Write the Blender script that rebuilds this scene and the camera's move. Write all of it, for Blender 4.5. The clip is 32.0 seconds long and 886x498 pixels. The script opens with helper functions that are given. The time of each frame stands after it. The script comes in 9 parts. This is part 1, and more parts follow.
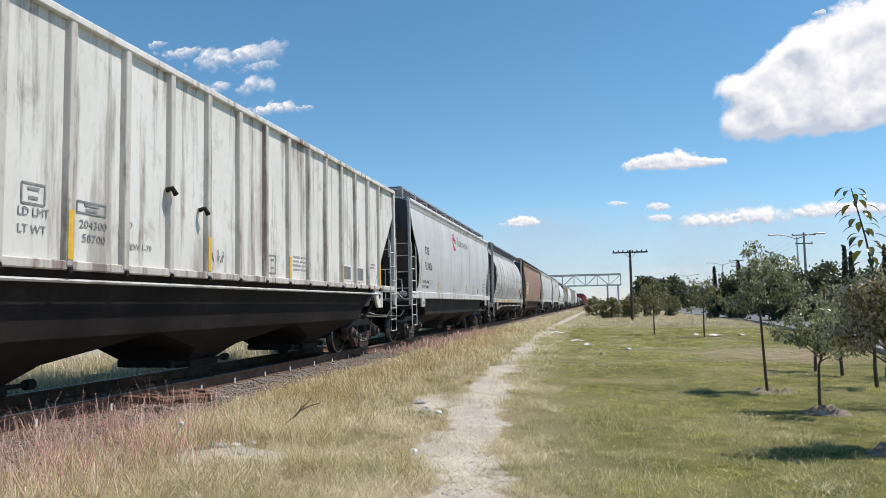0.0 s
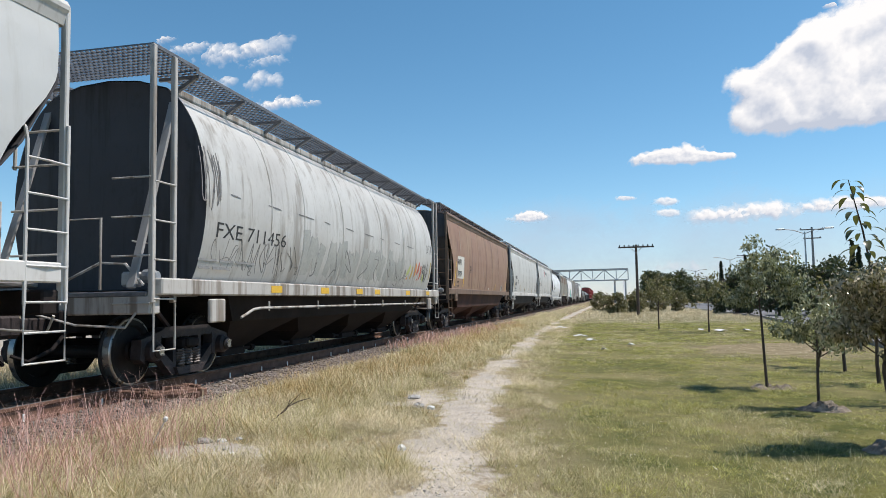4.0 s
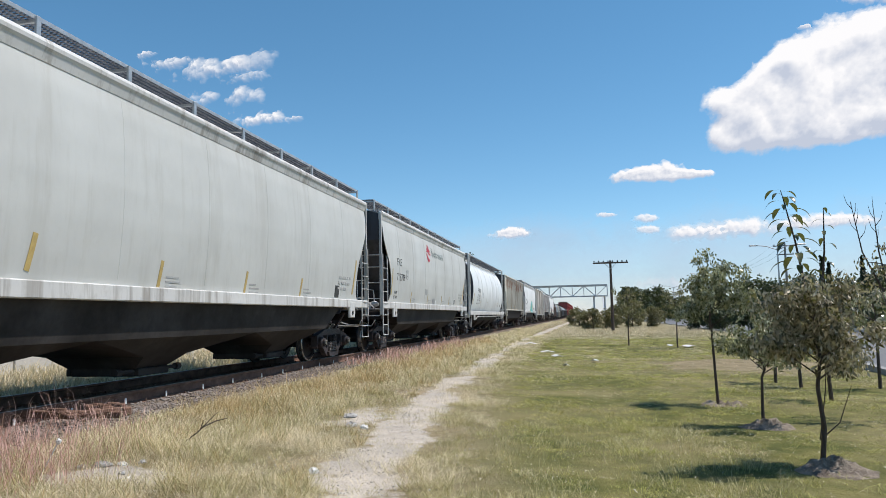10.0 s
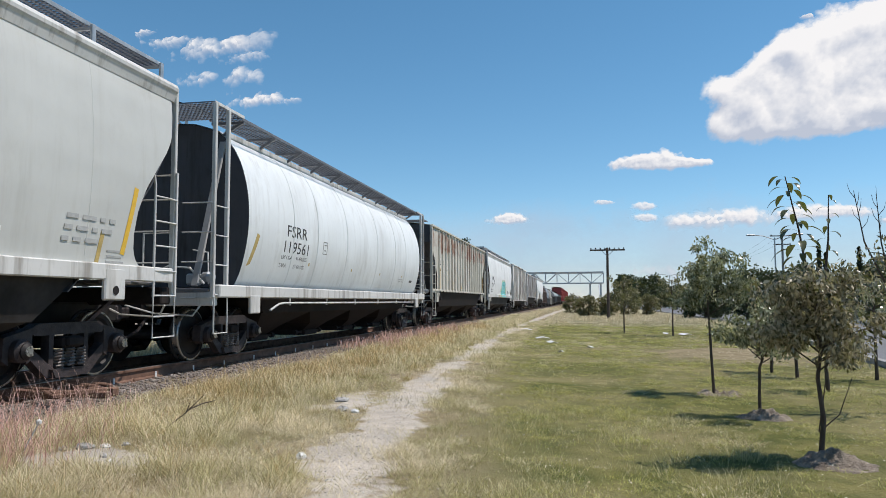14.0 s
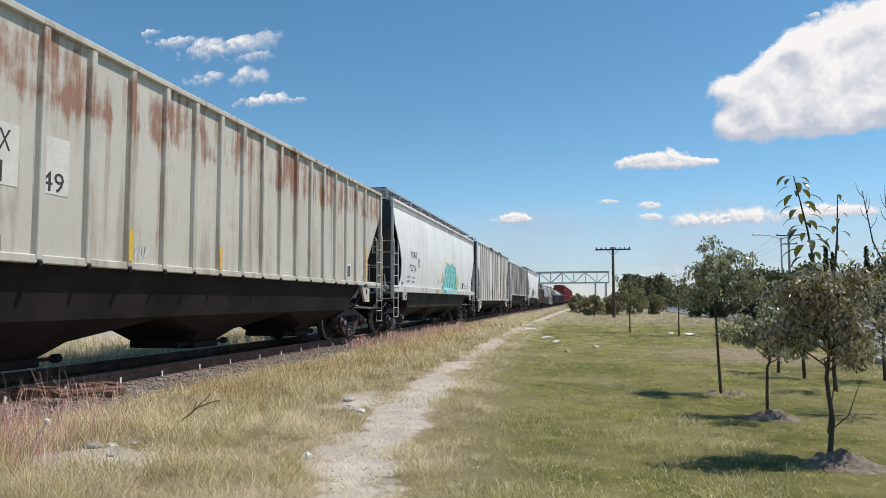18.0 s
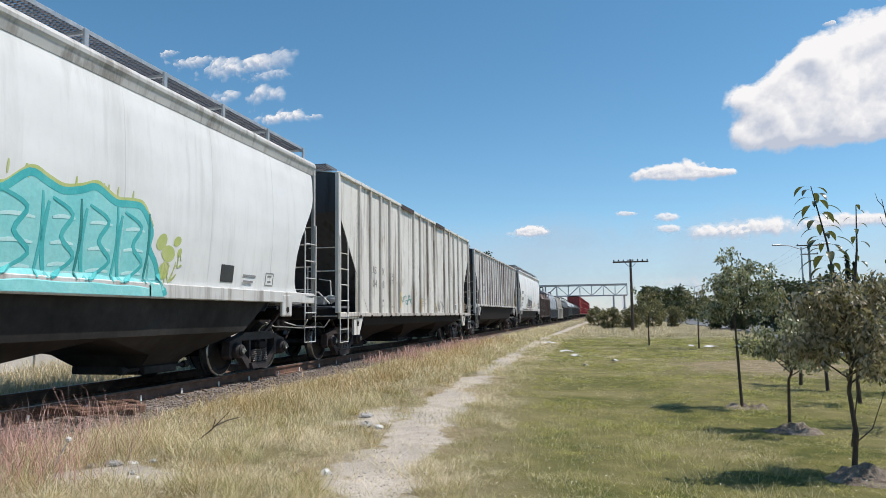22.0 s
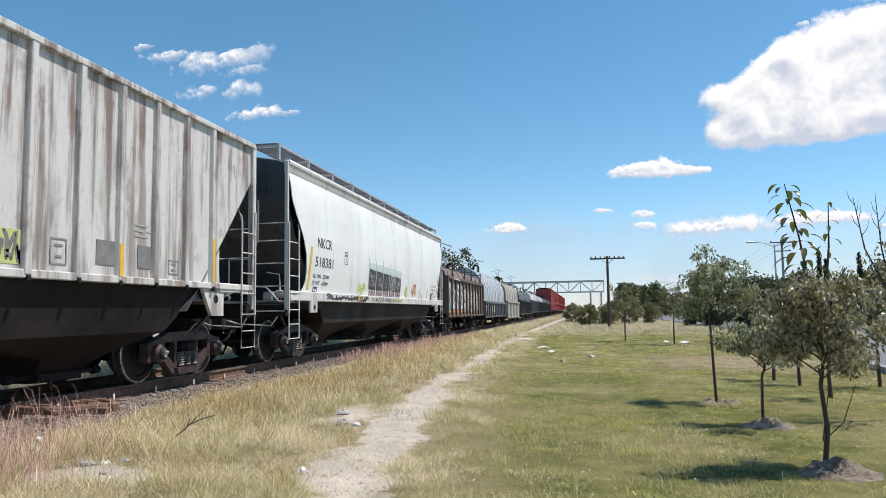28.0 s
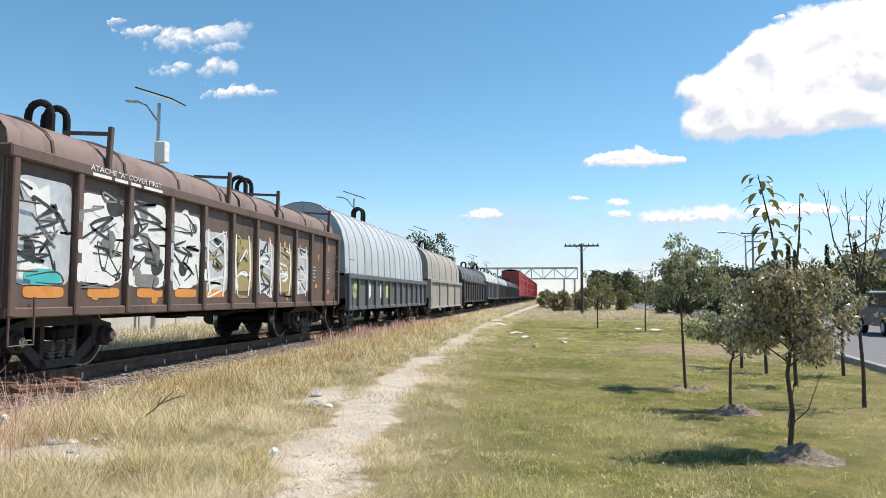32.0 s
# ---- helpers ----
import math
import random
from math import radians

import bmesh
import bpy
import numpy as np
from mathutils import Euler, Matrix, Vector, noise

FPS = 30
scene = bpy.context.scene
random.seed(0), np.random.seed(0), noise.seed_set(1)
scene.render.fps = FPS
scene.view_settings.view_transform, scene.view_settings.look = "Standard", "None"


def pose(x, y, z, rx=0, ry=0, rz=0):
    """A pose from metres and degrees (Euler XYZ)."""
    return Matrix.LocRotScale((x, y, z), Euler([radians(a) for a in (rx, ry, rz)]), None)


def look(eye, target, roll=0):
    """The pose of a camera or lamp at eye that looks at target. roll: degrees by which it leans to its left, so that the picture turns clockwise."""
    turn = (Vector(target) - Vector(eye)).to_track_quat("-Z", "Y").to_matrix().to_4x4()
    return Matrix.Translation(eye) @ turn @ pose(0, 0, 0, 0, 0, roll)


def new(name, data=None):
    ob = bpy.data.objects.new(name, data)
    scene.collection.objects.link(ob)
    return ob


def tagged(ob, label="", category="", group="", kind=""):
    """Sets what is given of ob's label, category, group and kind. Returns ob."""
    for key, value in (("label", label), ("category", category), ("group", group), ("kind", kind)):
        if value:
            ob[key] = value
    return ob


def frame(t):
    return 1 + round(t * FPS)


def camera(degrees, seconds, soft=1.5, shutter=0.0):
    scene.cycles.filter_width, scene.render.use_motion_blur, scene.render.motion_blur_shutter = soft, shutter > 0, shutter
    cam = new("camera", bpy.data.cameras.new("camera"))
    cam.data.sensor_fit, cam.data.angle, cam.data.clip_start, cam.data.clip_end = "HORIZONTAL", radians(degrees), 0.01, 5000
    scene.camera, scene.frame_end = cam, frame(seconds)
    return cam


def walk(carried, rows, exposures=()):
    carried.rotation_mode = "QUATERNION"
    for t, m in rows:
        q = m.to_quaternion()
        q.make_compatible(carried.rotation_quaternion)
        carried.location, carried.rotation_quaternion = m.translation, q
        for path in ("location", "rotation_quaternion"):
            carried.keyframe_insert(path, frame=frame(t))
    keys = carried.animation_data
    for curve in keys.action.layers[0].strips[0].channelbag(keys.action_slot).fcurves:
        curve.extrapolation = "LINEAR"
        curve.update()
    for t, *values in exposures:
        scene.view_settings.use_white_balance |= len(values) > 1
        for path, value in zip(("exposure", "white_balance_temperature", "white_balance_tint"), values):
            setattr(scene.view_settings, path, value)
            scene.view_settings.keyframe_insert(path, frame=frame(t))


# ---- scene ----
# Camera: seconds, x, y, z, yaw, pitch, roll. The track runs along y; the eye is carried by hand beside it.
cam = camera(63.24, 32.0, 0.4)
ROWS = [
    (0, -0.651, -0.776, 1.529, 11.90, 4.54, 1.14),
    (0.5, -0.602, -0.736, 1.525, 13.46, 4.93, 0.50),
    (1, -0.479, -0.707, 1.520, 14.86, 4.85, -1.09),
    (1.5, -0.449, -0.698, 1.530, 14.22, 5.06, 0.55),
    (2, -0.472, -0.661, 1.517, 12.12, 4.35, 1.09),
    (2.5, -0.490, -0.640, 1.526, 12.78, 4.33, 1.17),
    (4.5, -0.486, -0.626, 1.516, 12.42, 3.90, 1.10),
    (5, -0.441, -0.594, 1.499, 11.92, 2.74, 1.26),
    (5.5, -0.323, -0.518, 1.495, 8.84, 1.53, 1.21),
    (6, -0.254, -0.349, 1.486, 9.63, 4.36, 1.09),
    (6.5, -0.169, -0.279, 1.492, 12.92, 4.33, 0.66),
    (7, -0.001, -0.212, 1.479, 16.00, 3.89, -0.19),
    (7.5, 0.034, -0.191, 1.496, 13.89, 4.68, 1.23),
    (8, -0.001, -0.204, 1.488, 12.13, 4.35, 0.78),
    (8.5, -0.004, -0.212, 1.492, 11.07, 4.86, 0.63),
    (9, 0.005, -0.214, 1.494, 9.77, 5.10, 0.90),
    (9.5, 0.014, -0.206, 1.490, 9.91, 4.75, 0.88),
    (10, 0.029, -0.204, 1.492, 11.05, 5.39, 1.12),
    (10.5, 0.070, -0.189, 1.491, 11.91, 5.83, 1.11),
    (11, 0.093, -0.171, 1.489, 11.89, 5.22, 0.05),
    (11.5, 0.023, -0.115, 1.489, 11.62, 5.66, -0.16),
    (12, -0.063, -0.064, 1.477, 10.66, 4.82, 0.64),
    (12.5, -0.018, -0.030, 1.487, 11.03, 5.43, 0.28),
    (13, 0.012, -0.041, 1.495, 11.20, 5.68, 0.65),
    (13.5, 0.016, -0.032, 1.492, 10.53, 4.79, 0.21),
    (14, 0.020, -0.018, 1.484, 10.74, 4.18, 0.23),
    (14.5, 0.024, -0.012, 1.484, 10.70, 4.10, 0.37),
    (16.5, 0.002, -0.005, 1.487, 11.91, 3.84, -0.12),
    (17, 0.001, 0.000, 1.485, 11.80, 3.92, -0.19),
    (17.5, -0.000, -0.000, 1.490, 11.38, 4.09, 0.23),
    (18, 0.003, -0.008, 1.488, 11.14, 4.13, 0.16),
    (18.5, 0.004, -0.007, 1.492, 10.71, 4.34, 0.22),
    (19, 0.004, -0.006, 1.498, 10.60, 4.56, -0.34),
    (19.5, 0.003, -0.008, 1.496, 9.97, 4.21, -0.24),
    (20, 0.010, -0.002, 1.487, 10.10, 4.29, -0.14),
    (20.5, 0.006, -0.005, 1.495, 10.50, 4.52, -0.31),
    (21, 0.006, -0.008, 1.493, 11.34, 4.79, -0.00),
    (21.5, 0.007, -0.014, 1.493, 11.96, 5.03, 0.54),
    (22, 0.016, -0.027, 1.497, 12.52, 5.28, 0.75),
    (22.5, 0.017, -0.023, 1.499, 12.81, 5.29, 0.49),
    (23, 0.005, -0.076, 1.496, 12.47, 5.26, 0.60),
    (23.5, 0.014, -0.027, 1.494, 12.70, 5.17, 0.68),
    (24, 0.014, -0.024, 1.496, 12.87, 5.11, 0.97),
    (24.5, 0.016, -0.014, 1.495, 12.84, 4.82, 0.91),
    (25, 0.007, -0.011, 1.494, 12.84, 4.75, 0.90),
    (25.5, 0.013, -0.014, 1.495, 12.68, 4.68, 1.01),
    (27.5, 0.006, -0.011, 1.501, 11.43, 5.08, 0.88),
    (28, 0.018, -0.005, 1.499, 10.78, 4.99, 0.85),
    (28.5, 0.020, 0.004, 1.494, 10.05, 4.76, 0.89),
    (29, 0.023, 0.007, 1.496, 9.23, 4.26, 0.91),
    (29.5, 0.012, 0.010, 1.492, 8.98, 4.14, 0.63),
    (30, 0.013, 0.009, 1.489, 8.79, 3.98, 0.42),
    (30.5, 0.015, 0.013, 1.487, 8.82, 4.05, 0.17),
    (31, 0.006, 0.005, 1.489, 8.73, 4.05, -0.36),
    (31.5, 0.006, 0.009, 1.487, 8.63, 3.85, -0.33),
    (32, 0.009, 0.007, 1.487, 8.74, 3.75, -0.11),
]
EXPO = [(0.0, 0.02, 6550, 12), (5.0, 0.02, 6600, 12), (8.0, -0.02, 6450, 12), (12.0, 0.02, 6500, 12), (13.0, -0.10, 6500, 12), (16.0, -0.10, 6650, 12), (17.0, -0.10, 6700, 12), (19.0, -0.10, 6550, 12), (22.8, -0.06, 6550, 12), (24.0, 0.08, 6500, 12), (28.0, 0.12, 6600, 12), (30.0, 0.28, 6850, 12), (32.0, 0.34, 6900, 12)]
walk(cam, [(t, pose(x, y, z, 90 + pitch, roll, yaw)) for t, x, y, z, yaw, pitch, roll in ROWS], EXPO)

# ---- world and sun ----
SUN_TO = Vector((0.45, 0.18, 0.875)).normalized()
world = bpy.data.worlds.new("sky")
scene.world = world
world.use_nodes = True
wn = world.node_tree.nodes
sky = wn.new("ShaderNodeTexSky")
sky.sky_type = "NISHITA"
sky.sun_disc = False
sky.sun_elevation = math.asin(SUN_TO.z)
sky.sun_rotation = math.atan2(SUN_TO.x, SUN_TO.y)
sky.altitude = 1900
sky.air_density = 1.1
sky.dust_density = 0.03
sky.ozone_density = 2.0
tint = wn.new("ShaderNodeHueSaturation")
tint.inputs["Hue"].default_value = 0.479
tint.inputs["Saturation"].default_value = 1.16
world.node_tree.links.new(sky.outputs[0], tint.inputs["Color"])
cast = wn.new("ShaderNodeMix")
cast.data_type, cast.blend_type = "RGBA", "MULTIPLY"
cast.inputs[0].default_value = 1.0
cast.inputs[7].default_value = (0.95, 0.97, 1.05, 1)
world.node_tree.links.new(tint.outputs[0], cast.inputs[6])
world.node_tree.links.new(cast.outputs[2], wn["Background"].inputs[0])
wn["Background"].inputs[1].default_value = 0.13
sun = new("sun", bpy.data.lights.new("sun", "SUN"))
sun.data.energy = 5.0
sun.data.angle = radians(0.5)
sun.data.color = (1.0, 0.945, 0.87)
sun.matrix_world = look((60, 10, 90), Vector((60, 10, 90)) - SUN_TO)

X0, ZR = -7.508, 0.467          # track centre, rail top


# ---- materials ----
def nodes_of(name):
    m = bpy.data.materials.new(name)
    m.use_nodes = True
    nt = m.node_tree
    return m, nt, nt.nodes["Principled BSDF"]


class Net:
    """Short hand for building node trees."""

    def __init__(self, nt):
        self.nt = nt

    def add(self, kind, **ins):
        n = self.nt.nodes.new(kind)
        return n

    def link(self, a, b):
        self.nt.links.new(a, b)

    def coords(self, scale=(1, 1, 1)):
        c = self.nt.nodes.new("ShaderNodeTexCoord")
        mp = self.nt.nodes.new("ShaderNodeMapping")
        mp.inputs["Scale"].default_value = scale
        self.link(c.outputs["Object"], mp.inputs["Vector"])
        return mp.outputs[0]

    def noise(self, scale, detail=4, stretch=(1, 1, 1), rough=0.6):
        n = self.nt.nodes.new("ShaderNodeTexNoise")
        n.inputs["Scale"].default_value = scale
        n.inputs["Detail"].default_value = detail
        n.inputs["Roughness"].default_value = rough
        self.link(self.coords(stretch), n.inputs["Vector"])
        return n.outputs[0]

    def ramp(self, fac, lo, hi, a=0.0, b=1.0):
        r = self.nt.nodes.new("ShaderNodeMapRange")
        for k, v in zip(("From Min", "From Max", "To Min", "To Max"), (lo, hi, a, b)):
            r.inputs[k].default_value = v
        self.link(fac, r.inputs["Value"])
        return r.outputs[0]

    def math(self, op, a, b):
        m = self.nt.nodes.new("ShaderNodeMath")
        m.operation = op
        for k, v in ((0, a), (1, b)):
            if isinstance(v, (int, float)):
                m.inputs[k].default_value = v
            else:
                self.link(v, m.inputs[k])
        return m.outputs[0]

    def mix(self, fac, a, b, blend="MIX"):
        m = self.nt.nodes.new("ShaderNodeMix")
        m.data_type = "RGBA"
        m.blend_type = blend
        for k, v in ((0, fac), (6, a), (7, b)):
            if isinstance(v, (int, float)):
                m.inputs[k].default_value = v
            elif isinstance(v, tuple):
                m.inputs[k].default_value = (*v, 1)
            else:
                self.link(v, m.inputs[k])
        return m.outputs[2]

    def bump(self, height, strength, bsdf, dist=0.02):
        b = self.nt.nodes.new("ShaderNodeBump")
        b.inputs["Strength"].default_value = strength
        b.inputs["Distance"].default_value = dist
        self.link(height, b.inputs["Height"])
        self.link(b.outputs[0], bsdf.inputs["Normal"])


def plain(name, a, b, rough=0.7, scale=8.0, metal=0.0, bump=0.15, detail=5, stretch=(1, 1, 1), spec=0.5):
    """Two-tone surface with grain at two scales and fine relief."""
    m, nt, bs = nodes_of(name)
    w = Net(nt)
    n1 = w.noise(scale, detail, stretch)
    n2 = w.noise(scale * 9, 3, stretch)
    col = w.mix(w.ramp(n1, 0.35, 0.68), a, b)
    col = w.mix(w.ramp(n2, 0.3, 0.8, 0.0, 0.35), col, tuple(c * 0.6 for c in a))
    w.link(col, bs.inputs["Base Color"])
    bs.inputs["Roughness"].default_value = rough
    bs.inputs["Metallic"].default_value = metal
    bs.inputs["Specular IOR Level"].default_value = spec
    w.link(w.ramp(n1, 0.2, 0.8, rough - 0.1, min(1, rough + 0.1)), bs.inputs["Roughness"])
    if bump:
        w.bump(n2, bump, bs)
    return m


def weathered(name, base, dirt=(0.25, 0.21, 0.17), rust=(0.22, 0.085, 0.04), dirt_amt=0.4, rust_lo=0.62, rough=0.6, band=None, fade=None, panel=0.0, sl=0.54):
    """Old car paint: blotches, streaks that run down, rust spots; band=(z0, z1) gathers the rust at a height."""
    m, nt, bs = nodes_of(name)
    w = Net(nt)
    blot = w.noise(0.55, 5)
    streak = w.noise(2.2, 5, (2.5, 2.5, 0.16))
    fine = w.noise(14.0, 4, (1, 1, 0.45))
    col = w.mix(w.ramp(blot, 0.35, 0.7), base, fade or tuple(c * 0.86 for c in base))
    col = w.mix(w.ramp(streak, sl, sl + 0.13, 0.0, dirt_amt), col, dirt)
    col = w.mix(w.ramp(w.noise(2.3, 7, (1, 1, 0.7), 0.72), 0.58, 0.70, 0.0, dirt_amt * 0.8), col, tuple(c * 0.9 for c in dirt))
    col = w.mix(w.ramp(w.math("MULTIPLY", w.noise(0.9, 6, (1.6, 1.6, 0.3), 0.7), w.ramp(streak, 0.3, 0.7, 0.8, 1.2)), 0.52, 0.66, 0.0, dirt_amt), col, tuple(c * 0.8 for c in dirt))
    col = w.mix(w.ramp(fine, 0.55, 0.8, 0.0, dirt_amt * 0.6), col, dirt)
    rn = w.math("ADD", w.math("MULTIPLY", streak, 0.55), w.math("MULTIPLY", w.noise(3.1, 6, (1, 1, 0.6)), 0.45))
    if band:
        sep = nt.nodes.new("ShaderNodeSeparateXYZ")
        w.link(w.coords(), sep.inputs[0])
        up = w.math("MULTIPLY", w.ramp(sep.outputs[2], band[0], band[0] + 0.35), w.ramp(sep.outputs[2], band[1], band[1] + 0.5, 1.0, 0.0))
        along = w.ramp(w.noise(0.22, 2, (0.2, 1, 0.2)), 0.22, 0.5)
        rn = w.math("ADD", rn, w.math("MULTIPLY", w.math("MULTIPLY", up, along), band[2]))
    col = w.mix(w.ramp(rn, rust_lo, rust_lo + 0.1, 0.0, 0.9), col, rust)
    w.link(col, bs.inputs["Base Color"])
    w.link(w.ramp(blot, 0.2, 0.8, rough - 0.08, rough + 0.15), bs.inputs["Roughness"])
    w.bump(w.math("ADD", w.noise(1.6, 2, (0.6, 1.0, 0.6)), w.math("MULTIPLY", fine, 0.12)), 0.22 + panel, bs, 0.03)
    return m


def leafy(name, a, b, trans=0.25, rough=0.5, tufts=False):
    """Leaves or blades that differ one by one; with tufts, whole tufts share a tone as well."""
    m, nt, bs = nodes_of(name)
    w = Net(nt)
    g = nt.nodes.new("ShaderNodeNewGeometry")
    own = g.outputs["Random Per Island"]
    if tufts:
        tone = nt.nodes.new("ShaderNodeAttribute")
        tone.attribute_name = "tone"
        own = w.math("ADD", w.math("MULTIPLY", own, 0.42), w.math("MULTIPLY", tone.outputs["Fac"], 0.66))
    col = w.mix(w.ramp(own, 0.0, 1.0), a, b)
    w.link(col, bs.inputs["Base Color"])
    bs.inputs["Roughness"].default_value = rough
    bs.inputs["Specular IOR Level"].default_value = 0.5
    tr = nt.nodes.new("ShaderNodeBsdfTranslucent")
    w.link(w.mix(0.5, col, (0.30, 0.34, 0.06)), tr.inputs[0])
    mx = nt.nodes.new("ShaderNodeMixShader")
    mx.inputs[0].default_value = trans
    w.link(bs.outputs[0], mx.inputs[1])
    w.link(tr.outputs[0], mx.inputs[2])
    w.link(mx.outputs[0], nt.nodes["Material Output"].inputs[0])
    return m


# Underbody, grey and black hopper tones are lowered to carry shade under the cars.
M_UNDER = plain("underbody_shade_black", (0.015, 0.013, 0.013), (0.044, 0.037, 0.036), 0.85, 2.0, spec=0.12)
M_BAYGREY_SHADE = plain("hopper_shade_grey", (0.019, 0.017, 0.016), (0.062, 0.057, 0.055), 0.8, 1.2, spec=0.2)
M_BAYBLACK_SHADE = plain("hopper_shade_black", (0.012, 0.010, 0.010), (0.034, 0.027, 0.026), 0.8, 1.2, spec=0.15)
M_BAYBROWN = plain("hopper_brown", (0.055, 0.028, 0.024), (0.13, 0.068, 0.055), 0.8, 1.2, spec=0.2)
M_TRUCK = plain("truck_steel", (0.022, 0.018, 0.019), (0.070, 0.056, 0.056), 0.6, 6.0, 0.0, 0.4, spec=0.3)
M_TRUCK2 = plain("truck_rust", (0.030, 0.021, 0.021), (0.125, 0.080, 0.075), 0.65, 5.0, 0.0, 0.4, spec=0.3)
M_WHEEL = plain("wheel_steel", (0.013, 0.012, 0.013), (0.036, 0.030, 0.029), 0.6, 7.0, 0.1, spec=0.3)
M_TREAD = plain("wheel_tread", (0.35, 0.34, 0.33), (0.5, 0.49, 0.47), 0.3, 12.0, 0.9, 0.05)
M_SPRING = plain("spring_steel", (0.12, 0.10, 0.09), (0.24, 0.21, 0.19), 0.55, 9.0, 0.4)
M_RAIL = plain("rail_rust", (0.11, 0.062, 0.045), (0.24, 0.14, 0.10), 0.85, 5.0, 0.0, spec=0.2)
M_RAILTOP = plain("rail_head", (0.26, 0.24, 0.23), (0.40, 0.38, 0.36), 0.5, 9.0, 0.95, 0.03)
M_TIE = plain("tie_wood", (0.075, 0.058, 0.046), (0.16, 0.125, 0.10), 0.9, 3.0, 0.0, 0.4, 5, (0.3, 3, 3))
M_WHITE = plain("white_paint", (0.72, 0.72, 0.70), (0.80, 0.80, 0.78), 0.6, 5.0)
M_BLACKPAINT = plain("black_marking", (0.03, 0.03, 0.032), (0.05, 0.05, 0.05), 0.7, 5.0)
M_GREYMARK = plain("faded_marking", (0.20, 0.20, 0.20), (0.32, 0.32, 0.31), 0.7, 9.0)
M_YELLOW = plain("reflector_yellow", (0.72, 0.42, 0.03), (0.80, 0.50, 0.05), 0.5, 9.0)
M_DULLYELLOW = plain("worn_yellow", (0.42, 0.30, 0.10), (0.55, 0.40, 0.14), 0.6, 9.0)
M_GALV = plain("galvanised_steel", (0.42, 0.43, 0.44), (0.55, 0.56, 0.57), 0.45, 9.0, 0.6)
M_GRATE = plain("grating_steel", (0.16, 0.16, 0.17), (0.26, 0.26, 0.27), 0.5, 9.0, 0.5)
M_RED = plain("logo_red", (0.50, 0.025, 0.05), (0.56, 0.04, 0.06), 0.55, 5.0)
M_WOODPOLE = plain("pole_wood", (0.07, 0.05, 0.04), (0.13, 0.10, 0.08), 0.85, 4.0, 0.0, 0.4, 5, (3, 3, 0.3))
M_STEELWHITE = plain("bridge_paint", (0.50, 0.52, 0.55), (0.62, 0.64, 0.66), 0.55, 2.0)
M_BARK = plain("bark", (0.06, 0.045, 0.035), (0.12, 0.09, 0.07), 0.9, 18.0, 0.0, 0.5, 5, (2, 2, 0.5))
M_SOIL = plain("heaped_soil", (0.17, 0.13, 0.10), (0.42, 0.35, 0.275), 0.95, 9.0, 0.0, 1.0)
M_STONE = plain("stone", (0.30, 0.29, 0.28), (0.45, 0.44, 0.42), 0.9, 9.0, 0.0, 0.4)
M_LITTER = plain("pale_litter", (0.62, 0.61, 0.60), (0.75, 0.75, 0.74), 0.6, 12.0)
M_WALL = plain("concrete_wall", (0.50, 0.49, 0.47), (0.62, 0.61, 0.58), 0.9, 1.5)
M_ASPHALT = plain("asphalt", (0.13, 0.13, 0.135), (0.18, 0.18, 0.185), 0.9, 3.0)
M_CONCRETE = plain("kerb_concrete", (0.24, 0.235, 0.225), (0.36, 0.35, 0.335), 0.9, 4.0)
M_GLASSDARK = plain("dark_glazing", (0.02, 0.025, 0.03), (0.03, 0.035, 0.04), 0.15, 2.0, 0.0, 0.0)
M_LEAF_SAP = leafy("sapling_leaf", (0.040, 0.050, 0.020), (0.60, 0.59, 0.40), 0.25, 0.22)
M_LEAF_WARM = leafy("bronze_leaf", (0.045, 0.037, 0.018), (0.70, 0.59, 0.42), 0.25, 0.22)
M_LEAF_SHOOT = leafy("shoot_leaf", (0.030, 0.040, 0.016), (0.13, 0.135, 0.07), 0.2, 0.25)
# Far leaf tones are lifted a little: distance haze put into the colour.
M_LEAF_FAR = leafy("hazed_tree_leaf", (0.035, 0.048, 0.026), (0.095, 0.110, 0.055), 0.15)
M_LEAF_CYP = leafy("cypress_leaf", (0.012, 0.022, 0.012), (0.030, 0.045, 0.020), 0.08)
M_LEAF_BUSH = leafy("bush_leaf", (0.09, 0.088, 0.042), (0.30, 0.26, 0.145), 0.25)
M_GRASS_GREEN = leafy("lawn_blade", (0.055, 0.076, 0.012), (0.56, 0.53, 0.17), 0.3, 0.6, True)
M_GRASS_DRY = leafy("dry_blade", (0.25, 0.18, 0.10), (0.95, 0.83, 0.61), 0.3, 0.6, True)
M_GRASS_GOLD = leafy("golden_blade", (0.20, 0.115, 0.05), (0.66, 0.47, 0.25), 0.3, 0.6, True)
M_GRASS_MIX = leafy("mixed_blade", (0.135, 0.13, 0.045), (0.66, 0.58, 0.33), 0.3, 0.6, True)
M_WEED_RED = leafy("red_weed", (0.42, 0.17, 0.16), (0.72, 0.47, 0.42), 0.25, 0.7, True)


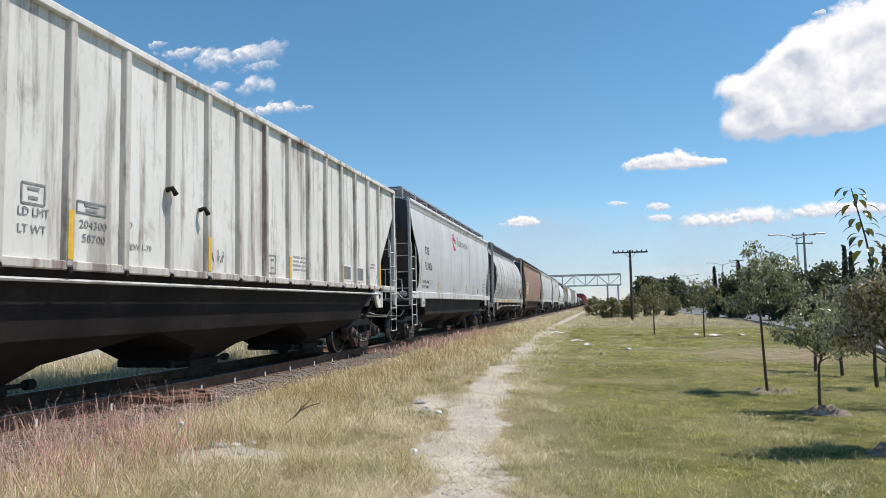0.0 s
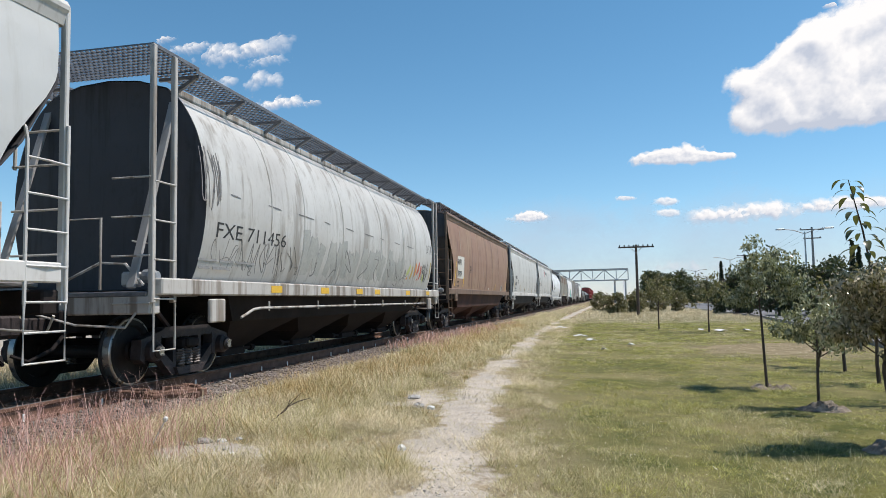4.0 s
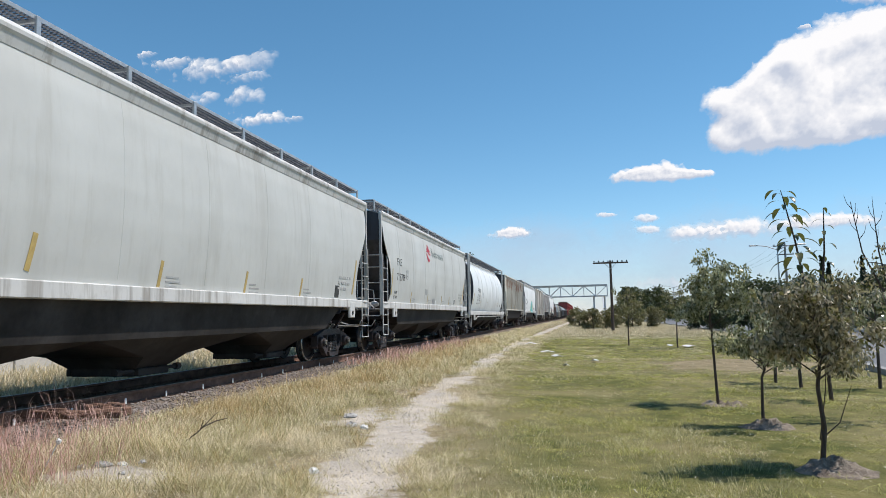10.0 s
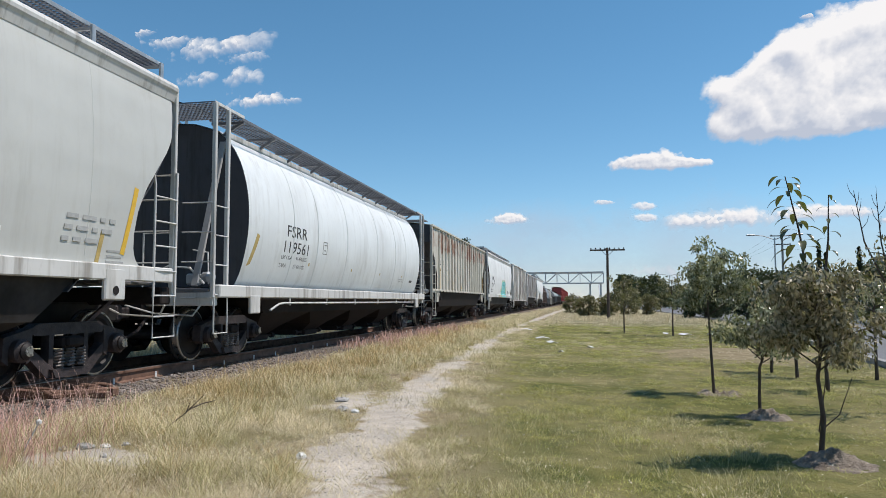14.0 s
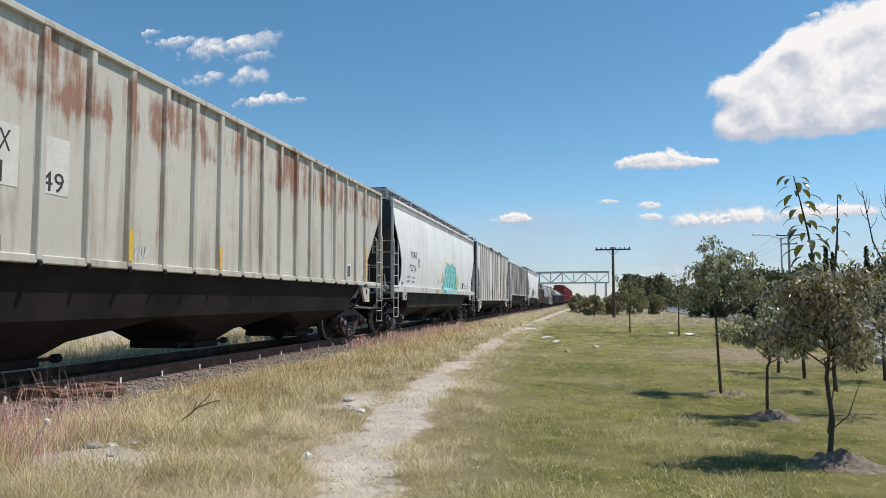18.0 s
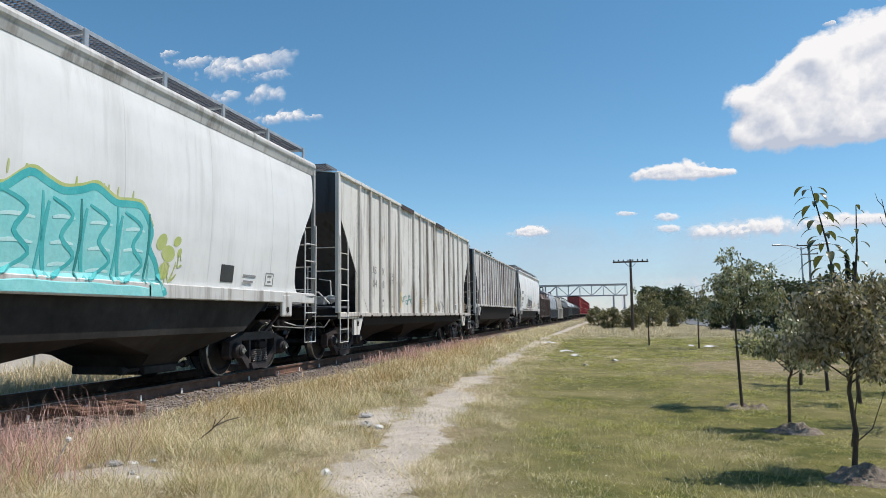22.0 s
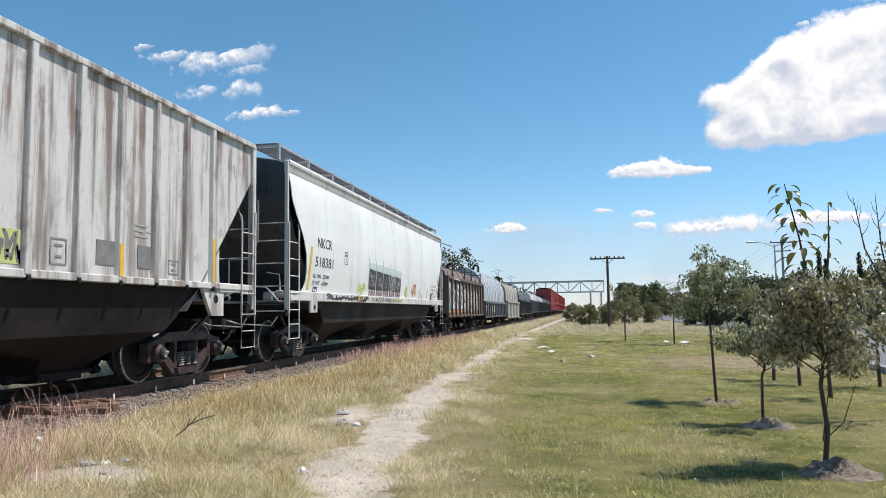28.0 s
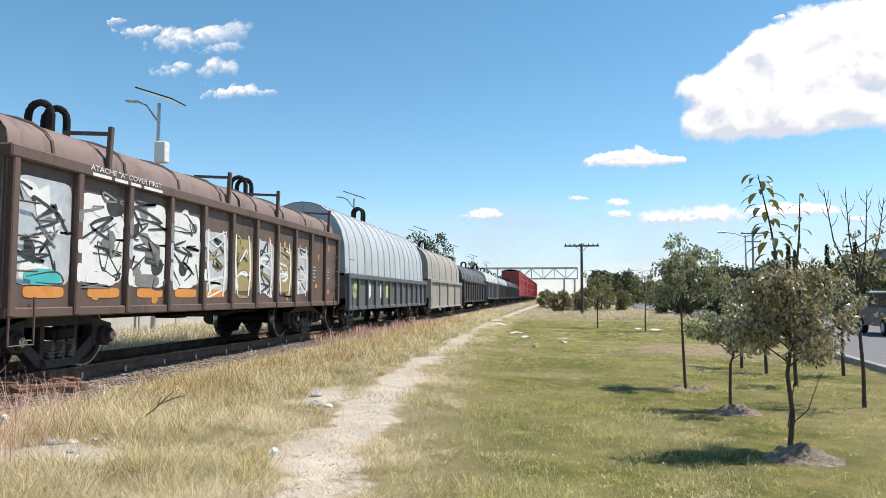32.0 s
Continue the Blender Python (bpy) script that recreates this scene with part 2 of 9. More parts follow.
# ---- mesh helpers ----
class G:
    """Collects vertices and faces of one part."""

    def __init__(self):
        self.v, self.f = [], []

    def put(self, vs, fs):
        k = len(self.v)
        self.v += [tuple(p) for p in vs]
        self.f += [tuple(i + k for i in q) for q in fs]
        return self

    def box(self, c, size, rot=None, ch=0.0):
        hx, hy, hz = (max(s / 2, 1e-4) for s in size)
        ch = min(ch, hx * 0.6, hy * 0.6, hz * 0.6)
        m = rot if rot is not None else Matrix.Identity(3)
        c = Vector(c)
        if ch <= 0:
            vs = [c + m @ Vector((sx * hx, sy * hy, sz * hz)) for sx in (-1, 1) for sy in (-1, 1) for sz in (-1, 1)]
            return self.put(vs, [(0, 1, 3, 2), (4, 6, 7, 5), (0, 4, 5, 1), (2, 3, 7, 6), (0, 2, 6, 4), (1, 5, 7, 3)])
        vs, ix = [], {}
        for sx in (-1, 1):
            for sy in (-1, 1):
                for sz in (-1, 1):
                    for a in range(3):
                        d = [hx - ch, hy - ch, hz - ch]
                        d[a] += ch
                        ix[sx, sy, sz, a] = len(vs)
                        vs.append(c + m @ Vector((sx * d[0], sy * d[1], sz * d[2])))
        fs = []
        o = (-1, 1)
        for s in o:
            fs.append([ix[s, p, q, 0] for p, q in ((-1, -1), (1, -1), (1, 1), (-1, 1))])
            fs.append([ix[p, s, q, 1] for p, q in ((-1, -1), (1, -1), (1, 1), (-1, 1))])
            fs.append([ix[p, q, s, 2] for p, q in ((-1, -1), (1, -1), (1, 1), (-1, 1))])
        for p in o:
            for q in o:
                fs.append([ix[-1, p, q, 1], ix[1, p, q, 1], ix[1, p, q, 2], ix[-1, p, q, 2]])
                fs.append([ix[p, -1, q, 0], ix[p, 1, q, 0], ix[p, 1, q, 2], ix[p, -1, q, 2]])
                fs.append([ix[p, q, -1, 0], ix[p, q, 1, 0], ix[p, q, 1, 1], ix[p, q, -1, 1]])
                for r in o:
                    fs.append([ix[p, q, r, 0], ix[p, q, r, 1], ix[p, q, r, 2]])
        return self.put(vs, fs)

    def bar(self, a, b, w, h=None, ch=0.0):
        """A square bar from a to b."""
        a, b = Vector(a), Vector(b)
        d = b - a
        q = d.to_track_quat("Z", "Y").to_matrix()
        return self.box((a + b) / 2, (w, h or w, d.length), q, ch)

    def tube(self, pts, r, n=6, close=True):
        """A round rod along points; r a number or a list."""
        pts = [Vector(p) for p in pts]
        rs = r if isinstance(r, (list, tuple)) else [r] * len(pts)
        vs, fs = [], []
        for i, p in enumerate(pts):
            d = (pts[min(i + 1, len(pts) - 1)] - pts[max(i - 1, 0)]).normalized()
            side = d.orthogonal().normalized() if abs(d.z) > 0.9 else d.cross(Vector((0, 0, 1))).normalized()
            if abs(d.z) > 0.9:
                side = (Vector((1, 0, 0)) - d * d.x).normalized()
            up = side.cross(d)
            for k in range(n):
                a = 2 * math.pi * k / n
                vs.append(p + (side * math.cos(a) + up * math.sin(a)) * rs[i])
        for i in range(len(pts) - 1):
            for k in range(n):
                fs.append((i * n + k, i * n + (k + 1) % n, (i + 1) * n + (k + 1) % n, (i + 1) * n + k))
        if close:
            fs.append(tuple(range(n))[::-1])
            fs.append(tuple((len(pts) - 1) * n + k for k in range(n)))
        return self.put(vs, fs)

    def lathe(self, prof, c, axis, n=24):
        """Revolve (radius, along) pairs round an axis (0, 1, 2) at c."""
        vs, fs = [], []
        for r, h in prof:
            for k in range(n):
                a = 2 * math.pi * k / n
                p = [0, 0, 0]
                p[axis] = h
                p[(axis + 1) % 3] = r * math.cos(a)
                p[(axis + 2) % 3] = r * math.sin(a)
                vs.append((c[0] + p[0], c[1] + p[1], c[2] + p[2]))
        m = len(prof)
        for i in range(m - 1):
            for k in range(n):
                fs.append((i * n + k, i * n + (k + 1) % n, (i + 1) * n + (k + 1) % n, (i + 1) * n + k))
        fs.append(tuple(range(n)))
        fs.append(tuple((m - 1) * n + k for k in range(n)))
        return self.put(vs, fs)

    def prism(self, poly, axis, a, b):
        """Extrude a 2D outline along an axis; the outline is in the other two axes in cyclic order."""
        n = len(poly)
        vs = []
        for h in (a, b):
            for p, q in poly:
                c = [0, 0, 0]
                c[axis], c[(axis + 1) % 3], c[(axis + 2) % 3] = h, p, q
                vs.append(c)
        fs = [tuple(range(n))[::-1], tuple(range(n, 2 * n))]
        fs += [(k, (k + 1) % n, n + (k + 1) % n, n + k) for k in range(n)]
        return self.put(vs, fs)

    def sheet(self, rows, thick=None):
        """A grid of points as a skin; thick=(dx, dy, dz) gives it a second face and closed rims."""
        r, c = len(rows), len(rows[0])
        vs = [p for row in rows for p in row]
        fs = [(i * c + j, i * c + j + 1, (i + 1) * c + j + 1, (i + 1) * c + j) for i in range(r - 1) for j in range(c - 1)]
        if thick:
            k = len(vs)
            vs = vs + [tuple(p[a] + thick[a] for a in range(3)) for p in vs]
            fs = fs + [tuple(x + k for x in reversed(q)) for q in fs]
            rim = [j for j in range(c)] + [i * c + c - 1 for i in range(1, r)] + [(r - 1) * c + j for j in range(c - 2, -1, -1)] + [i * c for i in range(r - 2, 0, -1)]
            fs += [(rim[i], rim[(i + 1) % len(rim)], rim[(i + 1) % len(rim)] + k, rim[i] + k) for i in range(len(rim))]
        return self.put(vs, fs)

    def mesh(self, name, mat, smooth=False):
        me = bpy.data.meshes.new(name)
        me.from_pydata(self.v, [], self.f)
        bm = bmesh.new()
        bm.from_mesh(me)
        bmesh.ops.recalc_face_normals(bm, faces=bm.faces)
        bm.to_mesh(me)
        bm.free()
        if smooth:
            me.shade_smooth()
            me.set_sharp_from_angle(angle=radians(35))
        me.materials.append(mat)
        return me


def part(name, g, mat, parent=None, label="", smooth=False, at=None):
    """Links g (a G, or a ready mesh) as one object under parent."""
    me = g.mesh(name, mat, smooth) if isinstance(g, G) else g
    ob = new(name, me)
    if parent is not None:
        ob.parent = parent
    if at is not None:
        ob.matrix_basis = at
    if label:
        ob["label"] = label
    return ob


def thing(name, label, category, at=None, group="", kind=""):
    ob = new(name)
    if at is not None:
        ob.matrix_basis = at
    return tagged(ob, label, category, group, kind)


def quads(name, P, mat, kind=""):
    """One mesh of loose quads from an array (n, 4, 3)."""
    n = len(P)
    me = bpy.data.meshes.new(name)
    me.vertices.add(n * 4)
    me.vertices.foreach_set("co", np.ascontiguousarray(P, dtype=np.float32).ravel())
    me.loops.add(n * 4)
    me.loops.foreach_set("vertex_index", np.arange(n * 4, dtype=np.int32))
    me.polygons.add(n)
    me.polygons.foreach_set("loop_start", np.arange(0, n * 4, 4, dtype=np.int32))
    me.update()
    me.materials.append(mat)
    return me


def lettering(text, size, mat, parent, at, name="lettering", squeeze=1.0, bold=0.0):
    """Raised letters in the built-in font; at: pose whose x runs along the text and z out of the surface."""
    cu = bpy.data.curves.new("letters", "FONT")
    cu.body = text
    cu.size = size
    cu.extrude = 0.001
    cu.offset = bold
    cu.resolution_u = 2
    tmp = new("letters", cu)
    me = bpy.data.meshes.new_from_object(tmp)
    bpy.data.objects.remove(tmp)
    bpy.data.curves.remove(cu)
    me.materials.clear()
    me.materials.append(mat)
    me.transform(Matrix.Diagonal((squeeze, 1, 1, 1)))
    ob = new(name, me)
    ob.parent = parent
    ob.matrix_basis = at
    return ob


# ---- ground ----
def fbm(x, y, s=1.0, o=3):
    return noise.fractal((x * s, y * s, 0.37), 1.0, 2.0, o)


def lerp_at(t, xs, ys):
    return float(np.interp(t, xs, ys))


PATH_Y = (-20, 0, 5.1, 6.7, 8.7, 13, 18, 25, 43, 70, 110, 170)
PATH_X = (-0.7, -1.42, -1.83, -2.02, -2.25, -2.62, -2.75, -2.95, -3.2, -3.0, -2.6, -2.2)


def path_x(y):
    return lerp_at(y, PATH_Y, PATH_X)


def ground_z(x, y):
    z = lerp_at(x, (-60, -14, -11, -9.6, -9.2, -5.9, -5.3, -4.0, -2.6, -1.2, 1.0, 6, 14, 60), (0.2, 0.22, 0.2, 0.24, 0.29, 0.29, 0.24, 0.20, 0.13, 0.07, 0.03, 0.0, -0.1, -0.2))
    near = 1.0 if abs(x - X0) > 2.4 else 0.25
    z += 0.035 * near * fbm(x, y, 0.45) + 0.012 * near * fbm(x + 9, y, 2.3)
    return z


FIELD = {}


def field(key, x, y):
    """A ground table read at arrays of places, blended between its four nearest corners."""
    xs, ys, T = FIELD["xs"], FIELD["ys"], FIELD[key]
    i = np.clip(np.searchsorted(xs, x) - 1, 0, len(xs) - 2)
    j = np.clip(np.searchsorted(ys, y) - 1, 0, len(ys) - 2)
    a = np.clip((x - xs[i]) / (xs[i + 1] - xs[i]), 0, 1)
    b = np.clip((y - ys[j]) / (ys[j + 1] - ys[j]), 0, 1)
    return (T[j, i] * (1 - a) + T[j, i + 1] * a) * (1 - b) + (T[j + 1, i] * (1 - a) + T[j + 1, i + 1] * a) * b


def build_ground():
    def axis(a, b, step, lo, hi, grow=1.22):
        out = list(np.arange(a, b, step))
        s = step
        while out[-1] < hi:
            s *= grow
            out.append(out[-1] + s)
        s, pre = step, []
        p = a
        while p > lo:
            s *= grow
            p -= s
            pre.append(p)
        return pre[::-1] + out

    xs = axis(-12, 9, 0.14, -1500, 1500)
    ys = axis(1.0, 34, 0.2, -300, 4200, 1.06)
    nx, ny = len(xs), len(ys)
    vs, bare, lawn, stone, worn = [], [], [], [], []
    for y in ys:
        px = path_x(y)
        for x in xs:
            vs.append((x, y, ground_z(x, y) if abs(x) < 80 and y < 300 else 0.0))
            wob = 0.18 * fbm(x, y, 0.9) + 0.1 * fbm(x, y + 40, 3.0)
            half = lerp_at(y, (0, 6, 9, 14, 30, 60), (0.23, 0.22, 0.19, 0.12, 0.13, 0.16))
            p = 1 - min(1, max(0, (abs(x - px) + 1.5 * wob - half) / 0.26))
            patch = max(0, 0.66 - math.hypot((x + 3.0) / 0.9, (y - 9.3) / 2.7) + 2.4 * wob) if x < px + 0.2 else 0
            patch2 = max(0, 0.7 - math.hypot((x + 3.85) / 0.75, (y - 5.4) / 0.55) + 3.2 * wob)
            bare.append(min(1, max(p, min(1, 1.8 * patch), min(1, 1.6 * patch2))))
            worn.append(fbm(x, y + 77, 0.8, 2) + 0.5 * fbm(x + 31, y, 2.6, 2))
            g = min(1, max(0, (x - px - 0.35 + 1.6 * wob) / 1.3))
            g *= 1 - min(1, max(0, (y - 44 + 8 * wob) / 12))
            tan = max(0, 1 - math.hypot((x - 4.4) / 3.4, (y - 21) / 4.2) + 1.2 * wob)
            g *= 1 - 0.93 * min(1, 2.0 * tan)
            lawn.append(g)
            stone.append(min(1, max(0, (2.1 + wob * 2.2 - abs(x - X0)) / 0.5)))
    for key, vals in (("z", [v[2] for v in vs]), ("bare", bare), ("lawn", lawn), ("stone", stone), ("worn", worn)):
        FIELD[key] = np.array(vals).reshape(ny, nx)
    FIELD["xs"], FIELD["ys"] = np.array(xs), np.array(ys)
    fs = [(j * nx + i, j * nx + i + 1, (j + 1) * nx + i + 1, (j + 1) * nx + i) for j in range(ny - 1) for i in range(nx - 1)]
    me = bpy.data.meshes.new("ground")
    me.from_pydata(vs, [], fs)
    for key, vals in (("bare", bare), ("lawn", lawn), ("stone", stone)):
        me.attributes.new(key, "FLOAT", "POINT").data.foreach_set("value", np.array(vals, dtype=np.float32))
    me.shade_smooth()
    m, nt, bs = nodes_of("ground_cover")
    w = Net(nt)

    def attr(k):
        a = nt.nodes.new("ShaderNodeAttribute")
        a.attribute_name = k
        return a.outputs["Fac"]

    big, mid, fine = w.noise(0.35, 4), w.noise(2.4, 5), w.noise(26, 4)
    dry = w.mix(w.ramp(mid, 0.35, 0.65), (0.34, 0.275, 0.18), (0.19, 0.15, 0.09))
    dry = w.mix(w.ramp(big, 0.45, 0.62, 0, 0.6), dry, (0.15, 0.14, 0.06))
    green = w.mix(w.ramp(mid, 0.35, 0.68), (0.062, 0.078, 0.020), (0.165, 0.155, 0.050))
    green = w.mix(w.ramp(big, 0.42, 0.66, 0, 0.7), green, (0.29, 0.24, 0.13))
    col = w.mix(w.math("MULTIPLY", attr("lawn"), 1.0), dry, green)
    soil = w.mix(w.ramp(mid, 0.3, 0.7), (0.56, 0.50, 0.43), (0.38, 0.335, 0.285))
    soil = w.mix(w.ramp(fine, 0.5, 0.75, 0, 0.6), soil, (0.60, 0.55, 0.49))
    soil = w.mix(w.ramp(w.noise(7.0, 5), 0.50, 0.72, 0, 0.4), soil, (0.30, 0.26, 0.215))
    soil = w.mix(w.ramp(w.noise(0.9, 3), 0.48, 0.62, 0, 0.65), soil, (0.36, 0.33, 0.30))
    edge = w.math("ADD", w.math("ADD", attr("bare"), w.ramp(mid, 0.2, 0.8, -0.4, 0.4)), w.ramp(w.noise(9.0, 5), 0.25, 0.75, -0.35, 0.35))
    col = w.mix(w.ramp(edge, 0.30, 0.66), col, soil)
    grav = w.mix(w.ramp(w.noise(17, 3), 0.4, 0.6), (0.095, 0.072, 0.055), (0.25, 0.205, 0.17))
    col = w.mix(w.ramp(w.math("ADD", attr("stone"), w.ramp(mid, 0.2, 0.8, -0.25, 0.25)), 0.3, 0.6), col, grav)
    col = w.mix(w.ramp(fine, 0.45, 0.8, 0, 0.35), col, (0.16, 0.12, 0.07))
    w.link(col, bs.inputs["Base Color"])
    bs.inputs["Roughness"].default_value = 1.0
    bs.inputs["Specular IOR Level"].default_value = 0.1
    w.bump(w.math("ADD", fine, w.math("MULTIPLY", mid, 1.5)), 0.6, bs, 0.05)
    me.materials.append(m)
    return tagged(new("ground", me), "dry grass, green lawn and a trodden dirt path", "ground", kind="structure")


build_ground()


# ---- track ----
def rail_profile():
    return [(-0.07, -0.18), (0.07, -0.18), (0.07, -0.165), (0.012, -0.145), (0.010, -0.045), (0.036, -0.035), (0.036, -0.004), (0.03, 0.0), (-0.03, 0.0), (-0.036, -0.004), (-0.036, -0.035), (-0.010, -0.045), (-0.012, -0.145), (-0.07, -0.165)]


def build_track():
    track = thing("railway_track", "rusty steel rails on weathered wooden ties in gravel", "railway track", pose(X0, 0, ZR), kind="structure")
    for side in (-1, 1):
        prof = [(side * 0.7525 + a, b) for a, b in rail_profile()]
        g = G()
        n = len(prof)
        ys = [-120 + 3.0 * i for i in range(16)] + [-72 + 12 * i for i in range(70)]
        ys = sorted(set(ys))
        for y in (ys[0], ys[-1]):
            g.v += [(p, y, q) for p, q in prof]
        g.f += [tuple(range(n)), tuple(range(n, 2 * n))] + [(k, (k + 1) % n, n + (k + 1) % n, n + k) for k in range(n)]
        part("rail", g, M_RAIL, track, "rust-brown steel rail")
        top = G().box((side * 0.7525, (ys[0] + ys[-1]) / 2, 0.0015), (0.05, ys[-1] - ys[0], 0.003))
        part("rail_head", top, M_RAILTOP, track, "polished running surface")
    r = random.Random(3)
    shared = []
    for k in range(4):
        g = G().box((0, 0, -0.20 - 0.09), (2.6, 0.23, 0.18), None, 0.02)
        g.v = [(x + 0.02 * math.sin(7 * y + k), y + 0.012 * math.sin(3 * x + 2 * k), z + 0.008 * math.sin(5 * x + k)) for x, y, z in g.v]
        shared.append(g.mesh("tie", M_TIE))
    plate = G()
    for s in (-1, 1):
        plate.box((s * 0.7525, 0, -0.185), (0.36, 0.19, 0.02), None, 0.004)
        for dx in (-0.1, 0.1):
            plate.box((s * 0.7525 + dx, 0.05 * (1 if dx > 0 else -1), -0.165), (0.025, 0.03, 0.05), None, 0.005)
    plate = plate.mesh("tie_plate", M_RAIL)
    for i in range(190):
        y = -8 + 0.56 * i
        me = shared[i % 4]
        at = pose(r.uniform(-0.08, 0.08), y + r.uniform(-0.03, 0.03), r.uniform(-0.012, 0.008), 0, 0, r.uniform(-1.2, 1.2))
        part("tie", me, M_TIE, track, at=at)
        if i < 100:
            part("tie_plate", plate, M_RAIL, track, at=pose(0, y, 0.0))
    for i in range(28):
        y = 5.0 + 1.12 * i + r.uniform(-0.1, 0.1)
        part("clip_mark", G().box((0.86, y, -0.12), (0.012, 0.035, 0.085), None, 0.002), M_WHITE, track, "white painted rail clip")
    return track


build_track()


def pebbles(name, label, count, place, rmin, rmax, mat, seed):
    r = random.Random(seed)
    ico = [(0, 0, 1), (0.89, 0, 0.45), (0.28, 0.85, 0.45), (-0.72, 0.53, 0.45), (-0.72, -0.53, 0.45), (0.28, -0.85, 0.45), (0.72, 0.53, -0.45), (-0.28, 0.85, -0.45), (-0.89, 0, -0.45), (-0.28, -0.85, -0.45), (0.72, -0.53, -0.45), (0, 0, -1)]
    tri = [(0, 1, 2), (0, 2, 3), (0, 3, 4), (0, 4, 5), (0, 5, 1), (1, 6, 2), (2, 7, 3), (3, 8, 4), (4, 9, 5), (5, 10, 1), (2, 6, 7), (3, 7, 8), (4, 8, 9), (5, 9, 10), (1, 10, 6), (6, 11, 7), (7, 11, 8), (8, 11, 9), (9, 11, 10), (10, 11, 6)]
    g = G()
    for _ in range(count):
        x, y = place(r)
        s = r.uniform(rmin, rmax)
        a = r.uniform(0, 6.3)
        ca, sa = math.cos(a), math.sin(a)
        k = [s * r.uniform(0.7, 1.3) for _ in range(3)]
        z = ground_z(x, y) + k[2] * 0.25
        vs = []
        for p in ico:
            j = r.uniform(0.8, 1.15)
            u, v, q = p[0] * k[0] * j, p[1] * k[1] * j, p[2] * k[2] * 0.7 * j
            vs.append((x + u * ca - v * sa, y + u * sa + v * ca, z + q))
        g.put(vs, tri)
    me = bpy.data.meshes.new(name)
    me.from_pydata(g.v, [], g.f)
    me.materials.append(mat)
    return tagged(new(name, me), label, "gravel", kind="stuff")


def ballast_place(r):
    return X0 + r.choice((-1, 1, 1, 1)) * (r.uniform(0.9, 2.0) if r.random() < 0.75 else r.uniform(0, 2.2)), 2.5 + 34 * r.random() ** 1.6


M_BALLAST = plain("ballast_stone", (0.15, 0.12, 0.10), (0.36, 0.31, 0.275), 0.95, 3.0, 0.0, 0.3)
pebbles("track_ballast", "grey-brown crushed stone along the ties", 9000, ballast_place, 0.012, 0.032, M_BALLAST, 5)


M_PATHSTONE = plain("path_pebble", (0.40, 0.37, 0.33), (0.60, 0.57, 0.52), 0.95, 3.0, 0.0, 0.2)


def path_place(r):
    y = 3.5 + 22 * r.random() ** 1.8
    return path_x(y) + r.gauss(-0.3, 0.5), y


pebbles("path_gravel", "pale small stones on the trodden path", 3400, path_place, 0.004, 0.012, M_PATHSTONE, 6)


# ---- rolling stock ----
def smooth_curve(pts, n):
    """Points interpolated along a poly line with Catmull-Rom."""
    out = []
    m = len(pts)
    for i in range(m - 1):
        p0, p1, p2, p3 = (Vector(pts[max(0, min(m - 1, k))]) for k in (i - 1, i, i + 1, i + 2))
        for s in range(n):
            t = s / n
            out.append(0.5 * ((2 * p1) + (p2 - p0) * t + (2 * p0 - 5 * p1 + 4 * p2 - p3) * t * t + (3 * p1 - p0 - 3 * p2 + p3) * t ** 3))
    out.append(Vector(pts[-1]))
    return out


AXLE = 0.89
WHEELSETS = []


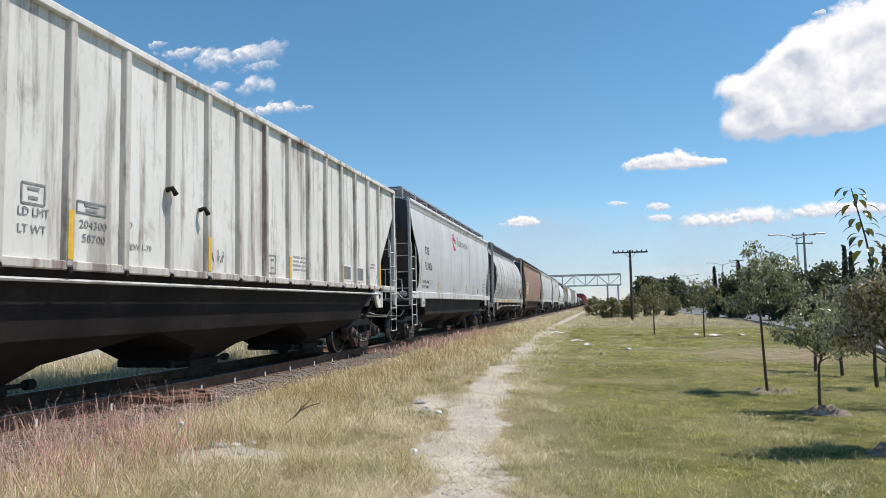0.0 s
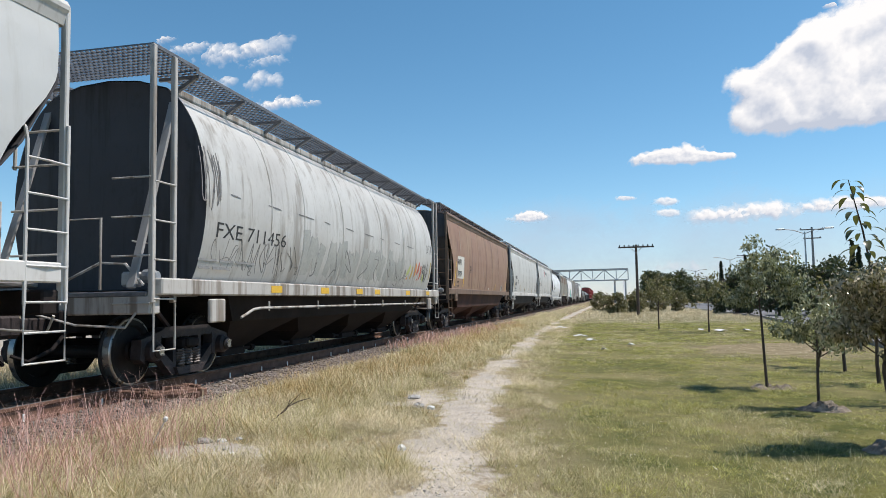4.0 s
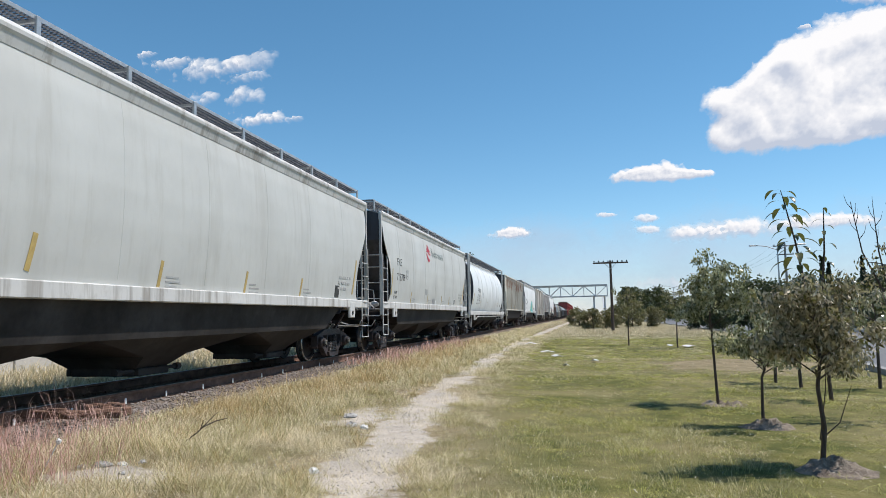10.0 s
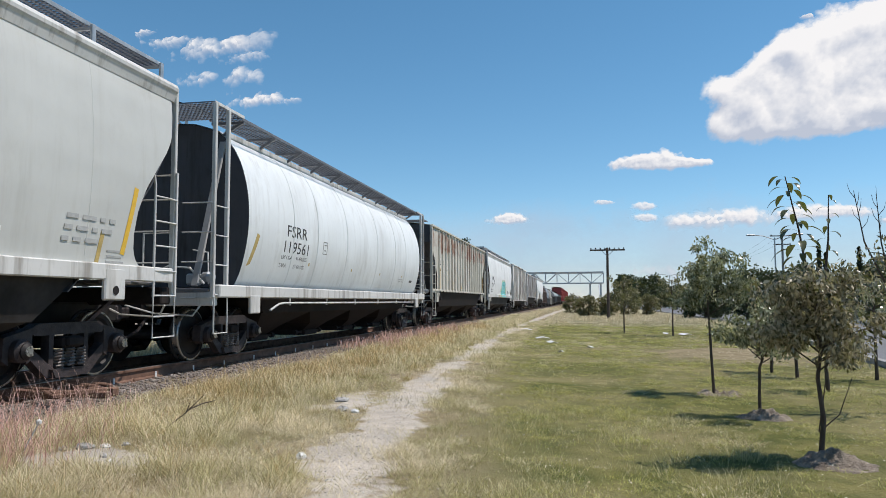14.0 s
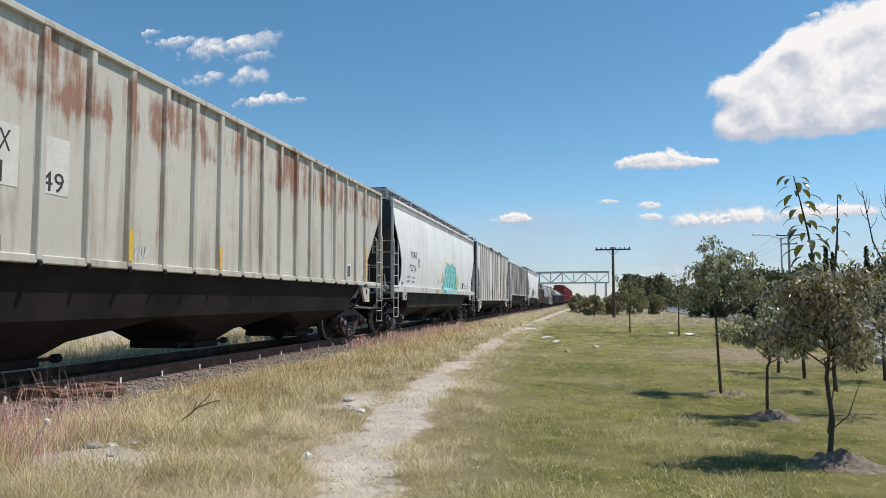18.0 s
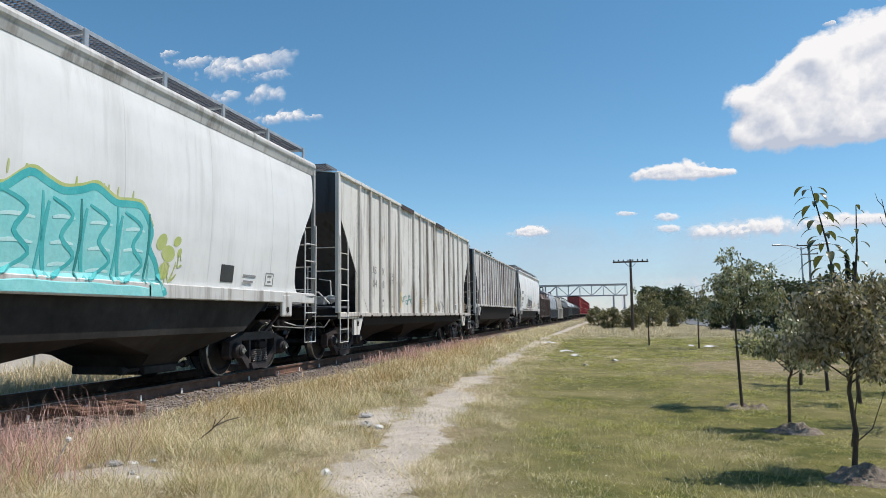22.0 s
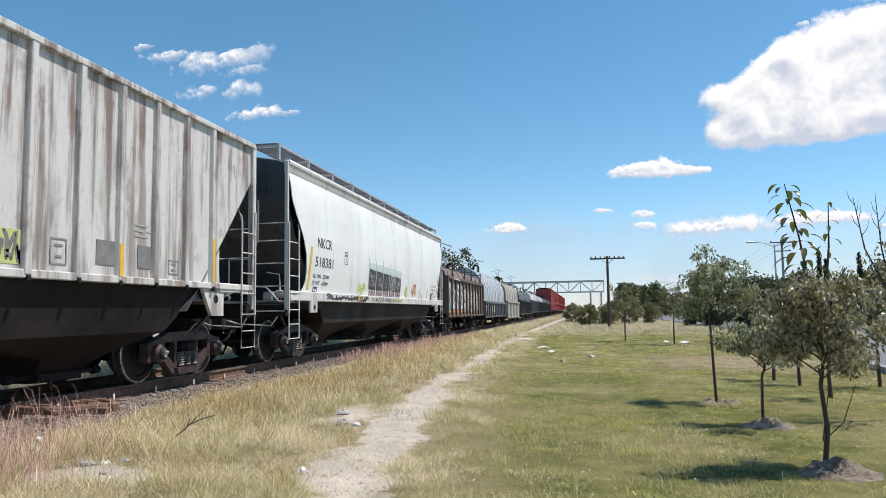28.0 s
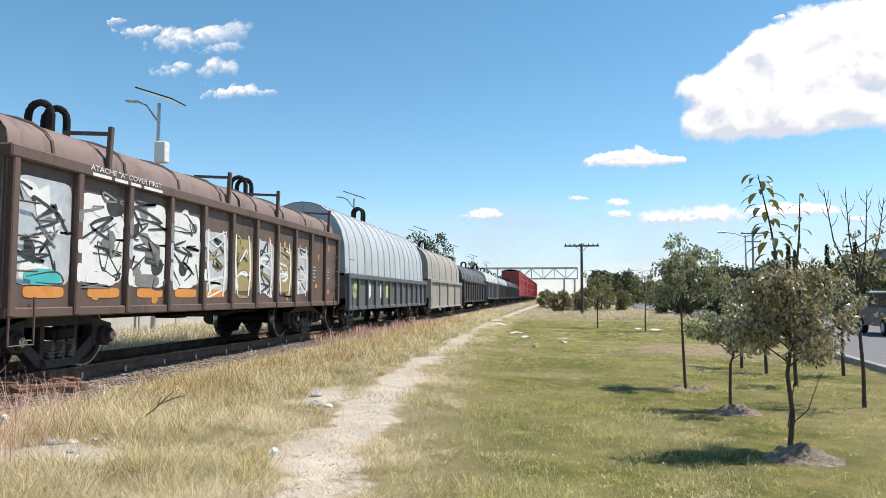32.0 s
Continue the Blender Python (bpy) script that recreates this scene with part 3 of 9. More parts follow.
def build_truck_meshes():
    """Side frame, bolster, springs and wheels of a two-axle freight truck; rail top is z = 0."""
    out = {}
    for side in (-1, 1):
        x = side * 1.0
        g = G()
        # cast side frame: outline with two windows, built from its members
        g.prism([(-0.62, 0.62), (0.62, 0.62), (0.70, 0.70), (0.55, 0.77), (-0.55, 0.77), (-0.70, 0.70)], 0, x - 0.07, x + 0.07)
        for s in (-1, 1):
            g.prism([(s * 0.66, 0.72), (s * 1.10, 0.62), (s * 1.12, 0.36), (s * 1.02, 0.30), (s * 1.03, 0.44), (s * 0.76, 0.44), (s * 0.74, 0.30), (s * 0.66, 0.34)], 0, x - 0.075, x + 0.075)
            g.prism([(s * 0.72, 0.52), (s * 0.70, 0.36), (s * 0.40, 0.10), (s * 0.24, 0.10), (s * 0.28, 0.20)], 0, x - 0.065, x + 0.065)
            g.prism([(s * 0.28, 0.62), (s * 0.36, 0.62), (s * 0.36, 0.18), (s * 0.28, 0.18)], 0, x - 0.06, x + 0.06)
        g.prism([(-0.36, 0.20), (0.36, 0.20), (0.30, 0.09), (-0.30, 0.09)], 0, x - 0.12, x + 0.12)
        for s in (-1, 1):
            g.lathe([(0.0, -0.10), (0.13, -0.10), (0.14, 0.06), (0.10, 0.10), (0.0, 0.10)], (x + side * 0.09, s * AXLE, 0.46), 0, 14)
        out["side_frame", side] = g
        sp = G()
        for yy in (-0.2, 0.0, 0.2):
            n = 30
            sp.tube([(x + side * 0.06 + 0.065 * math.cos(i * 1.3), yy + 0.065 * math.sin(i * 1.3), 0.2 + 0.24 * i / n) for i in range(n + 1)], 0.018, 5)
        out["spring", side] = sp
    b = G().box((0, 0, 0.52), (2.24, 0.36, 0.15), None, 0.03)
    b.box((1.12, 0, 0.53), (0.1, 0.3, 0.12), None, 0.02).box((-1.12, 0, 0.53), (0.1, 0.3, 0.12), None, 0.02)
    b.lathe([(0.0, 0.58), (0.25, 0.58), (0.25, 0.72), (0.0, 0.72)], (0, 0, 0), 2, 16)
    out["bolster"] = b
    beam = G()
    for s in (-1, 1):
        beam.bar((-0.9, s * 0.33, 0.36), (0.9, s * 0.33, 0.36), 0.07)
        for x in (-0.75, 0.75):
            beam.box((x, s * 0.40, 0.42), (0.09, 0.06, 0.32), Matrix.Rotation(s * 0.15, 3, "X"), 0.01)
    out["brake_beam"] = beam
    w = G()
    for side in (-1, 1):
        k = side * 0.7175
        prof = [(0.0, 0.085), (0.11, 0.085), (0.13, 0.05), (0.33, 0.035), (0.36, 0.065), (0.424, 0.065), (0.445, 0.065), (0.457, 0.05), (0.457, -0.045), (0.485, -0.062), (0.485, -0.085), (0.36, -0.08), (0.33, -0.03), (0.13, -0.05), (0.11, -0.1), (0.0, -0.1)]
        w.lathe([(r, k + side * h) for r, h in prof], (0, 0, 0), 0, 32)
        w.lathe([(0.0, side * 1.0), (0.085, side * 1.0), (0.1, side * 1.02), (0.1, side * 1.21), (0.06, side * 1.24), (0.0, side * 1.24)], (0, 0, 0), 0, 12)
        for a in range(3):
            t = a * 2.094
            w.box((side * 1.245, 0.05 * math.cos(t), 0.05 * math.sin(t)), (0.025, 0.03, 0.03), None, 0.004)
    w.tube([(-1.0, 0, 0), (1.0, 0, 0)], 0.085, 12)
    out["wheelset"] = w
    return out


_T = build_truck_meshes()
TRUCK = {("side_frame", s): _T["side_frame", s].mesh("side_frame", M_TRUCK, True) for s in (-1, 1)}
TRUCK_R = {("side_frame", s): _T["side_frame", s].mesh("side_frame", M_TRUCK2, True) for s in (-1, 1)}
for _s in (-1, 1):
    TRUCK["spring", _s] = _T["spring", _s].mesh("spring", M_SPRING, True)
TRUCK["bolster"] = _T["bolster"].mesh("bolster", M_UNDER)
TRUCK["brake_beam"] = _T["brake_beam"].mesh("brake_beam", M_UNDER)
TRUCK["wheelset"] = _T["wheelset"].mesh("wheelset", M_WHEEL, True)
TRUCK["wheelset"].materials.append(M_TREAD)
for _p in TRUCK["wheelset"].polygons:
    if 0.430 < math.hypot(_p.center.y, _p.center.z) < 0.4585 and abs(_p.center.x) > 0.66:
        _p.material_index = 1
    elif abs(_p.center.x) > 1.235:
        _p.material_index = 1


def add_trucks(car, ys, rusty=False):
    for y in ys:
        t = part("truck", TRUCK["bolster"], None, car, "cast steel freight truck", at=pose(0, y, 0))
        for s in (-1, 1):
            part("side_frame", (TRUCK_R if rusty else TRUCK)["side_frame", s], None, t)
            part("spring", TRUCK["spring", s], None, t, "stacked coil springs")
        part("brake_beam", TRUCK["brake_beam"], None, t)
        for s in (-1, 1):
            w = part("wheelset", TRUCK["wheelset"], None, t, "steel wheels on an axle", at=pose(0, s * AXLE, 0.457))
            WHEELSETS.append((w, s))


def add_coupler(car, y, s):
    g = G().box((0, y + s * 0.25, 0.85), (0.16, 0.7, 0.18), None, 0.02)
    g.box((0.03, y + s * 0.62, 0.85), (0.28, 0.22, 0.30), None, 0.05)
    part("coupler", g, M_TRUCK, car, "knuckle coupler")
    h = G().tube([(0.35, y, 0.75), (0.36, y + s * 0.25, 0.55), (0.25, y + s * 0.5, 0.42), (0.1, y + s * 0.62, 0.5)], 0.025, 6)
    part("air_hose", h, M_UNDER, car, "black rubber brake hose")


def ladder(car, x, y0, y1, z0, z1, rungs, mat, bend=True, z1b=None):
    """Side ladder: two stiles and rungs; y0 is the outer stile, full height."""
    k = 1 if x > 0 else -1
    g = G()
    g.box((x, y0, (z0 + z1) / 2), (0.035, 0.045, z1 - z0), None, 0.008)
    zt = z1b or z1
    g.tube([(x, y1, z0), (x, y1, zt - 0.26), (x - k * 0.01, y1 + 0.02 * (1 if y1 > y0 else -1), zt - 0.14), (x - k * 0.06, y1 + 0.07 * (1 if y1 > y0 else -1), zt)], 0.019, 7)
    part("ladder_stile", g, mat, car)
    for i in range(rungs):
        z = z0 + 0.02 + (zt - 0.45 - z0) * i / (rungs - 1)
        part("rung", G().tube([(x + k * 0.01, y0, z), (x + k * 0.03, (y0 + y1) / 2, z), (x + k * 0.01, y1, z)], 0.013, 6), mat, car)
    s = G().tube([(x, y0, z0), (x, y0, z0 - 0.58), (x, y1, z0 - 0.58), (x, y1, z0)], 0.016, 6)
    s.tube([(x, y0, z0 - 0.28), (x, y1, z0 - 0.28)], 0.013, 6)
    part("stirrup_step", s, mat, car)


def end_rungs(car, y, x0, x1, zs, mat):
    for z in zs:
        part("end_rung", G().tube([(x0, y, z), (x1, y, z)], 0.014, 6), mat, car)


def grating(car, x0, x1, y0, y1, z, mat, cross=0.16, frame_mat=None):
    g = G()
    n = max(7, int(abs(x1 - x0) / 0.075))
    for i in range(n):
        x = x0 + (x1 - x0) * i / (n - 1)
        g.box((x, (y0 + y1) / 2, z), (0.006, y1 - y0, 0.03))
    k = int((y1 - y0) / cross)
    for i in range(k + 1):
        y = y0 + (y1 - y0) * i / k
        g.box(((x0 + x1) / 2, y, z + 0.008), (x1 - x0, 0.008, 0.02))
    part("running_board", g, mat, car, "open steel roof walkway grating")
    e = G().box((x1 if x1 > 0 else x0, (y0 + y1) / 2, z), (0.014, y1 - y0, 0.055), None, 0.004)
    part("walkway_edge", e, frame_mat or mat, car)


def hopper_bays(car, n, length, ztop, half, mat):
    """Discharge bays with sloping sheets, outlet frames and gate rods, and the centre sill that runs through them."""
    p = length / n
    zm, zl = 0.80, 0.34
    low = half - 0.22 * (ztop - zm)
    cut = (p / 2 - 0.78) * (ztop - zm) / (ztop - zl)
    for i in range(n):
        c = -length / 2 + p * (i + 0.5)
        a = -p / 2 + (cut if i == 0 else 0.0)
        b = p / 2 - (cut if i == n - 1 else 0.0)
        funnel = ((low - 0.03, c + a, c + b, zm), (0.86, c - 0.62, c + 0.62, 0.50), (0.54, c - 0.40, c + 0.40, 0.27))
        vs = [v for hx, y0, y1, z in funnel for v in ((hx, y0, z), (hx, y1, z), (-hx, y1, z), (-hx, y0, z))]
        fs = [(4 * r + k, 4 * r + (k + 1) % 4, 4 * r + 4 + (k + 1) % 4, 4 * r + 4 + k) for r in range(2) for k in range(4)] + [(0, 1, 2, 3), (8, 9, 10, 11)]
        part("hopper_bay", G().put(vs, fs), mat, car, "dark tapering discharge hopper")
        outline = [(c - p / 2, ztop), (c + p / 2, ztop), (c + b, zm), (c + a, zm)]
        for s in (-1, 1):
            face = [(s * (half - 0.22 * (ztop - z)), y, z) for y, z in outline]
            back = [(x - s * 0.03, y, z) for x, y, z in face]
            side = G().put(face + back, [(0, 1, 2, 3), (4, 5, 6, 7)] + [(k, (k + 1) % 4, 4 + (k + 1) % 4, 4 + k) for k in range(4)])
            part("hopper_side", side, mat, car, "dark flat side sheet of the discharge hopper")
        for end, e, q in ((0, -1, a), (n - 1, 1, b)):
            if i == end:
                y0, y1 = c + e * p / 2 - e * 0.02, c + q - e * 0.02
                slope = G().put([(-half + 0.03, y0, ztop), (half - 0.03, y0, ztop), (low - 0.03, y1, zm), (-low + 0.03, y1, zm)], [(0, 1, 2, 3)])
                # The slope's shade is put into its colour: underbody tone on every car.
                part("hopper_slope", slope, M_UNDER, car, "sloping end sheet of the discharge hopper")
        o = G().box((0, c, 0.23), (1.16, 0.72, 0.09), None, 0.015)
        for s in (-1, 1):
            o.box((s * 0.60, c, 0.25), (0.10, 0.84, 0.12), None, 0.015)
            o.box((0, c + s * 0.38, 0.25), (1.1, 0.10, 0.13), None, 0.015)
        part("outlet_gate", o, mat, car, "outlet frame with sliding gate")
        r = G().tube([(0.55, c - 0.82, 0.27), (0.55, c + 0.82, 0.27)], 0.03, 6)
        for s in (-1, 1):
            r.lathe([(0.0, c + s * 0.82 - 0.06), (0.06, c + s * 0.82 - 0.06), (0.06, c + s * 0.82 + 0.06), (0.0, c + s * 0.82 + 0.06)], (0.55, 0, 0.27), 1, 8)
        part("gate_rod", r, mat, car)
    part("centre_sill", G().box((0, 0, 0.88), (0.6, length + 4.6, 0.30), None, 0.02), mat, car)


def brake_gear(car, y, s, mat):
    """Hand-brake wheel, air reservoir and piping on the end platform."""
    g = G()
    n = 20
    g.tube([(0.55 + 0.27 * math.cos(6.2832 * i / n), y + s * 0.02, 2.35 + 0.27 * math.sin(6.2832 * i / n)) for i in range(n + 1)], 0.018, 6, False)
    for a in range(4):
        t = a * 1.5708 + 0.4
        g.tube([(0.55, y + s * 0.02, 2.35), (0.55 + 0.26 * math.cos(t), y + s * 0.02, 2.35 + 0.26 * math.sin(t))], 0.013, 5)
    part("brake_wheel", g, mat, car, "hand-brake wheel")
    t = G().lathe([(0.0, -0.35), (0.14, -0.33), (0.19, -0.24), (0.19, 0.24), (0.14, 0.33), (0.0, 0.35)], (-0.45, y - s * 0.45, 1.42), 0, 14)
    part("air_reservoir", t, M_UNDER, car)
    pp = G().tube([(0.9, y - s * 0.2, 1.2), (0.9, y - s * 0.25, 1.75), (0.4, y - s * 0.4, 1.8), (-0.3, y - s * 0.45, 1.55)], 0.022, 6)
    part("brake_pipe", pp, mat, car)


def end_gear(car, y, e, mat, wide=1.35):
    """Uncoupling lever, platform hand rails, pipes and small valves on a car's end; y is the end, e its way out."""
    g = G().tube([(wide, y + e * 0.06, 0.98), (wide - 0.12, y + e * 0.10, 0.80), (0.55, y + e * 0.14, 0.84), (0.12, y + e * 0.30, 0.98)], 0.016, 6)
    part("uncoupling_lever", g, mat, car)
    g = G().tube([(0.2, y - e * 0.05, 1.28), (0.2, y - e * 0.05, 2.2), (0.75, y - e * 0.05, 2.2), (0.75, y - e * 0.05, 1.28)], 0.018, 6)
    part("platform_rail", g, mat, car, "bent pipe hand rail on the end platform")
    g = G().tube([(1.2, y - e * 0.3, 1.34), (0.9, y - e * 0.35, 1.62), (0.4, y - e * 0.5, 1.66), (-0.2, y - e * 0.5, 1.40)], 0.02, 6)
    g.tube([(1.15, y - e * 0.55, 1.34), (1.1, y - e * 0.6, 1.9), (0.8, y - e * 0.62, 1.95)], 0.016, 6)
    part("air_pipe", g, mat, car)
    g = G().box((0.95, y - e * 0.42, 1.42), (0.22, 0.2, 0.2), None, 0.03).lathe([(0.0, -0.1), (0.09, -0.1), (0.1, 0.0), (0.06, 0.1), (0.0, 0.1)], (1.18, y - e * 0.5, 1.46), 0, 10)
    part("brake_valve", g, M_GALV, car, "pale cast brake valve")
    part("brake_rod", G().bar((1.05, y - e * 0.55, 1.2), (0.95, y - e * 1.5, 0.55), 0.05), M_TRUCK2, car, "rusty sloping brake rod")
    part("sill_step", G().box((1.28, y - e * 0.1, 1.02), (0.34, 0.1, 0.03), None, 0.005), M_GRATE, car)


def car_base(name, label, u, length):
    car = thing(name, label, "railway car", pose(X0, u, ZR), "cars of the freight train")
    CARS.append((car, u))
    return car


CARS = []


def mark_bars(car, y, z, x, rows, mat=None, h=0.045):
    """Small lettering that cannot be read: short bars. rows: lists of word lengths."""
    for i, row in enumerate(rows):
        yy = y
        for wl in row:
            g = G().box((x, yy + wl / 2, z - i * h * 1.7), (0.004, wl, h * 0.62))
            part("small_print", g, mat or M_GREYMARK, car)
            yy += wl + 0.08


# -- smooth, curved-side covered hopper --
CURVED = [(1.505, 1.50), (1.545, 1.85), (1.585, 2.35), (1.60, 2.8), (1.585, 3.3), (1.545, 3.8), (1.49, 4.13)]


def curved_x(z):
    return lerp_at(z, [p[1] for p in CURVED], [p[0] for p in CURVED])


def curved_inset(z):
    return lerp_at(z, (1.50, 1.58, 1.72, 1.95, 2.3, 2.65, 2.95, 3.2, 3.45, 4.3), (0.80, 0.93, 1.02, 1.05, 1.00, 0.82, 0.58, 0.37, 0.21, 0.10))


def curved_hopper(name, label, u0, u1, paint, trim, rail_mat, seams=True, rusty=False, end_mat=None, post_mat=None, bay_mat=None):
    L = u1 - u0
    h = L / 2
    car = car_base(name, label, (u0 + u1) / 2, L)
    zs = [p[1] for p in smooth_curve([(0, a) for _, a in CURVED], 5)]
    for s in (-1, 1):
        rows = []
        for z in zs:
            x = curved_x(z)
            a = h - curved_inset(z)
            rows.append([(s * x, -a + 2 * a * k / 24, z) for k in range(25)])
        part("side_sheet", G().sheet(rows, (-s * 0.02, 0, 0)), paint, car, smooth=True)
        bulb = [(4.33, s * 1.44), (4.34, s * 1.49), (4.32, s * 1.545), (4.265, s * 1.575), (4.22, s * 1.57), (4.185, s * 1.545), (4.06, s * 1.512), (4.05, s * 1.44)]
        part("top_chord", G().prism(bulb, 1, -h + 0.05, h - 0.05), trim, car, "pale rounded eave rail")
        part("side_sill", G().box((s * 1.53, 0, 1.42), (0.10, L - 0.2, 0.21), None, 0.015), trim, car, "pale side sill")
        for e in (-1, 1):
            part("corner_post", G().box((s * 1.51, e * (h - 0.03), 2.70), (0.08, 0.065, 3.16), None, 0.012), trim if post_mat is None else post_mat, car)
            part("jacking_pad", G().box((s * 1.55, e * (h - 1.45), 1.26), (0.07, 0.42, 0.42), None, 0.02), trim, car)
            part("jack_hole", G().lathe([(0.0, 1.588), (0.06, 1.588), (0.06, 1.592), (0.0, 1.592)], (0 if s > 0 else -3.18, e * (h - 1.45), 1.18), 0, 12), M_UNDER, car)
            ladder(car, s * 1.565, e * (h - 0.03), e * (h - 0.58), 1.10, 2.98, 5, post_mat or trim)
    # roof and ends
    arc = [(-1.48, 4.26), (-1.2, 4.34), (-0.75, 4.42), (0, 4.46), (0.75, 4.42), (1.2, 4.34), (1.48, 4.26)]
    part("roof", G().sheet([[(x, -h + 0.1, z) for x, z in arc], [(x, h - 0.1, z) for x, z in arc]], (0, 0, -0.02)), paint, car, smooth=True)
    for e in (-1, 1):
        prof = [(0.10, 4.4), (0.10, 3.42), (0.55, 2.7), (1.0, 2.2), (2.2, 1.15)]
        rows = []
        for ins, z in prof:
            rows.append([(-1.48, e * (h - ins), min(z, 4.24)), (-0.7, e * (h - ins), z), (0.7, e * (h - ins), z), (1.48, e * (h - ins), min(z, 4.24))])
        part("end_sheet", G().sheet(rows, (0, -e * 0.03, 0)), end_mat or M_ENDSHADE, car, "sloping end sheet with shade put into its colour")
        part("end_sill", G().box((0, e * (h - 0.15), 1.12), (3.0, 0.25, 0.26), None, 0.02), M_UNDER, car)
        end_rungs(car, e * (h - 0.0), 0.85, 1.48, (1.1, 1.62, 2.1, 2.58, 2.95), trim)
        part("grab_rail", G().tube([(0.88, e * h, 2.55), (0.88, e * h, 3.45)], 0.02, 6), trim, car)
        part("end_platform", G().box((0, e * (h - 0.75), 1.3), (2.6, 1.3, 0.05), None, 0.01), M_GRATE, car)
        add_coupler(car, e * (h + 0.05), e)
        end_gear(car, e * h, e, trim)
    brake_gear(car, h - 0.25, 1, M_GALV)
    hopper_bays(car, 3, L - 3.8, 1.42, 1.47, bay_mat or M_BAYGREY_SHADE)
    # roof walkway on brackets
    for s in (-1, 1):
        grating(car, *((0.62, 1.28) if s > 0 else (-1.28, -0.62)), -h + 0.05, h - 0.05, 4.66, M_GRATE, 0.06, rail_mat)
        k = 11
        for i in range(k):
            y = -h + 0.1 + (L - 0.2) * i / (k - 1)
            part("walkway_bracket", G().box((s * 1.30, y, 4.50), (0.04, 0.075, 0.35), None, 0.006).bar((s * 1.28, y, 4.62), (s * 0.62, y, 4.62), 0.04), rail_mat, car)
    if seams:
        for i in range(7):
            y = -h + L * (i + 1) / 8
            g = G()
            pts = [(curved_x(z) - 0.013, y, z) for z in zs[2:-2]]
            g.tube(pts, 0.018, 8)
            part("weld_seam", g, paint, car)
    add_trucks(car, (-(h - 1.62), h - 1.62), rusty)
    return car, h


# -- round-bodied covered hopper --
ROUND = [(1.30, 1.30), (1.44, 1.6), (1.56, 2.1), (1.60, 2.6), (1.56, 3.1), (1.42, 3.6), (1.20, 3.98), (0.95, 4.22)]


ROUND_FINE = smooth_curve(ROUND, 4)


def round_x(z):
    return lerp_at(z, [p[1] for p in ROUND_FINE], [p[0] for p in ROUND_FINE])


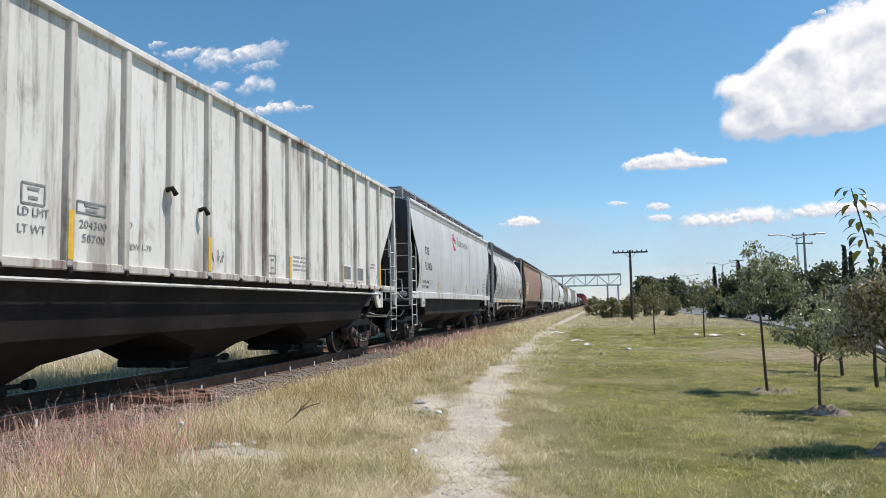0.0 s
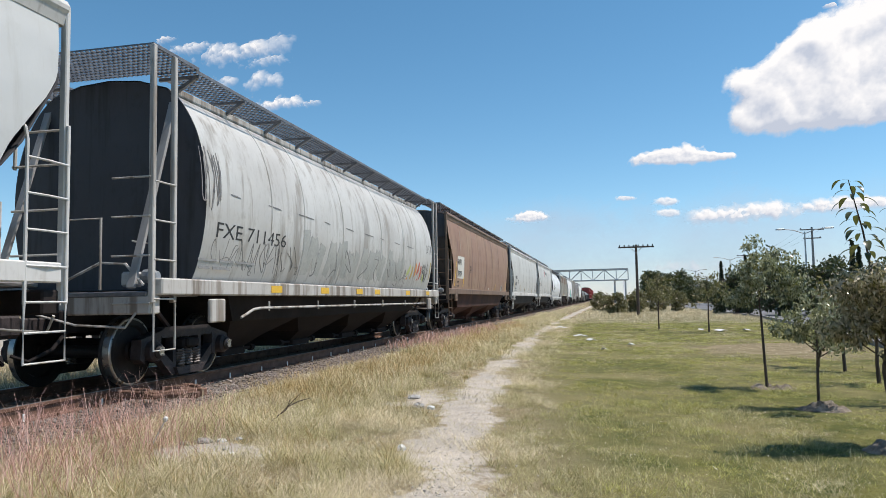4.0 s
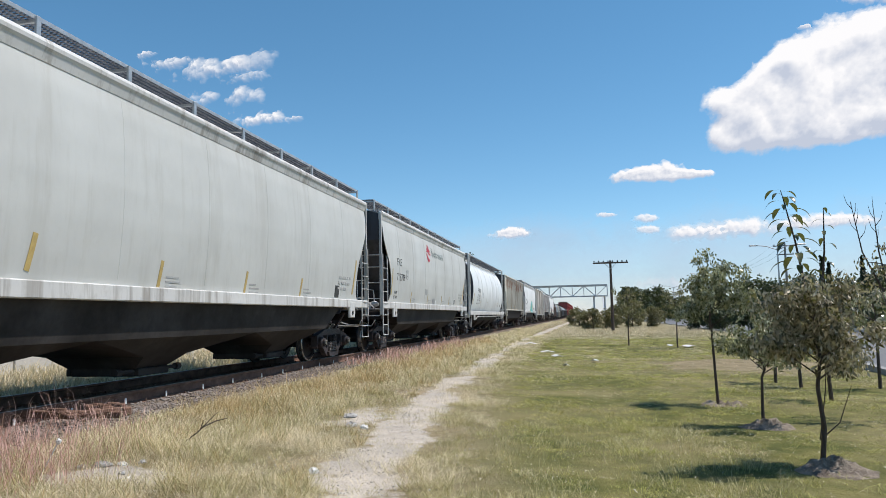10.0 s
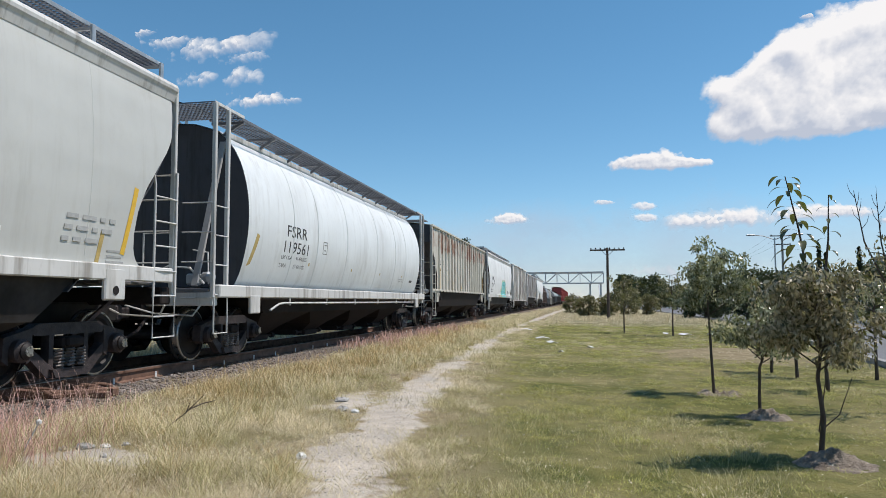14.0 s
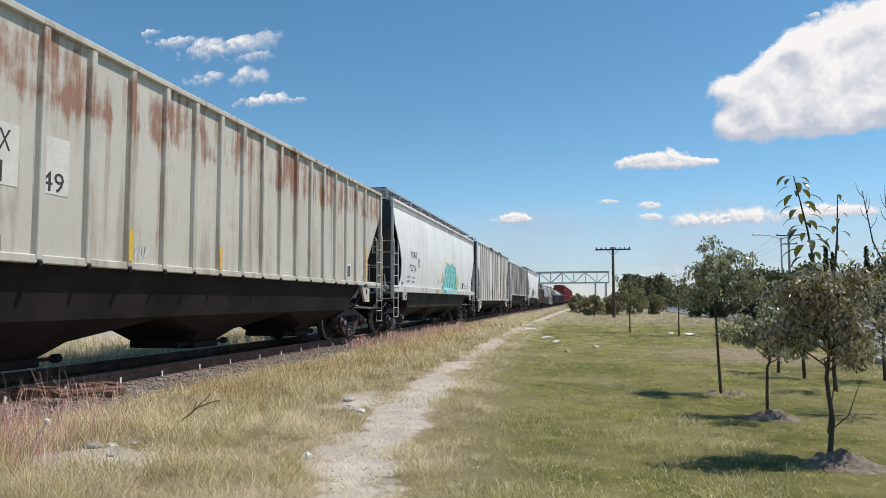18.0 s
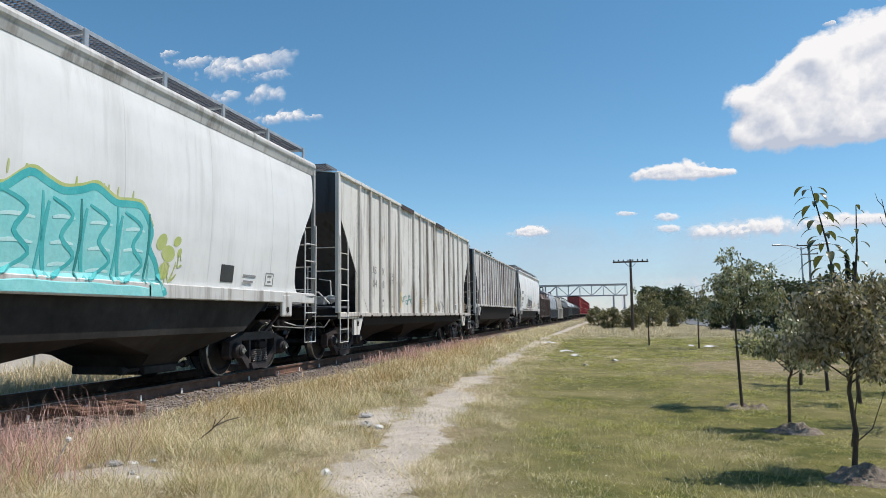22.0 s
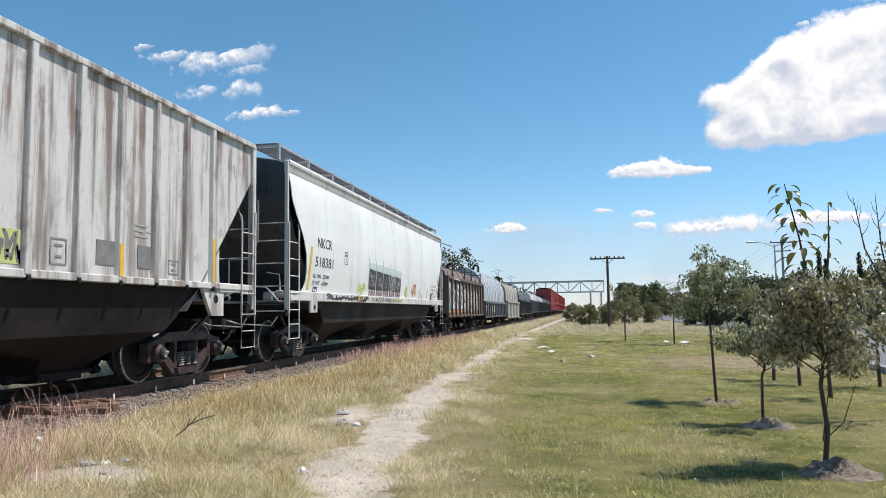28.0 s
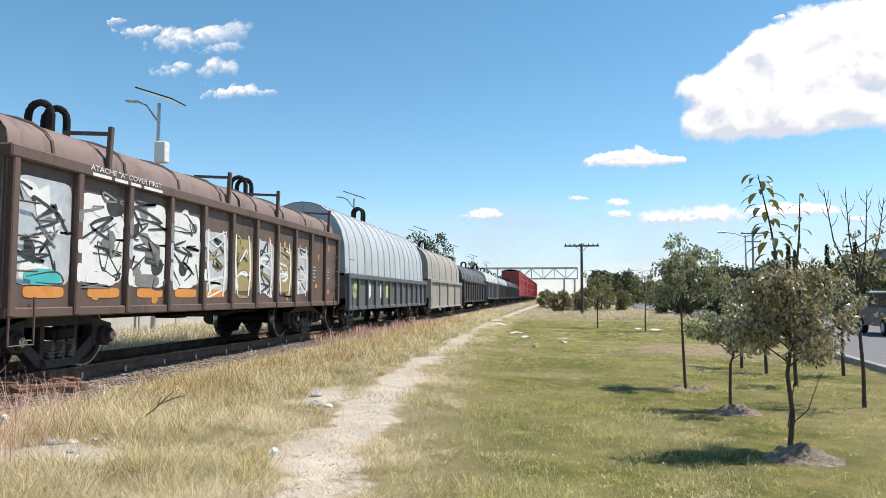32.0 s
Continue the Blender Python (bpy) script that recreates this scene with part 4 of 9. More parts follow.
def round_hopper(name, label, u0, u1, paint, trim, rail_mat, rusty=False, pipe=True, zs=1.21):
    L = u1 - u0
    h = L / 2
    car = car_base(name, label, (u0 + u1) / 2, L)
    half = [(p[0], p[1]) for p in smooth_curve(ROUND, 4)]
    ring = half + [(0.5, 4.36), (0, 4.40), (-0.5, 4.36)] + [(-x, z) for x, z in half[::-1]]
    inset = 1.15
    ys = [-h + inset + (L - 2 * inset) * k / 20 for k in range(21)]
    part("tank_shell", G().sheet([[(x, y, z) for x, z in ring] for y in ys], (0, 0, -0.02)), paint, car, smooth=True)
    for k in (3, 5, 8, 12, 15, 17):
        part("weld_seam", G().tube([(x * 1.001, ys[k], z) for x, z in half], 0.011, 5), paint, car)
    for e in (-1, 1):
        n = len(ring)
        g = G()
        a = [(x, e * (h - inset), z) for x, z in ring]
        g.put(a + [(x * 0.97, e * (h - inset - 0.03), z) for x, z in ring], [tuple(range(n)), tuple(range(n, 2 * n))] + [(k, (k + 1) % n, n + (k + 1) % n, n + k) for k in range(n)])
        part("end_plate", g, M_ENDSHADE, car, "dark flat end plate with shade put into its colour")
        for x in (-1.05, 1.05):
            part("end_brace", G().bar((x, e * (h - inset - 0.02), 4.0), (x, e * (h - 0.25), 1.3), 0.12, 0.05, 0.01), M_TRIMGREY, car)
        part("end_platform", G().box((0, e * (h - 0.6), 1.22), (2.9, 1.2, 0.07), None, 0.012), M_GRATE, car)
        part("end_sill", G().box((0, e * (h - 0.12), 1.08), (3.0, 0.22, 0.24), None, 0.02), trim, car)
        end_rungs(car, e * h, 0.95, 1.5, (1.1, 1.7, 2.2, 2.7), trim)
        add_coupler(car, e * (h + 0.05), e)
        for s in (-1, 1):
            for ins, zt in ((0.04, 4.42), (0.50, 4.40)):
                part("end_post", G().box((s * 1.50, e * (h - ins), (1.1 + zt) / 2), (0.07, 0.07, zt - 1.1), None, 0.01), trim, car)
            for z in (1.15, 1.65, 2.15, 2.65):
                part("rung", G().tube([(s * 1.53, e * (h - 0.04), z), (s * 1.53, e * (h - 0.50), z)], 0.013, 6), trim, car)
            st = G().tube([(s * 1.53, e * (h - 0.04), 1.1), (s * 1.53, e * (h - 0.04), 0.5), (s * 1.53, e * (h - 0.5), 0.5), (s * 1.53, e * (h - 0.5), 1.1)], 0.016, 6)
            part("stirrup_step", st, trim, car)
        grating(car, -1.5, 1.5, *sorted((e * (h - 0.02), e * (h - 1.1))), 4.42, M_GRATE, 0.10, rail_mat)
    for s in (-1, 1):
        part("side_sill", G().box((s * 1.50, 0, zs), (0.16, L - 0.3, 0.22), None, 0.02), trim, car, "wide side sill")
        part("roof_edge", G().box((s * 1.08, 0, 4.15), (0.06, L - 2.4, 0.12), None, 0.01), trim, car)
        grating(car, *((0.80, 1.45) if s > 0 else (-1.45, -0.80)), -h + 1.1, h - 1.1, 4.40, M_GRATE, 0.10, M_GRATE)
        for i in range(11):
            y = -h + 1.2 + (L - 2.4) * i / 10
            part("walkway_bracket", G().bar((s * 1.02, y, 4.12), (s * 1.42, y, 4.36), 0.05).bar((s * 0.8, y, 4.35), (s * 1.45, y, 4.35), 0.045), M_GRATE, car)
        for e in (-1, 1):
            part("jacking_pad", G().box((s * 1.56, e * (h - 1.5), 0.98), (0.06, 0.42, 0.34), None, 0.02), trim, car)
        if pipe:
            yy = -h + 2.3
            part("handrail", G().tube([(s * 1.52, yy, 0.86), (s * 1.55, yy + 0.35, 0.98), (s * 1.55, yy + 0.6, 1.0), (s * 1.55, h - 2.0, 1.0)], 0.022, 7), trim, car)
            for i in range(6):
                y = -h + 3.2 + (L - 5.4) * i / 5
                part("handrail_bracket", G().box((s * 1.55, y, 1.03), (0.03, 0.03, 0.16), None, 0.004), trim, car)
    for e in (-1, 1):
        end_gear(car, e * h, e, trim)
    brake_gear(car, h - 0.45, 1, M_GALV)
    hopper_bays(car, 4, L - 4.4, 1.25, 1.34, M_BAYBLACK_SHADE)
    add_trucks(car, (-(h - 1.55), h - 1.55), rusty)
    return car, h


# -- straight-sided hopper with outside posts --
def ribbed_hopper(name, label, u0, u1, paint, post_paint, ys, zb=1.25, rusty=True, sill=None, pipe=False, zt=4.22):
    L = u1 - u0
    h = L / 2
    car = car_base(name, label, (u0 + u1) / 2, L)
    X = 1.50
    cut = [(0.10, zt), (0.10, 3.5), (1.30, 2.15), (1.30, zb + 0.03)]
    hp = zt - 0.02 - zb
    for s in (-1, 1):
        ring = [(-h + i, z) for i, z in cut] + [(h - i, z) for i, z in cut[::-1]]
        part("side_sheet", G().prism(ring, 0, s * X, s * (X - 0.02)), paint, car)
        part("top_chord", G().box((s * (X + 0.02), 0, zt - 0.02), (0.10, L - 0.1, 0.09), None, 0.012), paint, car)
        part("side_sill", G().box((s * (X + 0.01), 0, zb), (0.08, L - 0.2, 0.10), None, 0.012), sill or post_paint, car)
        for i, y in enumerate(ys):
            g = G().prism([(s * X, y - 0.078), (s * X, y + 0.078), (s * (X + 0.05), y + 0.052), (s * (X + 0.06), y + 0.042), (s * (X + 0.06), y - 0.042), (s * (X + 0.05), y - 0.052)], 2, zb, zb + hp)
            part("side_post", g, post_paint, car)
            part("post_foot", G().box((s * (X + 0.05), y, zb - 0.05), (0.06, 0.06, 0.07), None, 0.01), M_UNDER, car)
        if pipe:
            part("train_pipe", G().tube([(s * 1.52, -h + 1.6, zb - 0.16), (s * 1.52, h - 1.6, zb - 0.16)], 0.022, 7), M_TRIMPALE, car, "thin white pipe under the sill")
        for e in (-1, 1):
            part("corner_post", G().box((s * (X + 0.0), e * (h - 0.06), (zt + 1.12) / 2), (0.10, 0.14, zt - 1.12), None, 0.012), paint, car)
            part("end_rail", G().box((s * (X + 0.0), e * (h - 0.7), zb - 0.02), (0.06, 1.25, 0.16), None, 0.012), post_paint, car)
            pad = [(e * (h - 1.15), zb - 0.05), (e * (h - 1.85), zb - 0.05), (e * (h - 1.55), zb - 0.5), (e * (h - 1.15), zb - 0.5)]
            part("jacking_pad", G().prism(pad, 0, s * (X + 0.01), s * (X - 0.05)), paint, car)
            part("jack_hole", G().lathe([(0.0, 0.0), (0.07, 0.0), (0.07, 0.004), (0.0, 0.004)], (s * (X + 0.012), e * (h - 1.42), zb - 0.22), 0, 12), M_UNDER, car)
            ladder(car, s * (X + 0.06), e * (h - 0.05), e * (h - 0.58), 1.02, 2.95, 5, paint)
    part("roof", G().sheet([[(x, y, z) for x, z in ((-X, zt), (-0.7, zt + 0.12), (0, zt + 0.16), (0.7, zt + 0.12), (X, zt))] for y in (-h + 0.08, h - 0.08)], (0, 0, -0.02)), paint, car)
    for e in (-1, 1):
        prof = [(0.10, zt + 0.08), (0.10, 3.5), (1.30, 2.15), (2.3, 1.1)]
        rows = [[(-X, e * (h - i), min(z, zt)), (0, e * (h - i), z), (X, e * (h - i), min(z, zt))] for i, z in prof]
        part("end_sheet", G().sheet(rows, (0, -e * 0.03, 0)), M_ENDSHADE, car, "sloping end sheet with shade put into its colour")
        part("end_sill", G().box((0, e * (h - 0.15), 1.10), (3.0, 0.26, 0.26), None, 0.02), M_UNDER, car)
        part("end_platform", G().box((0, e * (h - 0.7), 1.26), (2.7, 1.2, 0.05), None, 0.01), M_GRATE, car)
        end_rungs(car, e * (h + 0.01), 0.8, 1.5, (1.05, 1.5, 2.1, 2.65), paint)
        add_coupler(car, e * (h + 0.05), e)
        end_gear(car, e * h, e, paint)
        grating(car, -1.2, 1.2, *sorted((e * (h - 0.02), e * (h - 0.75))), zt + 0.20, M_GRATE, 0.07)
    for s in (-1, 1):
        grating(car, *((0.35, 0.95) if s > 0 else (-0.95, -0.35)), -h + 0.7, h - 0.7, zt + 0.16, M_GRATE, 0.10)
    brake_gear(car, h - 0.3, 1, M_GALV)
    hopper_bays(car, 3, L - 3.4, zb, 1.46, M_BAYBLACK_SHADE)
    add_trucks(car, (-(h - 1.55), h - 1.55), rusty)
    return car, h


# -- coil gondola and its hoods --
def coil_car(name, label, u0, u1, body_mat, hood_mat, hoods=2, zt=2.55, rise=0.95, posts=12, loops=True, stakes=False, hood_ribs=4, loop_shift=(0.0, 0.0), half=1.45, zb=0.77, power=0.75):
    L = u1 - u0
    h = L / 2
    car = car_base(name, label, (u0 + u1) / 2, L)
    for s in (-1, 1):
        part("gondola_side", G().box((s * half, 0, (zt + zb) / 2), (0.05, L - 0.1, zt - zb), None, 0.01), body_mat, car)
        part("top_rail", G().box((s * (half + 0.03), 0, zt), (0.18, L - 0.02, 0.16), None, 0.02), body_mat, car)
        part("side_sill", G().box((s * (half + 0.02), 0, zb + 0.05), (0.12, L - 0.1, 0.12), None, 0.015), body_mat, car)
        for i in range(posts):
            y = -h + 0.12 + (L - 0.24) * i / (posts - 1)
            part("side_post", G().box((s * (half + 0.06), y, (zt + zb) / 2 - 0.02), (0.10, 0.11, zt - zb - 0.05), None, 0.015), body_mat, car)
        for e in (-1, 1):
            st = G().tube([(s * (half + 0.08), e * (h - 0.1), 1.0), (s * (half + 0.08), e * (h - 0.1), 0.45), (s * (half + 0.08), e * (h - 0.5), 0.45), (s * (half + 0.08), e * (h - 0.5), 1.0)], 0.016, 6)
            part("stirrup_step", st, body_mat, car)
            for z in (1.3, 1.7, 2.1):
                part("rung", G().tube([(s * (half + 0.08), e * (h - 0.06), z), (s * (half + 0.1), e * (h - 0.5), z)], 0.013, 6), body_mat, car)
    for e in (-1, 1):
        part("gondola_end", G().box((0, e * (h - 0.05), (zt + 0.95) / 2), (2 * half, 0.06, zt - 0.95), None, 0.01), body_mat, car)
        add_coupler(car, e * (h + 0.05), e)
    part("floor_deck", G().box((0, 0, 1.05), (2 * half - 0.1, L - 0.2, 0.12)), M_UNDER, car)
    part("centre_sill", G().box((0, 0, 0.82), (0.6, L - 0.3, 0.34), None, 0.02), M_UNDER, car)
    for y in (-0.9, 0.1, 0.9):
        part("brake_rigging", G().box((0.5, y, 0.72), (0.5, 0.4, 0.22), None, 0.04).tube([(0.8, y - 0.8, 0.66), (0.85, y + 0.9, 0.70)], 0.025, 6), M_UNDER, car)
    seg = (L - 0.2) / hoods
    R = half - 0.06
    for k in range(hoods):
        ya = -h + 0.1 + seg * k + 0.05
        yb = ya + seg - 0.1
        arc = []
        for i in range(15):
            a = math.pi * i / 14
            x = -R * math.cos(a)
            arc.append((x, zt + 0.08 + rise * math.sin(a) ** power))
        hood = part("hood", G().sheet([[(x, ya + (yb - ya) * j / 8, z) for x, z in arc] for j in range(9)], (0, 0, -0.02)), hood_mat, car, "arched removable steel coil cover", smooth=True)
        for y in (ya, yb):
            n = len(arc)
            e = 1 if y == yb else -1
            part("hood_end", G().put([(x, y, z) for x, z in arc] + [(x, y - e * 0.02, z) for x, z in arc], [tuple(range(n)), tuple(range(n, 2 * n))] + [(i, (i + 1) % n, n + (i + 1) % n, n + i) for i in range(n)]), hood_mat, hood)
        for j in range(hood_ribs):
            y = ya + (yb - ya) * (j + 0.5) / hood_ribs
            part("hood_rib", G().tube([(x * 1.004, y, z + 0.008) for x, z in arc], 0.026, 5), body_mat if stakes else hood_mat, hood)
        if loops:
            zc = zt + 0.08 + rise
            for y in ((ya + yb) / 2 - 0.17 + loop_shift[k], (ya + yb) / 2 + 0.17 + loop_shift[k]):
                g = G().tube([(-0.19, y, zc - 0.03)] + [(-0.19 * math.cos(math.pi * i / 8), y, zc + 0.36 + 0.19 * math.sin(math.pi * i / 8)) for i in range(9)] + [(0.19, y, zc - 0.03)], 0.055, 8)
                part("lifting_loop", g, M_UNDER, hood, "dark steel lifting loop")
        if stakes:
            for y in (ya + seg * 0.30, yb - seg * 0.08):
                g = G().bar((half - 0.05, y, zt + 0.05), (half - 0.02, y, zt + 0.72), 0.07, 0.07, 0.01)
                g.bar((half - 0.04, y, zt + 0.62), (half - 0.75, y, zt + 0.66), 0.05)
                part("stacking_stake", g, body_mat, hood)
    add_trucks(car, (-(h - 1.58), h - 1.58), False)
    return car, h


def auto_rack(name, label, u0, u1):
    L = u1 - u0
    h = L / 2
    car = car_base(name, label, (u0 + u1) / 2, L)
    for s in (-1, 1):
        n = 14
        for lv, (za, zb) in enumerate(((1.15, 2.75), (2.8, 4.35), (4.4, 5.45))):
            for i in range(n):
                ya, yb = -h + 0.2 + (L - 0.4) * i / n, -h + 0.2 + (L - 0.4) * (i + 1) / n
                part("side_panel", G().box((s * 1.5, (ya + yb) / 2, (za + zb) / 2), (0.03, yb - ya - 0.10, zb - za - 0.05), None, 0.008), M_RACKRED, car)
        for i in range(n + 1):
            y = -h + 0.2 + (L - 0.4) * i / n
            part("side_post", G().box((s * 1.50, y, 3.25), (0.12, 0.10, 4.4), None, 0.01), M_RACKRED2, car)
        for z in (1.1, 2.77, 4.37, 5.5):
            part("side_rail", G().box((s * 1.51, 0, z), (0.12, L - 0.2, 0.10), None, 0.01), M_RACKRED2, car)
    part("roof", G().sheet([[(x, y, z) for x, z in ((-1.5, 5.5), (-0.9, 5.68), (0, 5.74), (0.9, 5.68), (1.5, 5.5))] for y in (-h, h)], (0, 0, -0.03)), M_GALV, car)
    for e in (-1, 1):
        for s in (-1, 1):
            part("end_door", G().box((s * 0.72, e * (h - 0.15), 3.3), (1.42, 0.06, 4.3), None, 0.01), M_RACKRED2, car)
        add_coupler(car, e * (h + 0.05), e)
    part("deck", G().box((0, 0, 1.0), (2.9, L - 0.1, 0.25), None, 0.02), M_UNDER, car)
    add_trucks(car, (-(h - 3.0), h - 3.0), False)
    return car


# End sheets face away from the sun; their shade is in this colour.
M_ENDSHADE = weathered("end_sheet_shade_grey", (0.062, 0.062, 0.070), (0.025, 0.022, 0.02), dirt_amt=0.5, rust_lo=0.75)
M_RACKRED = plain("rack_red", (0.52, 0.05, 0.05), (0.60, 0.08, 0.07), 0.5, 1.0)
M_RACKRED2 = plain("rack_red_frame", (0.26, 0.04, 0.04), (0.34, 0.06, 0.055), 0.55, 1.0)
P_A = weathered("paint_chalk_white", (0.75, 0.73, 0.69), (0.27, 0.225, 0.18), (0.21, 0.14, 0.10), 0.55, 0.59, 0.65, (3.55, 4.3, 0.05), (0.63, 0.615, 0.57))
P_AP = weathered("post_chalk_brown", (0.58, 0.54, 0.49), (0.22, 0.165, 0.135), (0.20, 0.115, 0.085), 0.8, 0.55, 0.65)
P_GREY = weathered("paint_light_grey", (0.56, 0.57, 0.56), (0.40, 0.38, 0.34), (0.30, 0.2, 0.13), 0.22, 0.78, 0.5)
P_GREY2 = weathered("paint_pale_grey", (0.55, 0.55, 0.52), (0.40, 0.38, 0.33), (0.30, 0.2, 0.13), 0.18, 0.80, 0.5)
P_C = weathered("paint_old_silver", (0.56, 0.555, 0.53), (0.29, 0.26, 0.22), (0.22, 0.155, 0.12), 0.6, 0.68, 0.5, None, (0.44, 0.43, 0.41), sl=0.55)
P_D = weathered("paint_faded_brown", (0.30, 0.17, 0.115), (0.19, 0.095, 0.065), (0.35, 0.315, 0.25), 0.6, 0.565, 0.6, None, (0.34, 0.235, 0.16), sl=0.50)
P_G = weathered("paint_white", (0.76, 0.78, 0.78), (0.42, 0.40, 0.36), (0.3, 0.2, 0.14), 0.18, 0.80, 0.45)
P_H = weathered("paint_grey_rusted", (0.55, 0.525, 0.455), (0.34, 0.27, 0.19), (0.27, 0.125, 0.075), 0.5, 0.60, 0.6, (3.05, 3.9, 0.15))
P_I = weathered("paint_clean_white", (0.80, 0.80, 0.785), (0.45, 0.43, 0.39), (0.3, 0.2, 0.14), 0.14, 0.84, 0.45)
P_J = weathered("paint_dull_white", (0.72, 0.70, 0.65), (0.30, 0.24, 0.19), (0.26, 0.15, 0.10), 0.65, 0.64, 0.6, (3.7, 4.3, 0.05))
P_JP = weathered("post_dull_brown", (0.56, 0.52, 0.47), (0.24, 0.19, 0.155), (0.20, 0.12, 0.09), 0.8, 0.56, 0.65)
P_K = weathered("paint_dull_grey", (0.62, 0.60, 0.575), (0.25, 0.205, 0.18), (0.20, 0.135, 0.115), 0.8, 0.59, 0.6, (3.0, 4.0, 0.08), sl=0.47)
P_M = weathered("paint_coil_brown", (0.13, 0.085, 0.07), (0.07, 0.05, 0.04), (0.20, 0.10, 0.065), 0.5, 0.62, 0.6)
P_MH = weathered("paint_hood_brown", (0.22, 0.155, 0.135), (0.12, 0.085, 0.07), (0.26, 0.14, 0.10), 0.5, 0.64, 0.6)
P_N = weathered("paint_slate", (0.115, 0.125, 0.135), (0.06, 0.055, 0.05), (0.2, 0.12, 0.08), 0.4, 0.7, 0.6)
P_NH = weathered("paint_hood_blue_grey", (0.45, 0.49, 0.52), (0.28, 0.28, 0.27), (0.25, 0.17, 0.12), 0.3, 0.74, 0.5)
P_O = weathered("paint_beige", (0.34, 0.32, 0.28), (0.26, 0.22, 0.17), (0.25, 0.16, 0.1), 0.4, 0.7, 0.6)
P_DK = weathered("paint_near_black", (0.05, 0.047, 0.046), (0.09, 0.075, 0.065), (0.15, 0.08, 0.06), 0.4, 0.7, 0.6)
P_QH = weathered("paint_hood_white", (0.60, 0.60, 0.58), (0.35, 0.32, 0.28), (0.25, 0.16, 0.1), 0.3, 0.74, 0.5)
M_TRIMPALE = weathered("trim_pale", (0.62, 0.61, 0.585), (0.27, 0.24, 0.205), (0.26, 0.16, 0.11), 0.55, 0.72, 0.55)
M_TRIMDIRTY = weathered("trim_dirty", (0.52, 0.50, 0.47), (0.22, 0.18, 0.145), (0.24, 0.14, 0.10), 0.8, 0.62, 0.6, sl=0.48)
M_TRIMBROWN = weathered("trim_brown", (0.19, 0.125, 0.085), (0.10, 0.06, 0.05), (0.30, 0.18, 0.11), 0.45, 0.66, 0.6)
M_TRIMDARK = weathered("trim_dark", (0.10, 0.095, 0.09), (0.06, 0.05, 0.045), (0.2, 0.12, 0.09), 0.4, 0.7, 0.6)
M_TRIMGREY = weathered("trim_grey", (0.34, 0.33, 0.32), (0.18, 0.155, 0.13), (0.24, 0.14, 0.1), 0.45, 0.66, 0.6)


# ---- the train, front to back; distances run back from a mark at its middle ----
car_a, ha = ribbed_hopper("covered_hopper_car", "chalky white ribbed covered hopper car with rust streaks", -126.28, -109.63, P_A, P_AP, [-6.97 + 0.92 * k for k in range(16)], 1.56, True, None, True)
car_b, hb = curved_hopper("covered_hopper_car", "light grey curved-side covered hopper with red and green emblem", -107.99, -91.85, P_GREY, M_TRIMPALE, M_GALV)
car_c, hc = round_hopper("covered_hopper_car", "stained silver round-bodied covered hopper with scrawled graffiti", -90.36, -74.30, P_C, M_TRIMDIRTY, M_GRATE, zs=1.31)
car_d, hd = curved_hopper("covered_hopper_car", "faded rust-brown covered hopper with pale number panel", -72.81, -55.52, P_D, M_TRIMBROWN, M_TRIMDARK, bay_mat=M_BAYBROWN)
car_e, he = curved_hopper("covered_hopper_car", "clean light grey curved-side covered hopper", -54.07, -36.30, P_GREY2, M_TRIMPALE, M_GALV)
car_f, hf = curved_hopper("covered_hopper_car", "light grey curved-side covered hopper with red and green emblem", -34.80, -18.88, P_GREY2, M_TRIMPALE, M_GALV)
car_g, hg = round_hopper("covered_hopper_car", "white round-bodied covered hopper with ends coloured dark for shade", -17.70, -1.11, P_G, M_TRIMPALE, M_TRIMPALE)
car_h, hh = ribbed_hopper("covered_hopper_car", "grey ribbed covered hopper with a rust band", 0.38, 17.47, P_H, P_H, [-6.90 + 0.8118 * k for k in range(18)], 1.50)
car_i, hi = curved_hopper("covered_hopper_car", "white curved-side covered hopper with turquoise graffiti", 18.74, 35.73, P_I, M_TRIMPALE, M_GALV)
car_j, hj = ribbed_hopper("covered_hopper_car", "dull white ribbed covered hopper with streaks", 37.15, 53.99, P_J, P_JP, [-6.9, -6.0, -5.12, -4.22, -3.23, -1.53, -0.65, 0.42, 1.45, 3.13, 4.05, 4.95, 5.9, 6.9], 1.08, False, zt=4.44)
car_k, hk = ribbed_hopper("covered_hopper_car", "weathered grey ribbed covered hopper with brown stains", 55.42, 72.50, P_K, P_K, [-6.95 + 0.8176 * k for k in range(18)], 1.52)
car_l, hl = curved_hopper("covered_hopper_car", "bright white covered hopper with dark graffiti along the sill", 74.02, 91.14, P_I, M_TRIMPALE, M_GALV)
car_m, hm = coil_car("coil_gondola_car", "dark brown coil gondola with arched hoods and graffiti", 92.64, 105.20, P_M, P_MH, 2, 2.65, 0.60, 12, True, True, 4, (-0.62, 0.0))
car_n, hn = coil_car("coil_gondola_car", "slate gondola under one tall blue-grey ribbed hood", 106.10, 119.20, P_N, P_NH, 1, 1.62, 2.17, 13, True, False, 14, zb=0.6, power=0.62)
car_o, ho = coil_car("coil_gondola_car", "beige coil car with flat-sided covers", 120.40, 132.50, P_O, P_O, 1, 1.8, 1.75, 5, True, False, 5, zb=0.4, power=0.5)
car_p, hp = coil_car("coil_gondola_car", "dark coil gondola with grey arched hoods", 133.80, 149.80, P_DK, P_N, 2, 2.1, 1.15, 12, zb=0.6)
car_q, hq = coil_car("coil_gondola_car", "dark gondola with white arched covers", 151.10, 165.80, P_N, P_QH, 2, 2.3, 1.1, 10)
